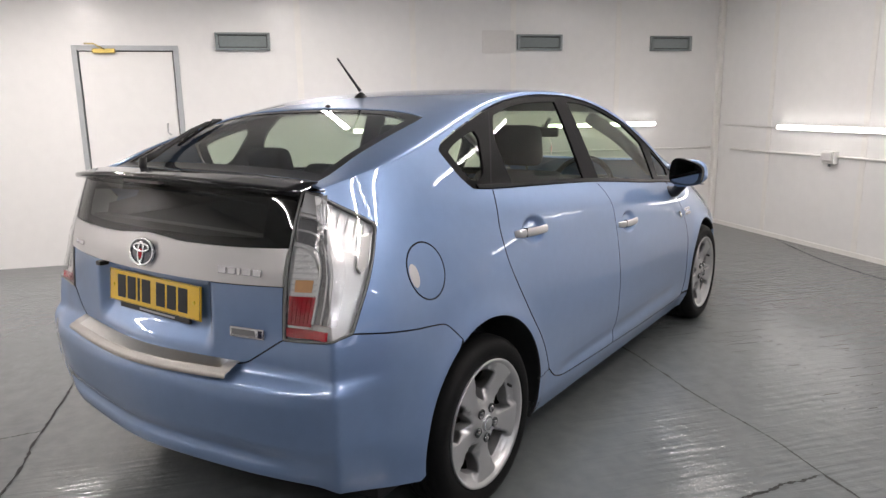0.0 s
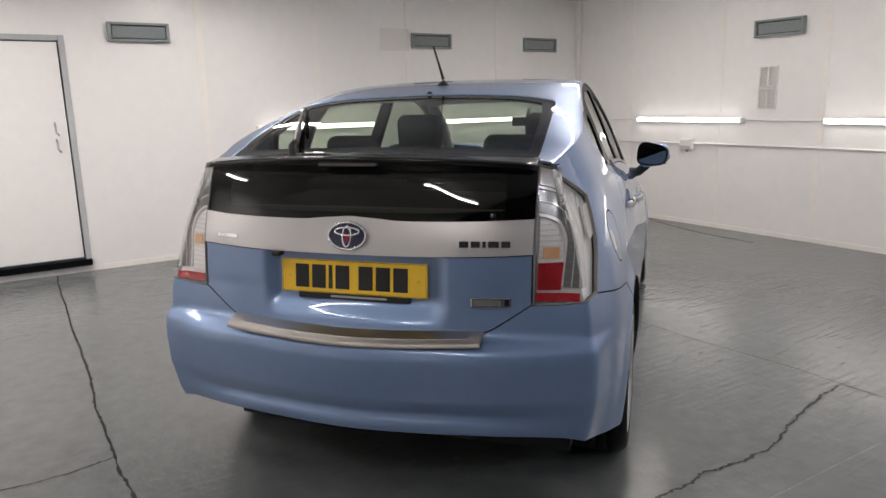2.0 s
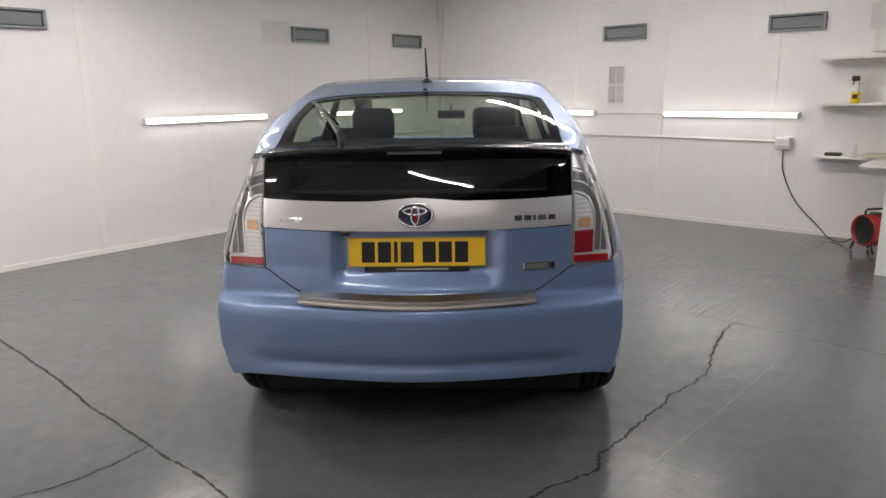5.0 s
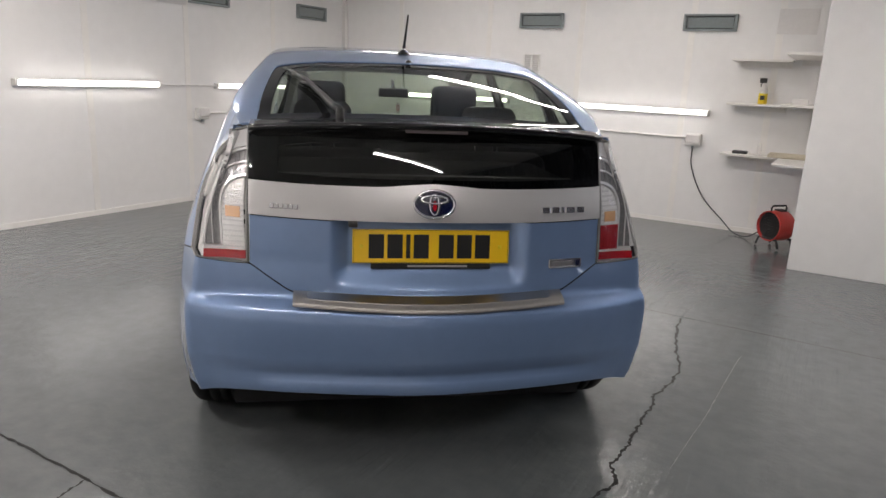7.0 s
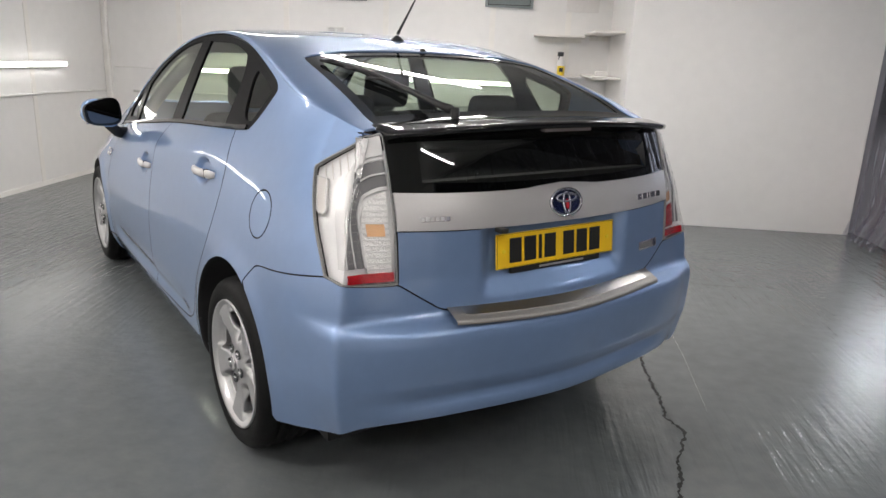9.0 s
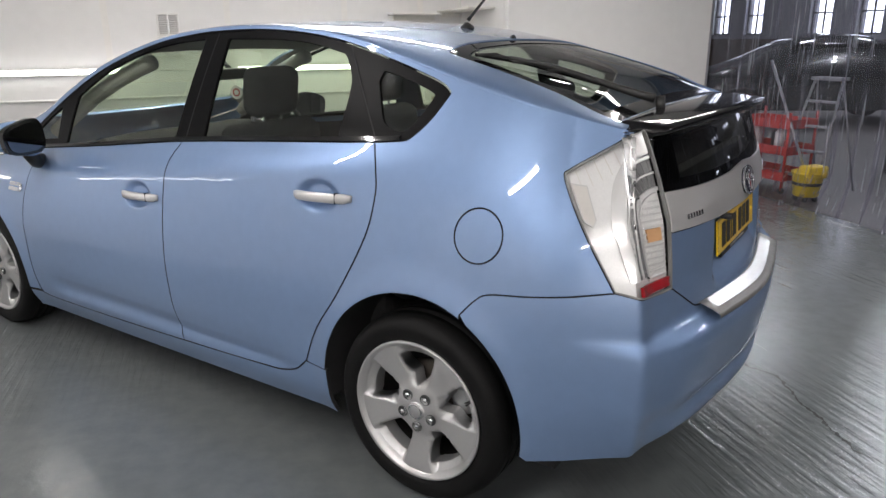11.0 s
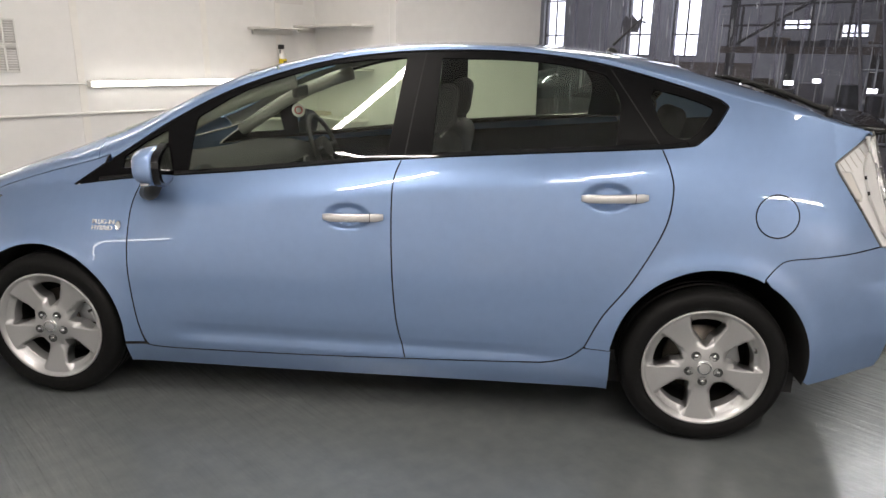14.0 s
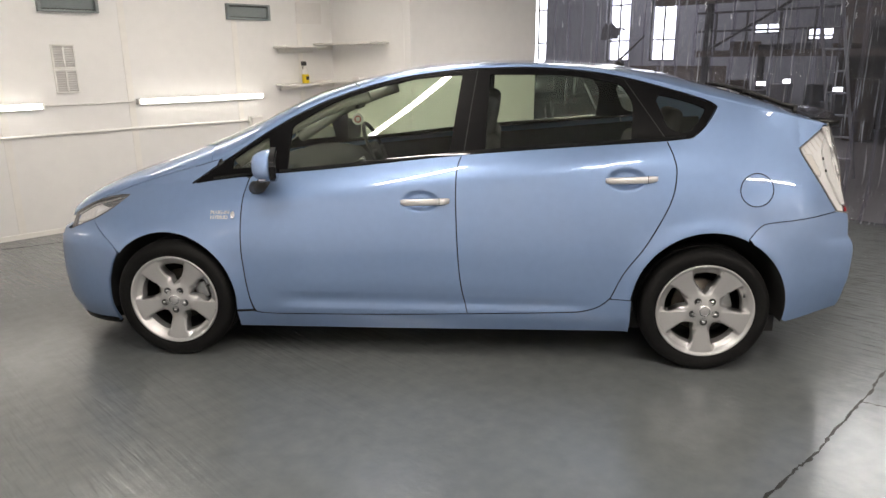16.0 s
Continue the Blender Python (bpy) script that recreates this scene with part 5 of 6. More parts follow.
# ---- wheels ----
def wheel_face():
    def ch(a, b):
        r = np.hypot(a, b)
        th = np.arctan2(b, a)
        k = sstep(-0.2, 0.32, np.cos(5 * (th + math.pi / 2)))
        flow = 0.010 - 0.014 * sstep(0.02, 0.1, r) + 0.012 * sstep(0.1, 0.225, r)
        x = flow - 0.022 * (1 - k) * sstep(0.075, 0.12, r) * (1 - sstep(0.196, 0.224, r)) + 0.006 * sstep(0.222, 0.23, r)
        return np.stack([x, a, b], -1)
    rim = [(0.231 * math.cos(2 * math.pi * i / 120), 0.231 * math.sin(2 * math.pi * i / 120)) for i in range(120)]
    holes = []
    for k in range(5):
        c = radians(-90 + 36 + 72 * k)
        pr = smooth([(0.08, 0), (0.084, 5.5), (0.1, 12.5), (0.13, 18), (0.163, 20.5), (0.183, 20.5), (0.191, 16), (0.193, 0)], 5)
        pts = pr + [(r, -a) for r, a in pr[::-1]][1:-1]
        holes.append([(r * math.cos(c + radians(a)), r * math.sin(c + radians(a))) for r, a in pts])
    loops = panel_flat(ch, rim, holes)
    return loops


def panel_flat(ch, rim, holes):
    e = 1e-3
    loops = [np.array(resample(rim, 0.012))] + [np.array(resample(h, 0.006)) for h in holes]
    pts = np.concatenate(loops)
    g = np.arange(-0.235, 0.235, 0.0105)
    gx, gy = np.meshgrid(g, g)
    gx[::2] += 0.005
    gx, gy = gx.ravel(), gy.ravel()
    ok = inside(gx, gy, loops[0])
    for h in loops[1:]:
        ok &= ~inside(gx, gy, h)
    gx, gy = gx[ok], gy[ok]
    d2 = np.full(len(gx), 9.0)
    for a in pts:
        d2 = np.minimum(d2, (gx - a[0]) ** 2 + (gy - a[1]) ** 2)
    gx, gy = gx[d2 > 0.0045 ** 2], gy[d2 > 0.0045 ** 2]
    allp = np.concatenate([pts, np.stack([gx, gy], 1)])
    edges, base = [], 0
    for l in loops:
        edges += [(base + i, base + (i + 1) % len(l)) for i in range(len(l))]
        base += len(l)
    v2, _, f2, _, _, _ = delaunay_2d_cdt([Vector(p) for p in allp], edges, [], 0, 1e-6)
    v2, f2 = np.array([tuple(v) for v in v2]), np.array([tuple(f) for f in f2])
    c = v2[f2].mean(1)
    ok = inside(c[:, 0], c[:, 1], loops[0])
    for h in loops[1:]:
        ok &= ~inside(c[:, 0], c[:, 1], h)
    f2 = f2[ok]
    pos = ch(v2[:, 0], v2[:, 1])
    nor = np.cross(ch(v2[:, 0] + e, v2[:, 1]) - ch(v2[:, 0] - e, v2[:, 1]), ch(v2[:, 0], v2[:, 1] + e) - ch(v2[:, 0], v2[:, 1] - e))
    nor /= np.linalg.norm(nor, axis=1)[:, None]
    nor *= np.sign(nor[:, :1])
    faces = []
    for f in f2:
        n = np.cross(pos[f[1]] - pos[f[0]], pos[f[2]] - pos[f[0]])
        faces.append(tuple(f) if n[0] > 0 else tuple(f[::-1]))
    verts, norms = list(pos), list(nor)
    count = {(f[i], f[(i + 1) % 3]) for f in faces for i in range(3)}
    rimE = [k for k in count if (k[1], k[0]) not in count]
    low, acc = {}, {}
    for a, b in rimE:
        o = np.cross(pos[b] - pos[a], nor[a])
        o /= np.linalg.norm(o) + 1e-12
        for k in (a, b):
            acc.setdefault(k, []).append(o)
    for k, os in acc.items():
        o = sum(os) / len(os)
        low[k] = (k, len(verts), len(verts) + 1)
        norms[k] = nor[k] + 0.5 * o
        verts += [pos[k] - np.array((0.005, 0, 0)) + o * 0.004, pos[k] - np.array((0.045, 0, 0)) + o * 0.006]
        norms += [np.array((0.15, 0, 0)) + o, o]
    for a, b in rimE:
        for q in (0, 1):
            faces.append((low[b][q], low[a][q], low[a][q + 1], low[b][q + 1]))
    norms = np.array(norms)
    norms /= np.linalg.norm(norms, axis=1)[:, None]
    return mesh_of(verts, faces, norms)


FACE = wheel_face()
rim_me = lathe([(0.205, -0.02), (0.212, 0.0), (0.226, 0.018), (0.2335, 0.022), (0.236, 0.017), (0.234, 0.004), (0.214, -0.012)], 72)
barrel_me = lathe([(0.214, -0.012), (0.2, -0.06), (0.2, -0.19), (0.232, -0.2)], 48)
tyre_me = lathe([(0.232, 0.0), (0.236, 0.014), (0.253, 0.021), (0.2745, 0.0235), (0.2905, 0.02), (0.3035, 0.008), (0.311, -0.006), (0.3145, -0.02), (0.316, -0.045), (0.309, -0.047), (0.309, -0.053), (0.3163, -0.055),
                 (0.3165, -0.085), (0.3095, -0.087), (0.3095, -0.095), (0.3165, -0.097), (0.3163, -0.127), (0.309, -0.129), (0.309, -0.135), (0.316, -0.137), (0.3145, -0.165), (0.3065, -0.185), (0.2865, -0.2), (0.253, -0.203), (0.232, -0.19)], 96)
disc_me = lathe([(0.0, -0.075), (0.07, -0.075), (0.075, -0.09), (0.135, -0.09), (0.137, -0.1), (0.135, -0.11)], 48)
cap_me = lathe([(0.0, 0.018), (0.022, 0.0165), (0.03, 0.012), (0.0325, 0.0)], 32)
capring_me = lathe([(0.021, 0.0185), (0.024, 0.0195), (0.027, 0.017)], 32)
seat_me = lathe([(0.0175, 0.0065), (0.0185, 0.003), (0.0165, 0.0), (0.0, -0.001)], 20)
nut_me = lathe([(0.0, 0.011), (0.007, 0.010), (0.0095, 0.006), (0.01, -0.004)], 6)
back_me = lathe([(0.0, -0.2), (0.19, -0.2), (0.2, -0.19)], 40)


def wheel(x, y, side, spin):
    """A five-spoke alloy wheel; its outer face points along its own +x."""
    w = part("wheel", FACE, ALLOY, car, "five-spoke silver alloy wheel", m=pose(x, y, 0.3165, spin, 0, 0 if side > 0 else 180))
    part("rim", rim_me, ALLOY, w)
    part("barrel", barrel_me, BARREL, w, "inner barrel darkened for the shade behind the spokes")
    part("tyre", tyre_me, RUBBER, w, "black road tyre")
    part("brake_disc", disc_me, DISC_STEEL, w, "rusty steel brake disc")
    part("back_plate", back_me, LINER_SHADE, w)
    part("centre_cap", cap_me, ALLOY, w)
    part("cap_ring", capring_me, CHROME, w)
    for k in range(5):
        a = radians(-90 + 72 * k)
        q = (0.005, 0.0572 * math.cos(a), 0.0572 * math.sin(a))
        # shade in the nut recesses is put in as dark grey
        part("nut_recess", seat_me, DARK_GREY, w, m=pose(*q))
        part("wheel_nut", nut_me, CHROME, w, m=pose(*q))
    part("valve", rod([(-0.014, 0.187, 0.078), (0.006, 0.181, 0.075)], 0.006, 8), BLACK_PLASTIC, w)
    bm = box(-0.13, -0.07, -0.045, 0.045, 0.085, 0.15, bevel=0.008)
    bmesh.ops.rotate(bm, cent=(0, 0, 0), matrix=Matrix.Rotation(radians(-75), 3, "X"), verts=bm.verts)
    part("brake_caliper", bm, STEEL, w)
    return w


for y in (0.0, 2.7):
    wheel(0.85, y, 1, 0)
    wheel(-0.85, y, -1, 0)


# ---- car details ----
def on_body(s, z, offset=0.0, chart=body):
    """A frame on the skin: x along the skin to the right as seen from outside, y up, z out."""
    e = 1e-3
    p = Vector(chart(s, z))
    a = Vector(chart(s + e, z) - chart(s - e, z)).normalized()
    up = Vector(chart(s, z + e) - chart(s, z - e)).normalized()
    n = a.cross(up).normalized()
    if n.dot(p - Vector((0, 1.3, 0.7))) < 0:
        n = -n
    x = up.cross(n).normalized()
    y = n.cross(x)
    return Matrix.Translation(p + n * offset) @ Matrix((x, y, n)).transposed().to_4x4()


def disc(rx, ry, z0, z1, n=48, dome=0.0):
    verts, faces = [], []
    for f, zz in ((1.0, z0), (1.0, z1), (0.93, z1 + 0.25 * dome), (0.6, z1 + 0.8 * dome), (0.0, z1 + dome)):
        for k in range(n):
            t = 2 * math.pi * k / n
            verts.append((rx * f * math.cos(t), ry * f * math.sin(t), zz))
    for j in range(4):
        for k in range(n):
            k2 = (k + 1) % n
            faces.append((j * n + k, j * n + k2, (j + 1) * n + k2, (j + 1) * n + k))
    return mesh_of(verts, faces)


def oval_ring(rx, ry, r, n=56, m=10):
    verts, faces = [], []
    for k in range(n):
        t = 2 * math.pi * k / n
        c = Vector((rx * math.cos(t), ry * math.sin(t), 0))
        o = Vector((ry * math.cos(t), rx * math.sin(t), 0)).normalized()
        for j in range(m):
            q = 2 * math.pi * j / m
            verts.append(c + o * (r * math.cos(q)) + Vector((0, 0, r * 0.8 * math.sin(q))))
    for k in range(n):
        for j in range(m):
            k2, j2 = (k + 1) % n, (j + 1) % m
            faces.append((k * m + j, k2 * m + j, k2 * m + j2, k * m + j2))
    return mesh_of(verts, faces)


# emblem: a plain blue oval with a chrome rim and inner ovals
em = part("emblem", disc(0.066, 0.044, -0.006, 0.004, dome=0.004), EMBLEM_BLUE, tailgate, "oval blue badge with a chrome rim", m=on_body(0.0, 0.985, 0.007))
part("emblem_rim", oval_ring(0.065, 0.0435, 0.0052), CHROME, em, m=pose(0, 0, 0.006))
part("emblem_bar", oval_ring(0.042, 0.0125, 0.0042), CHROME, em, m=pose(0, 0.014, 0.0085))
part("emblem_bar", oval_ring(0.0145, 0.033, 0.0042), CHROME, em, m=pose(0, -0.002, 0.0085))
part("emblem_core", disc(0.006, 0.016, 0.0, 0.004), RED_LENS, em, m=pose(0, -0.006, 0.007))

# raised chrome name badges as plain bars
def badge_bars(parent, m, widths, height, gap, depth=0.004):
    total = sum(widths) + gap * (len(widths) - 1)
    x = -total / 2
    for w in widths:
        bm = box(x, x + w, -height / 2, height / 2, 0, depth, bevel=0.0015)
        part("name_badge", bm, CHROME, parent, "raised chrome badge bar", m=m)
        x += w + gap


badge_bars(tailgate, on_body(find("x", 0.443, 0.968), 0.968, 0.006), (0.03, 0.03, 0.012, 0.034, 0.03), 0.021, 0.006)
s_l = -find("x", 0.475, 0.965)
badge_bars(tailgate, on_body(s_l, 0.965, 0.006), (0.013, 0.014, 0.013, 0.014, 0.013, 0.014), 0.015, 0.002, 0.003)

# number plate with plain bars
pm = Matrix.Translation((0, -0.717, 0.843)) @ pose(0, 0, 0, 84)
plate = part("number_plate", box(-0.26, 0.26, -0.0555, 0.0555, -0.004, 0.002, bevel=0.0015), PLATE_YELLOW, tailgate, "yellow number plate with plain dark bars", m=pm)
part("plate_holder", box(-0.2, 0.2, -0.075, -0.05, -0.012, -0.001, bevel=0.003), PLATE_BLACK, plate, "black plate holder strip")
bm = box(-0.256, 0.256, 0.0525, 0.0535, 0.002, 0.0026)
box(-0.256, 0.256, -0.0535, -0.0525, 0.002, 0.0026, bm=bm)
box(-0.2565, -0.2555, -0.0525, 0.0525, 0.002, 0.0026, bm=bm)
box(0.2555, 0.2565, -0.0525, 0.0525, 0.002, 0.0026, bm=bm)
part("plate_border", bm, PLATE_BLACK, plate)
x = -0.208
for i in range(7):
    if i == 2:
        w = 0.014
    else:
        w = 0.05
    part("character_bar", box(x, x + w, -0.0395, 0.0395, 0.002, 0.0032, bevel=0.0008), PLATE_BLACK, plate, m=pose(0, 0, 0))
    x += w + (0.011 if i != 3 else 0.033)
for sx in (-0.232, 0.228):
    part("plate_screw", disc(0.0065, 0.0065, 0, 0.003, 16, 0.001), YELLOW, plate, m=pose(sx, 0.0, 0.002))
for k, (x0, x1) in enumerate(((-0.06, -0.045), (-0.035, 0.075), (0.085, 0.12))):
    part("small_print", box(x0 - 0.02, x1, -0.069, -0.062, -0.001, -0.0004), ALLOY, plate)

# tailgate badge, camera knob and lamp of the plate recess
bd = part("hybrid_badge", box(-0.064, 0.064, -0.016, 0.016, 0, 0.005, bevel=0.004), CHROME, tailgate, "small chrome oblong badge", m=on_body(find("x", 0.463, 0.785), 0.785, 0.002))
part("badge_field", box(-0.056, 0.03, -0.009, 0.009, 0.005, 0.0062, bevel=0.001), GUIDE_GREY, bd)
part("badge_field", box(0.042, 0.056, -0.011, 0.011, 0.005, 0.0062, bevel=0.001), EMBLEM_BLUE, bd)
part("rear_camera", box(-0.275, -0.245, -0.755, -0.72, 0.912, 0.928, bevel=0.004), BLACK_PLASTIC, tailgate)

# handles, mirrors, badges on the sides
def mirror_plate(a, b, y0, y1, sg, n=40):
    """A rounded D-shaped plate, deeper on the car's side, facing back."""
    sq = lambda c, e: math.copysign(abs(c) ** e, c)
    ring = []
    for k in range(n):
        th = 2 * math.pi * k / n
        x, z = sq(math.cos(th), 0.62), sq(math.sin(th), 0.62)
        ring.append((sg * (a * x - 0.01 * z), -b * z * (1 - 0.16 * x) - 0.012 * x))
    verts = [(x, z, y0) for x, z in ring] + [(x, z, y1) for x, z in ring]
    faces = [tuple(range(n))[::-1], tuple(range(n, 2 * n))] + [(k, (k + 1) % n, n + (k + 1) % n, n + k) for k in range(n)]
    return mesh_of(verts, faces, smooth=False)



for sg in (1, -1):
    for (by, bz, ry, rz), slope, parent_n in zip(BOWLS, (0.0, 0.0), ("rear", "front")):
        a = find("y", by - 0.03, bz)
        y0, y1 = by + 0.098, by - 0.145
        pts = []
        for f in np.linspace(0, 1, 11):
            y = y0 + (y1 - y0) * f
            q = body(find("y", float(y), bz), bz)
            pts.append((sg * (float(q[0]) + 0.002 + 0.02 * math.sin(math.pi * min(1, f * 1.0)) ** 0.5), y, bz - 0.0045 + 0.009 * f))
        verts, faces = [], []
        for i, p in enumerate(pts):
            t = min(1, 5 * min(i / 10, 1 - i / 10) + 0.68)
            for k in range(12):
                th = 2 * math.pi * k / 12
                verts.append((p[0] + sg * 0.009 * math.cos(th) * t, p[1], p[2] + 0.0165 * t * math.copysign(abs(math.sin(th)) ** 0.7, math.sin(th))))
        for i in range(10):
            for k in range(12):
                k2 = (k + 1) % 12
                faces.append((i * 12 + k, i * 12 + k2, (i + 1) * 12 + k2, (i + 1) * 12 + k))
        faces += [tuple(range(12)), tuple(120 + k for k in range(12))]
        me = mesh_of(verts, faces)
        bmx = bmesh.new()
        bmx.from_mesh(me)
        bmesh.ops.recalc_face_normals(bmx, faces=bmx.faces)
        for f in bmx.faces:
            f.smooth = True
        h = part("door_handle", bmx, SILVER_PAINT, car, "silver door handle")
        part("handle_cap_gap", box(pts[8][0] - 0.009, pts[8][0] + 0.009, pts[8][1] - 0.001, pts[8][1] + 0.001, bz - 0.013, bz + 0.021), BLACK_TRIM, h)

    # mirror
    bmx = bmesh.new()
    bmesh.ops.create_uvsphere(bmx, u_segments=28, v_segments=18, radius=1.0)
    for v in bmx.verts:
        x, y, z = v.co
        sq = lambda a, p: math.copysign(abs(a) ** p, a)
        x, z = sq(x, 0.62), sq(z, 0.62)
        y = sq(y, 0.8)
        if y < 0:
            y *= 0.25
        taper = 1 - 0.16 * x
        v.co = (sg * (0.1 * x - 0.012 * z), 0.08 * y + 0.012 * x, 0.076 * z * taper + 0.012 * x)
    turn = Matrix.Translation((sg * 0.905, 2.115, 1.03)) @ Matrix.Rotation(radians(-13 * sg), 4, "Z")
    bmesh.ops.transform(bmx, matrix=turn, verts=bmx.verts)
    for f in bmx.faces:
        f.smooth = True
    mirror = part("door_mirror", bmx, PAINT, car, "blue door mirror with a black foot")
    part("mirror_shell", mirror_plate(0.101, 0.074, -0.02, 0.006, sg), BLACK_GLOSS, mirror, m=turn @ pose(0, -0.023, 0, 90))
    part("mirror_glass", mirror_plate(0.086, 0.06, 0.0, 0.003, sg), MIRROR_DARK, mirror, m=turn @ pose(0, -0.031, 0, 90))
    part("mirror_foot", rod([(sg * 0.76, 2.25, 0.895), (sg * 0.81, 2.21, 0.905), (sg * 0.86, 2.16, 0.955)], 0.03, 14, radii=[0.036, 0.03, 0.03]), BLACK_PLASTIC, mirror)
    part("indicator_lens", box(sg * 0.03 - 0.05, sg * 0.03 + 0.05, 0.015, 0.05, -0.066, -0.05, bevel=0.006), CHROME, mirror, "clear mirror indicator lens", m=turn)

    # wording badge on the front wing
    for line, z, w in (("PLUG-IN", 0.775, 0.09), ("HYBRID", 0.752, 0.09)):
        cu = bpy.data.curves.new("words", "FONT")
        cu.body, cu.size, cu.extrude = line, 0.027, 0.003
        cu.align_x, cu.align_y = "LEFT", "CENTER"
        tmp = new("words", cu)
        dg = bpy.context.evaluated_depsgraph_get()
        me = bpy.data.meshes.new_from_object(tmp.evaluated_get(dg))
        bpy.data.objects.remove(tmp)
        m = on_body(find("y", 2.475 if sg < 0 else 2.36, z), z, 0.003)
        if sg < 0:
            m = Matrix.Diagonal((-1, 1, 1, 1)) @ m @ Matrix.Diagonal((-1, 1, 1, 1))
        me.materials.clear()
        part("wording_badge", me, LAMP_SILVER, car, "chrome lettering on the front wing", m=m)
    m = on_body(find("y", 2.355 if sg < 0 else 2.38 - 0.14, 0.765), 0.765, 0.003)
    if sg < 0:
        m = Matrix.Diagonal((-1, 1, 1, 1)) @ m @ Matrix.Diagonal((-1, 1, 1, 1))
    part("plug_badge", disc(0.012, 0.02, 0, 0.004, 24, 0.002), CHROME, car, "small oval chrome badge", m=m)

# aerial, washer jet and wiper
antenna = part("aerial", rod([(0, 0.345, 1.505), (0, 0.33, 1.52), (0, 0.215, 1.635)], 0.004, 10, radii=[0.008, 0.006, 0.0035]), BLACK_PLASTIC, car, "black rubber roof aerial")
part("aerial_base", lathe([(0.03, 0.0), (0.028, 0.008), (0.015, 0.02), (0.008, 0.026), (0, 0.027)], 24, "z"), BLACK_PLASTIC, antenna, m=pose(0, 0.35, float(top_c(0.35)) - 0.004, -8))
part("washer_jet", lathe([(0.013, 0.0), (0.012, 0.008), (0.006, 0.014), (0, 0.015)], 16, "z"), BLACK_PLASTIC, car, m=pose(0, 0.145, float(top_c(0.145)) - 0.003, -12))
tz = lambda x, y, d: (x, y, float(top(phi_of(x, y), y)[2]) + d)
wiper = part("rear_wiper", rod([tz(-0.305, -0.505, 0.03), tz(-0.32, -0.46, 0.03), tz(-0.42, -0.22, 0.022), tz(-0.475, -0.1, 0.018)], 0.009, 10, radii=[0.015, 0.012, 0.008, 0.007]), BLACK_PLASTIC, car, "black rear wiper arm and blade")
part("wiper_pivot", rod([tz(-0.3, -0.525, -0.01), tz(-0.3, -0.52, 0.04)], 0.014, 16), BLACK_PLASTIC, wiper)
part("wiper_blade", rod([tz(-0.34, -0.34, 0.007), tz(-0.44, -0.14, 0.008), tz(-0.515, 0.0, 0.007)], 0.005, 8), RUBBER, wiper)
for y0 in (-0.26, -0.16, -0.06):
    part("blade_carrier", rod([tz(-0.38 - 0.36 * (y0 + 0.26), y0 - 0.05, 0.008), tz(-0.41 - 0.4 * (y0 + 0.26), y0, 0.02), tz(-0.435 - 0.4 * (y0 + 0.26), y0 + 0.05, 0.008)], 0.005, 8), BLACK_PLASTIC, wiper)
part("blade_frame", rod([tz(-0.36, -0.3, 0.014), tz(-0.46, -0.14, 0.022), tz(-0.505, -0.02, 0.012)], 0.004, 8), BLACK_PLASTIC, wiper)

# ---- cabin ----
def cushion(name, dims, bev, material, parent, m=None, label=""):
    bmx = box(*dims, bevel=bev, seg=4)
    for f in bmx.faces:
        f.smooth = True
    return part(name, bmx, material, parent, label, m)


for sx in (-0.37, 0.37):
    fs = part("front_seat", box(sx - 0.26, sx + 0.26, 1.15, 1.7, 0.42, 0.58, bevel=0.06, seg=3), SEAT, car, "dark fabric front seat")
    cushion("backrest", (-0.25, 0.25, -0.07, 0.07, 0, 0.6), 0.06, SEAT, fs, pose(sx, 1.17, 0.52, 9))
    cushion("headrest", (-0.13, 0.13, -0.05, 0.05, -0.1, 0.1), 0.045, SEAT, fs, pose(sx, 1.075, 1.235, 8))
    for k in (-0.05, 0.05):
        part("headrest_post", rod([(sx + k, 1.085, 1.06), (sx + k, 1.08, 1.16)], 0.006, 8), CHROME, fs)
rs = part("rear_seat", box(-0.66, 0.66, 0.25, 0.75, 0.42, 0.6, bevel=0.06, seg=3), SEAT, car, "dark fabric rear bench seat")
cushion("backrest", (-0.64, 0.64, -0.07, 0.07, 0, 0.52), 0.06, SEAT, rs, pose(0, 0.26, 0.56, 14))
for sx in (-0.36, 0.0, 0.36):
    cushion("headrest", (-0.12, 0.12, -0.045, 0.045, -0.075, 0.075), 0.04, SEAT, rs, pose(sx, 0.13, 1.19 if sx else 1.13, 14))
    for k in (-0.05, 0.05):
        part("headrest_post", rod([(sx + k, 0.14, 1.03), (sx + k, 0.135, 1.12)], 0.006, 8), CHROME, rs)

verts, faces = [], []
prof = [(2.62, 0.9), (2.58, 0.965), (2.4, 0.99), (2.2, 1.0), (2.05, 1.005), (1.95, 0.985), (1.9, 0.94), (1.88, 0.85), (1.92, 0.7), (2.0, 0.5)]
for i in range(21):
    x = -0.7 + 1.4 * i / 20
    for y, z in prof:
        hump = 0.045 * math.exp(-((x - 0.37) / 0.2) ** 2) * (1 if 1.9 < y < 2.3 else 0.2)
        verts.append((x, y, z - 0.055 + hump - 0.06 * (abs(x) / 0.7) ** 4 + 0.02 * math.exp(-(x / 0.25) ** 2)))
for i in range(20):
    for k in range(len(prof) - 1):
        a = i * len(prof) + k
        faces.append((a, a + len(prof), a + len(prof) + 1, a + 1))
dash = part("dashboard", mesh_of(verts, faces), DASH, car, "dark grey plastic dashboard")
part("screen", box(-0.11, 0.11, 1.872, 1.885, 0.83, 0.93, bevel=0.006), BLACK_GLOSS, dash)
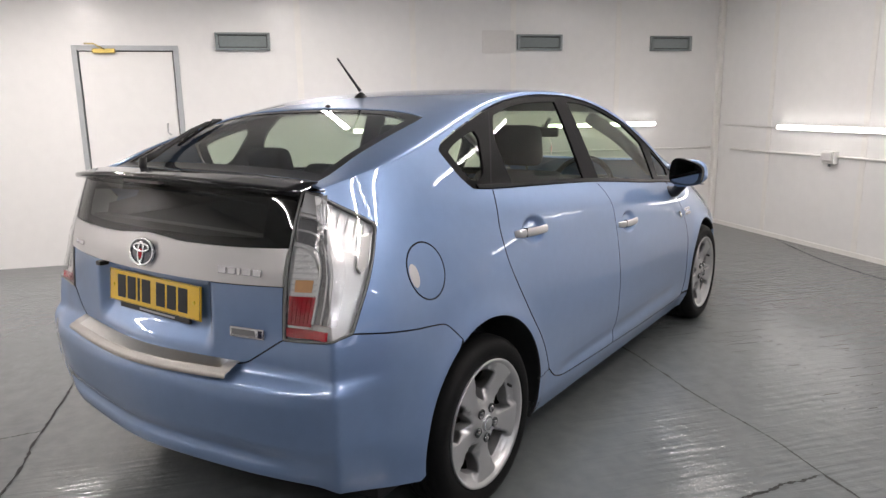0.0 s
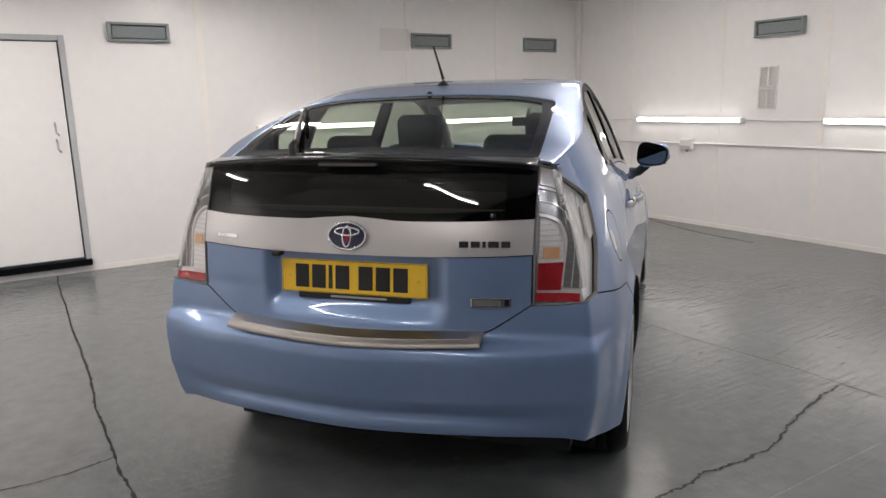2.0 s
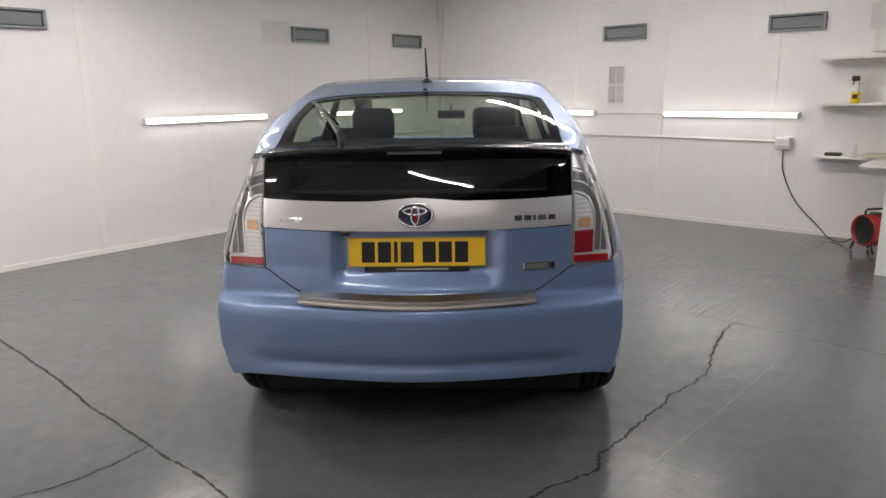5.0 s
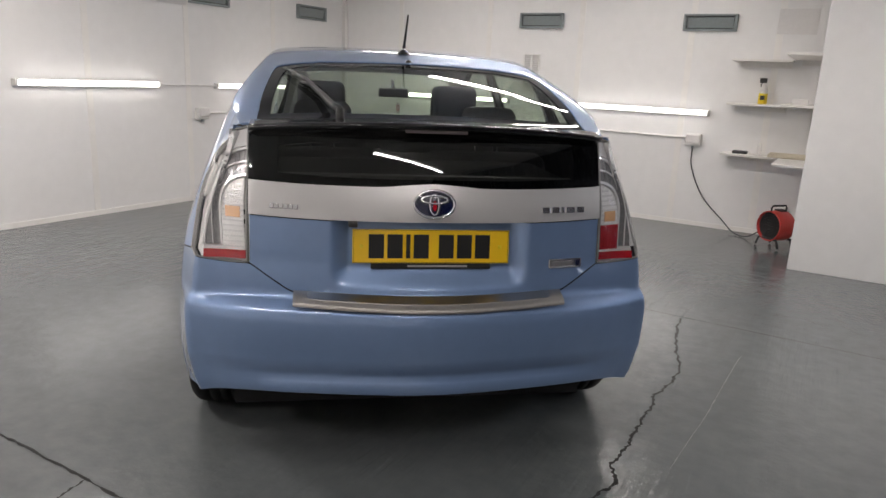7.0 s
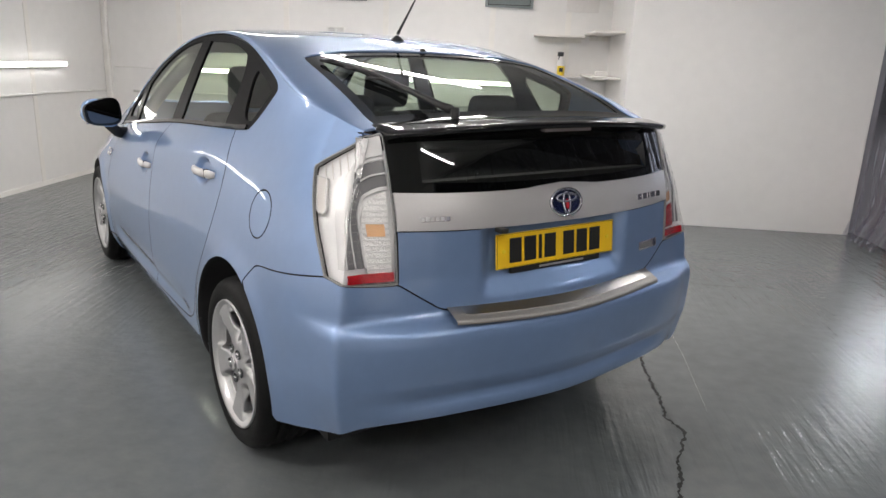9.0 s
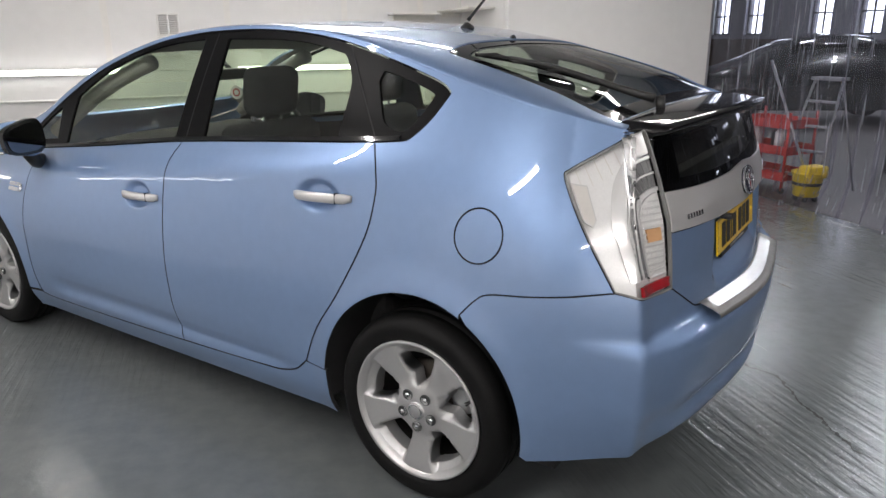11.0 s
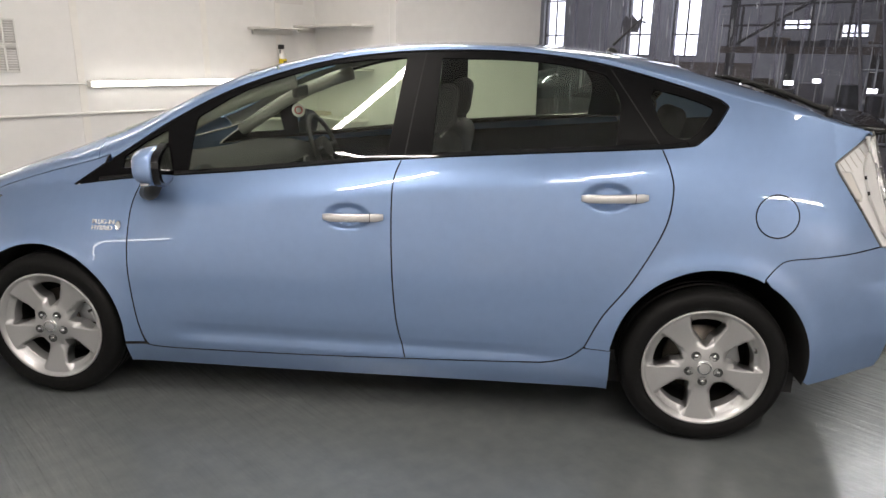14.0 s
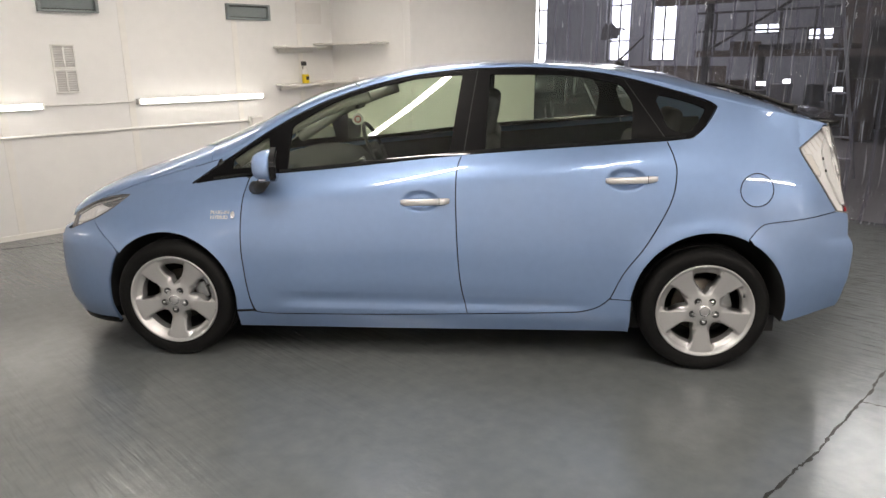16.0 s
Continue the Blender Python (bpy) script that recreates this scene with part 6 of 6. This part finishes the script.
for sx in (-0.2, 0.17, 0.6, -0.6):
    part("air_vent", box(sx - 0.04, sx + 0.04, 1.87, 1.9, 0.88, 0.925, bevel=0.008), GUIDE_GREY, dash)
part("centre_console", box(-0.13, 0.13, 1.2, 1.95, 0.45, 0.7, bevel=0.05, seg=3), DASH, car)
wh = part("steering_wheel", oval_ring(0.185, 0.18, 0.016, 48, 10), DASH, car, "black steering wheel", m=Matrix.Translation((0.37, 1.83, 0.95)) @ pose(0, 0, 0, 66))
part("wheel_hub", disc(0.075, 0.06, -0.03, 0.01, 28, 0.012), DASH, wh)
for a in (0, 180, 270):
    part("wheel_spoke", rod([(0.05 * math.cos(radians(a)), 0.05 * math.sin(radians(a)), 0), (0.18 * math.cos(radians(a)), 0.175 * math.sin(radians(a)), 0)], 0.014, 8), DASH, wh)
rm = part("rear_view_mirror", box(0.0, 0.2, 1.86, 1.885, 1.235, 1.295, bevel=0.012, seg=3), BLACK_PLASTIC, car)
part("mirror_stem", rod([(0.1, 1.88, 1.28), (0.1, 1.95, 1.34)], 0.012, 10), BLACK_PLASTIC, rm)
part("air_freshener", disc(0.034, 0.036, -0.002, 0.002, 32), CARD, rm, "round white hanging air freshener", m=Matrix.Translation((0.14, 1.9, 1.165)) @ pose(0, 0, 0, 90, 0, -70))
part("freshener_mark", oval_ring(0.018, 0.018, 0.004, 28, 6), RED_PAINT, rm, m=Matrix.Translation((0.138, 1.899, 1.165)) @ pose(0, 0, 0, 90, 0, -70))
part("freshener_string", rod([(0.12, 1.88, 1.235), (0.14, 1.9, 1.2)], 0.0015, 6), CARD, rm)
for mir in (False, True):
    part("door_card", panel(body, Y([(2.45, 0.9), (2.3, 0.4), (0.45, 0.4), (0.2, 0.8), (-0.5, 0.8), (-0.5, 1.1), (0.1, 1.13), (1.2, 1.05)]), step=0.08, gap=0, lip=0, offset=-0.06, mirror=mir), DASH, car, "dark grey inner door trim")
part("headliner", panel(top, mirror_phi([(0.02, 0.14), (0.7, 0.12)] + [(0.92, float(y)) for y in np.linspace(0.1, 1.72, 12)] + [(0.5, 1.76), (0.02, 1.78)]), step=0.07, gap=0, lip=0, offset=-0.03), HEADLINER, car, "pale grey roof lining")
for sg in (1, -1):
    part("pillar_trim", rod([(sg * (float(edge_x(y)) - 0.085), y, float(edge_z(y)) - 0.05) for y in (2.4, 2.25, 2.1, 1.95, 1.8, 1.7)], 0.036, 12), HEADLINER, car, "pale grey windscreen pillar lining")
part("load_floor", box(-0.55, 0.55, -0.62, 0.3, 0.78, 0.82), SEAT, car)
part("load_cover", box(-0.55, 0.55, -0.55, 0.15, 1.02, 1.03), SEAT, car, "dark load cover")
part("footwell", box(-0.7, 0.7, 0.2, 2.5, 0.25, 0.3), SEAT, car)
part("gate_trim", box(-0.5, 0.5, -0.62, -0.58, 0.8, 1.06), TRIM_GREY, car)


# ---- the workshop beyond the curtain ----
# Glow of the added hall lamps and of the boxes in place of reflections.
HALL_GLOW = mat("hall_glow", (0.9, 0.9, 0.9), 0.4, emit=(0.95, 0.97, 1.0), strength=9.0)
STEEL_DULL = mat("dull_aluminium", (0.3, 0.3, 0.32), 0.45, metal=0.5, vary=0.1)
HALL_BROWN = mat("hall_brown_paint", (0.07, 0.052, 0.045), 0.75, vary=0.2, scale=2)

def hall(name, dims, material, label, category):
    return slab(name, dims, material, label, category)


bm = bmesh.new()
UW, HZ = 14.0, 6.5
HALL_FLOOR = mat("hall_floor_paint", (0.07, 0.062, 0.06), 0.45, vary=0.25, scale=2.0, bump=0.1, bump_scale=20)
hall("floor_hall", (UC + 0.08, UW, -7.7, 23.7, 0.0, 0.004), HALL_FLOOR, "dark brown-grey workshop floor", "floor")
# centre, half width, sill and head of each opening
openings = [(3.74, 0.3, 1.84, 2.14), (4.94, 0.35, 2.02, 2.24)] + [(c, 0.38, 1.4, 4.6) for c in (7.64, 8.98, 11.8, 13.35, 15.9, 17.4)]
last = -8.0
for c, w, z0, z1 in openings:
    box(UW, UW + 0.3, last, c - w, 0, HZ, bm=bm)
    box(UW, UW + 0.3, c - w, c + w, 0, z0, bm=bm)
    box(UW, UW + 0.3, c - w, c + w, z1, HZ, bm=bm)
    last = c + w
box(UW, UW + 0.3, last, 24, 0, HZ, bm=bm)
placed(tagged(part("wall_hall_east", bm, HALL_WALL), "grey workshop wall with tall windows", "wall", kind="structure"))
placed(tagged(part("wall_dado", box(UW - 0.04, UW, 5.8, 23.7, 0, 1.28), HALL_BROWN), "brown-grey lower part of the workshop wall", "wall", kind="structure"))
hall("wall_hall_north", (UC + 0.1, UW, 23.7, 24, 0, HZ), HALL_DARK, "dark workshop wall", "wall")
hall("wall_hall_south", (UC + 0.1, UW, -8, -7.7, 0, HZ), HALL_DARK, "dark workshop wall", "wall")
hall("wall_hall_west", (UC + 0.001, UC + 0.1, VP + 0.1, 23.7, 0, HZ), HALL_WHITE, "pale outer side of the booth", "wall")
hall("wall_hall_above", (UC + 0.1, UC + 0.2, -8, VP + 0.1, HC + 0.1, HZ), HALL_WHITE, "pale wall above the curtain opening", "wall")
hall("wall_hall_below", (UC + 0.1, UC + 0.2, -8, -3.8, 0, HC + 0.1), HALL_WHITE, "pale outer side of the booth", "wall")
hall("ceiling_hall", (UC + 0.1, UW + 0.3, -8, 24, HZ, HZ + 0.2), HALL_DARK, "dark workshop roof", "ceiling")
placed(tagged(part("backdrop", box(UW + 2.0, UW + 2.1, -12, 28, -1, 9), DAY), "bright overcast daylight outside the windows", "backdrop", kind="structure"))
for k, (c, hw, z0, z1) in enumerate(openings):
    w = placed(thing("window_%d" % (k + 1), "bright workshop window with dark glazing bars", "window", pose(UW + 0.1, c, 0), kind="structure"))
    bm = box(0, 0.06, -hw, -hw + 0.04, z0, z1)
    box(0, 0.06, hw - 0.04, hw, z0, z1, bm=bm)
    box(0, 0.06, -hw + 0.04, hw - 0.04, z0, z0 + 0.04, bm=bm)
    part("window_frame", bm, HALL_DARK, w)
    part("glazing_bar", box(0.01, 0.05, -0.018, 0.018, z0, z1), HALL_DARK, w)
    for z in [q for q in (1.95, 2.9, 3.8) if z0 < q < z1]:
        part("glazing_bar", box(0.01, 0.05, -hw + 0.04, hw - 0.04, z - 0.02, z + 0.02), HALL_DARK, w)

# roof steel
for v0 in (-3.0, 2.0, 7.0, 12.0, 17.0):
    t = placed(thing("roof_truss", "dark steel roof truss of the workshop", "truss", pose(0, v0, 0), group="roof trusses"))
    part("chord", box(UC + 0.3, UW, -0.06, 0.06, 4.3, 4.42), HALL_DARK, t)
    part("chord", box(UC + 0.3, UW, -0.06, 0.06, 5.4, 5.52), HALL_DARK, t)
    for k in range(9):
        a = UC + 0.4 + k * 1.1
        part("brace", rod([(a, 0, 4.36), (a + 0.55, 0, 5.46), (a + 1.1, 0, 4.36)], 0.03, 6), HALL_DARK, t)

# platform with boxes along the far side
BROWN = mat("brown_cardboard", (0.075, 0.05, 0.038), 0.8, vary=0.2)
GREY_BOX = mat("grey_crate", (0.1, 0.1, 0.115), 0.6, vary=0.2)
rack = placed(thing("storage_platform", "dark steel storage platform in the workshop", "platform"))
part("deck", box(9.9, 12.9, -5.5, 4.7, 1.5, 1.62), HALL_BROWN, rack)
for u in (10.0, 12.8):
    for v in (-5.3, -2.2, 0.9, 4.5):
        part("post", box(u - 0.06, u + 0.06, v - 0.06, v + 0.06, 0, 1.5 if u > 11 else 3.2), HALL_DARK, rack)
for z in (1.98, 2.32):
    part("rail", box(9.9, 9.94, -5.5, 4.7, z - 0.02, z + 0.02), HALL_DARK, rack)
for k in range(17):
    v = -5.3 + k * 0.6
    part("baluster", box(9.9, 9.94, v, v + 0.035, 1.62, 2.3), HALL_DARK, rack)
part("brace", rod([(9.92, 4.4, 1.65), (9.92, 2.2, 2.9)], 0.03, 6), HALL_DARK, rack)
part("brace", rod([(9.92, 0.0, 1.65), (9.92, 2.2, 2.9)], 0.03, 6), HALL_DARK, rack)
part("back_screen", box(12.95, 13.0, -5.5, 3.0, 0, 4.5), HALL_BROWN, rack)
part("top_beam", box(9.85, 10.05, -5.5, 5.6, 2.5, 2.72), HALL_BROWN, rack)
rnd = random.Random(7)
for k in range(16):
    v = -5.2 + k * 0.6
    h, hi = rnd.uniform(0.08, 0.22), v < 2.4
    tagged(placed(part("crate", box(10.3, 10.9, v, v + rnd.uniform(0.3, 0.52), 1.62, 1.62 + h + (0.35 if hi and k % 3 else 0), bevel=0.01), (BROWN, GREY_BOX, HALL_DARK)[k % 3])), "dark storage crate on the workshop platform", "crate", group="stored crates")
# glowing boxes along the far side, put in for bright reflections on cars
for k in range(17):
    v = -1.6 + k * 0.5 + rnd.uniform(-0.12, 0.12)
    u = 11.2 + rnd.uniform(-0.3, 0.3)
    z = 0.86 + 0.2 * math.sin(k * 0.7) * 0.5 + rnd.uniform(-0.05, 0.05)
    w = thing("work_light", "small glowing box on a stand in place of a bright reflection", "work light", ROOM @ pose(u, v, 0), "work lights")
    part("stand", rod([(0, 0, 0), (0, 0, z)], 0.012, 6), HALL_DARK, w)
    s = rnd.uniform(0.05, 0.13)
    part("glint_casing", box(-0.03, 0.03, -s - 0.012, s + 0.012, z, z + 0.1, bevel=0.01), HALL_DARK, w)
    part("lens", box(-0.036, -0.03, -s, s, z + 0.012, z + 0.088), HALL_GLOW, w)
for k in range(9):
    v = -1.2 + k * 0.75
    hh = rnd.uniform(0.9, 1.25)
    tagged(placed(part("oil_drum", lathe([(0.0, 0.0), (0.24, 0.0), (0.25, 0.02), (0.24, 0.3 * hh), (0.25, 0.32 * hh), (0.24, 0.34 * hh), (0.24, 0.66 * hh), (0.25, 0.68 * hh), (0.24, 0.7 * hh), (0.24, 0.98 * hh), (0.22, hh), (0.0, hh - 0.01)], 20, "z"), (HALL_DARK, BROWN, BLACK_PLASTIC)[k % 3], m=pose(10.6, v, 0))), "dark steel drum on the workshop floor", "drum", group="steel drums")
# dark cloth hanging in front of a window
cloth = [(-0.05, 0.46), (0.02, 0.36), (0.13, 0.44), (0.24, 0.3), (0.27, 0.02), (0.1, 0.0), (-0.05, 0.03), (-0.25, 0.02), (-0.3, 0.28), (-0.5, 0.22), (-0.42, 0.3), (-0.2, 0.32)]
sag = placed(thing("hanging_cloth", "dark cloth hanging in front of a workshop window", "cloth", pose(13.3, 8.8, 1.96)))
part("cloth", mesh_of([(0.02 * math.sin(7 * a), a, b) for a, b in cloth] + [(0.05 + 0.02 * math.sin(7 * a), a, b) for a, b in cloth],
     [tuple(range(12)), tuple(range(23, 11, -1))] + [(i, (i + 1) % 12, 12 + (i + 1) % 12, 12 + i) for i in range(12)], smooth=False), HALL_DARK, sag)
part("cord", rod([(0.03, -0.04, 0.45), (0.03, -0.03, 3.6)], 0.008, 6), HALL_DARK, sag)


# unseen lamps added under the roof to brighten the hall
for u, v in ((9.0, 0.5), (9.0, 5.0), (9.5, 9.0), (9.0, 13.0), (12.0, 7.5)):
    t = placed(thing("hanging_light", "long lamp added under the workshop roof to brighten the hall", "lamp", pose(u, v, 5.5), group="workshop lamps"))
    part("housing", box(-0.08, 0.08, -0.75, 0.75, 0, 0.06, bevel=0.01), HALL_WHITE, t)
    part("tube", box(-0.05, 0.05, -0.72, 0.72, -0.03, 0, bevel=0.01), HALL_GLOW, t)
    ld = bpy.data.lights.new("hall_fill_light", "AREA")
    ld.shape, ld.size, ld.size_y, ld.energy, ld.color = "RECTANGLE", 0.1, 1.44, 120, (0.95, 0.97, 1.0)
    new("hall_fill_light", ld).matrix_basis = ROOM @ pose(u, v, 5.46)


# parked cars in the workshop
def parked_car(m, paint, label):
    t = thing("parked_car", label, "car", m, "cars in the workshop")
    sec = [(-2.1, 0.55, 0.7, 0.68), (-1.9, 0.75, 0.92, 0.8), (-1.4, 0.85, 1.0, 1.1), (-0.9, 0.86, 1.02, 1.38), (-0.2, 0.87, 1.0, 1.46), (0.5, 0.87, 0.97, 1.36), (1.0, 0.86, 0.93, 1.02), (1.7, 0.8, 0.82, 0.86), (2.1, 0.62, 0.6, 0.62)]
    verts, faces = [], []
    for y, w, zb, zr in sec:
        ring = [(0.86 * w, 0.25), (w, 0.45), (w, 0.68 * zb + 0.1), (0.93 * w, zb), (0.78 * w if zr > zb + 0.1 else 0.8 * w, zb + 0.75 * (zr - zb)), (0.55 * w, zr), (0, zr + 0.02)]
        full_r = ring + [(-a, b) for a, b in ring[-2::-1]]
        verts += [(a, y, b) for a, b in full_r]
    n = len(full_r)
    for i in range(len(sec) - 1):
        for k in range(n - 1):
            a = i * n + k
            faces.append((a, a + n, a + n + 1, a + 1))
    faces += [tuple(range(n)), tuple((len(sec) - 1) * n + k for k in range(n))]
    me = mesh_of(verts, faces)
    b = part("body", me, paint, t)
    mod = b.modifiers.new("smooth", "SUBSURF")
    mod.levels = mod.render_levels = 2
    for s in (-1, 1):
        for y in (-1.35, 1.35):
            part("wheel", lathe([(0.0, -0.02), (0.2, -0.02), (0.22, 0.02), (0.3, 0.02), (0.31, -0.02), (0.31, -0.18)], 28), RUBBER, t, m=pose(s * 0.84, y, 0.31, 0, 0, 0 if s > 0 else 180))
        part("side_window", box(s * 0.70 - 0.01, s * 0.70 + 0.01, -0.95, 0.6, 1.05, 1.28, bevel=0.008), BLACK_GLOSS, t, m=pose(0, 0, 0))
        part("headlamp", box(s * 0.55 - 0.12, s * 0.55 + 0.12, 1.93, 2.0, 0.62, 0.74, bevel=0.02), REFLECTOR, t)
    return t


BLACK_PAINT = mat("black_car_paint", (0.01, 0.011, 0.014), 0.2, coat=1.0, vary=0.05)
GREY_PAINT2 = mat("dark_grey_car_paint", (0.06, 0.065, 0.08), 0.25, metal=0.4, coat=1.0, vary=0.05)
parked_car(ROOM @ pose(8.2, 7.4, 0, 0, 0, 70), BLACK_PAINT, "shiny black car parked in the workshop")
parked_car(ROOM @ pose(11.4, 10.6, 0, 0, 0, 80), GREY_PAINT2, "dark grey car parked in the workshop")

# mop bucket
bucket = placed(thing("mop_bucket", "yellow plastic mop bucket with wringer, on castors", "bucket", pose(3.72, 2.5, 0)))
part("tub", lathe([(0.0, 0.05), (0.095, 0.05), (0.105, 0.06), (0.13, 0.25), (0.14, 0.255), (0.14, 0.27), (0.125, 0.268), (0.1, 0.08)], 24, "z"), YELLOW, bucket)
part("wringer", box(-0.1, 0.1, -0.13, 0.02, 0.22, 0.33, bevel=0.02), YELLOW, bucket)
part("band", lathe([(0.117, 0.15), (0.124, 0.155), (0.124, 0.175), (0.12, 0.18)], 24, "z"), BLACK_PLASTIC, bucket)
for a in (45, 135, 225, 315):
    part("castor", lathe([(0.0, -0.01), (0.025, -0.01), (0.025, 0.01), (0.0, 0.01)], 16), BLACK_PLASTIC, bucket, m=pose(0.08 * math.cos(radians(a)), 0.08 * math.sin(radians(a)), 0.025))
tagged(placed(part("floor_mop", rod([(3.74, 2.5, 0.16), (3.72, 3.12, 1.2)], 0.012, 10), STEEL)), "pale metal mop handle leaning in the bucket", "mop")

# step ladder
ladder = placed(thing("step_ladder", "aluminium step ladder standing open", "ladder", pose(4.1, 2.8, 0, 0, 0, 15)))
for sg in (-1, 1):
    part("rail", rod([(-0.34, sg * 0.2, 0.0), (0.0, sg * 0.13, 1.04)], 0.012, 8), STEEL_DULL, ladder)
    part("rear_leg", rod([(0.32, sg * 0.2, 0.0), (0.02, sg * 0.12, 1.02)], 0.009, 8), STEEL_DULL, ladder)
for k in range(4):
    f = 0.18 + k * 0.21
    part("tread", box(-0.34 * (1 - f) - 0.035, -0.34 * (1 - f) + 0.035, -0.2 + 0.07 * f, 0.2 - 0.07 * f, 1.04 * f - 0.01, 1.04 * f + 0.01, bevel=0.004), STEEL_DULL, ladder)
part("top_plate", box(-0.07, 0.09, -0.14, 0.14, 1.03, 1.06, bevel=0.006), STEEL_DULL, ladder)

# red tool trolley
trolley = placed(thing("tool_trolley", "red metal workshop trolley with things on its trays", "trolley", pose(3.86, 3.12, 0, 0, 0, 10)))
for z in (0.12, 0.36, 0.6):
    bm = box(-0.2, 0.2, -0.3, 0.3, z, z + 0.015)
    box(-0.2, -0.19, -0.3, 0.3, z + 0.015, z + 0.08, bm=bm)
    box(0.19, 0.2, -0.3, 0.3, z + 0.015, z + 0.08, bm=bm)
    box(-0.19, 0.19, -0.3, -0.29, z + 0.015, z + 0.08, bm=bm)
    box(-0.19, 0.19, 0.29, 0.3, z + 0.015, z + 0.08, bm=bm)
    part("tray", bm, RED_PAINT, trolley)
for a in (-0.185, 0.185):
    for b in (-0.285, 0.285):
        part("post", rod([(a, b, 0.03), (a, b, 0.75)], 0.014, 8), RED_PAINT, trolley)
        part("castor", lathe([(0.0, -0.012), (0.03, -0.012), (0.03, 0.012), (0.0, 0.012)], 16), BLACK_PLASTIC, trolley, m=pose(a, b, 0.03))
for k, (a, b, h) in enumerate(((-0.08, -0.15, 0.18), (0.06, 0.05, 0.14), (-0.05, 0.17, 0.2))):
    tagged(placed(part("canister", lathe([(0.0, 0), (0.04, 0), (0.04, h), (0.015, h + 0.03), (0.0, h + 0.035)], 18, "z"), (CARD, BLACK_PLASTIC, PVC_WHITE)[k], m=pose(3.86 + a, 3.12 + b, 0.375))), "small canister standing on the trolley tray", "canister", group="canisters")

# work bench with bins
bench = placed(thing("work_bench", "dark workshop bench cluttered with parts", "bench", pose(5.9, 2.4, 0, 0, 0, 5)))
part("worktop", box(-0.35, 0.35, -1.1, 1.0, 0.82, 0.87, bevel=0.006), HALL_DARK, bench)
for a in (-0.3, 0.3):
    for b in (-1.0, 0.9):
        part("leg", box(a - 0.03, a + 0.03, b - 0.03, b + 0.03, 0, 0.82), HALL_DARK, bench)
part("back_panel", box(0.3, 0.33, -1.1, 1.0, 0.1, 0.8), HALL_DARK, bench)
for k in range(6):
    b = -0.95 + k * 0.34
    tagged(placed(part("parts_bin", box(5.75, 6.05, 2.4 + b, 2.4 + b + rnd.uniform(0.15, 0.28), 0.87, 0.87 + rnd.uniform(0.1, 0.3), bevel=0.01), (GREY_BOX, BLACK_PLASTIC, CARD)[k % 3])), "parts bin standing on the work bench", "bin", group="parts bins")
sheet = tagged(placed(part("white_panel", box(6.7, 6.76, 1.8, 2.32, 0.0, 0.58, bevel=0.01), CARD)), "white sheet panel standing on the workshop floor", "panel")

# tall leaning ladder
tall = placed(thing("leaning_ladder", "long aluminium ladder leaning against a beam", "ladder", pose(6.0, 0.72, 0)))
for s in (-1, 1):
    part("rail", rod([(0, s * 0.14, 0), (0.25, 0.6 + s * 0.12, 3.0)], 0.022, 8), STEEL_DULL, tall)
for k in range(10):
    f = 0.08 + 0.09 * k
    part("rung", rod([(0.25 * f, 0.6 * f - 0.13, 3.0 * f), (0.25 * f, 0.6 * f + 0.13, 3.0 * f)], 0.014, 8), STEEL_DULL, tall)
part("top_hook", box(0.22, 0.42, 0.42, 0.78, 2.98, 3.04, bevel=0.01), STEEL_DULL, tall)
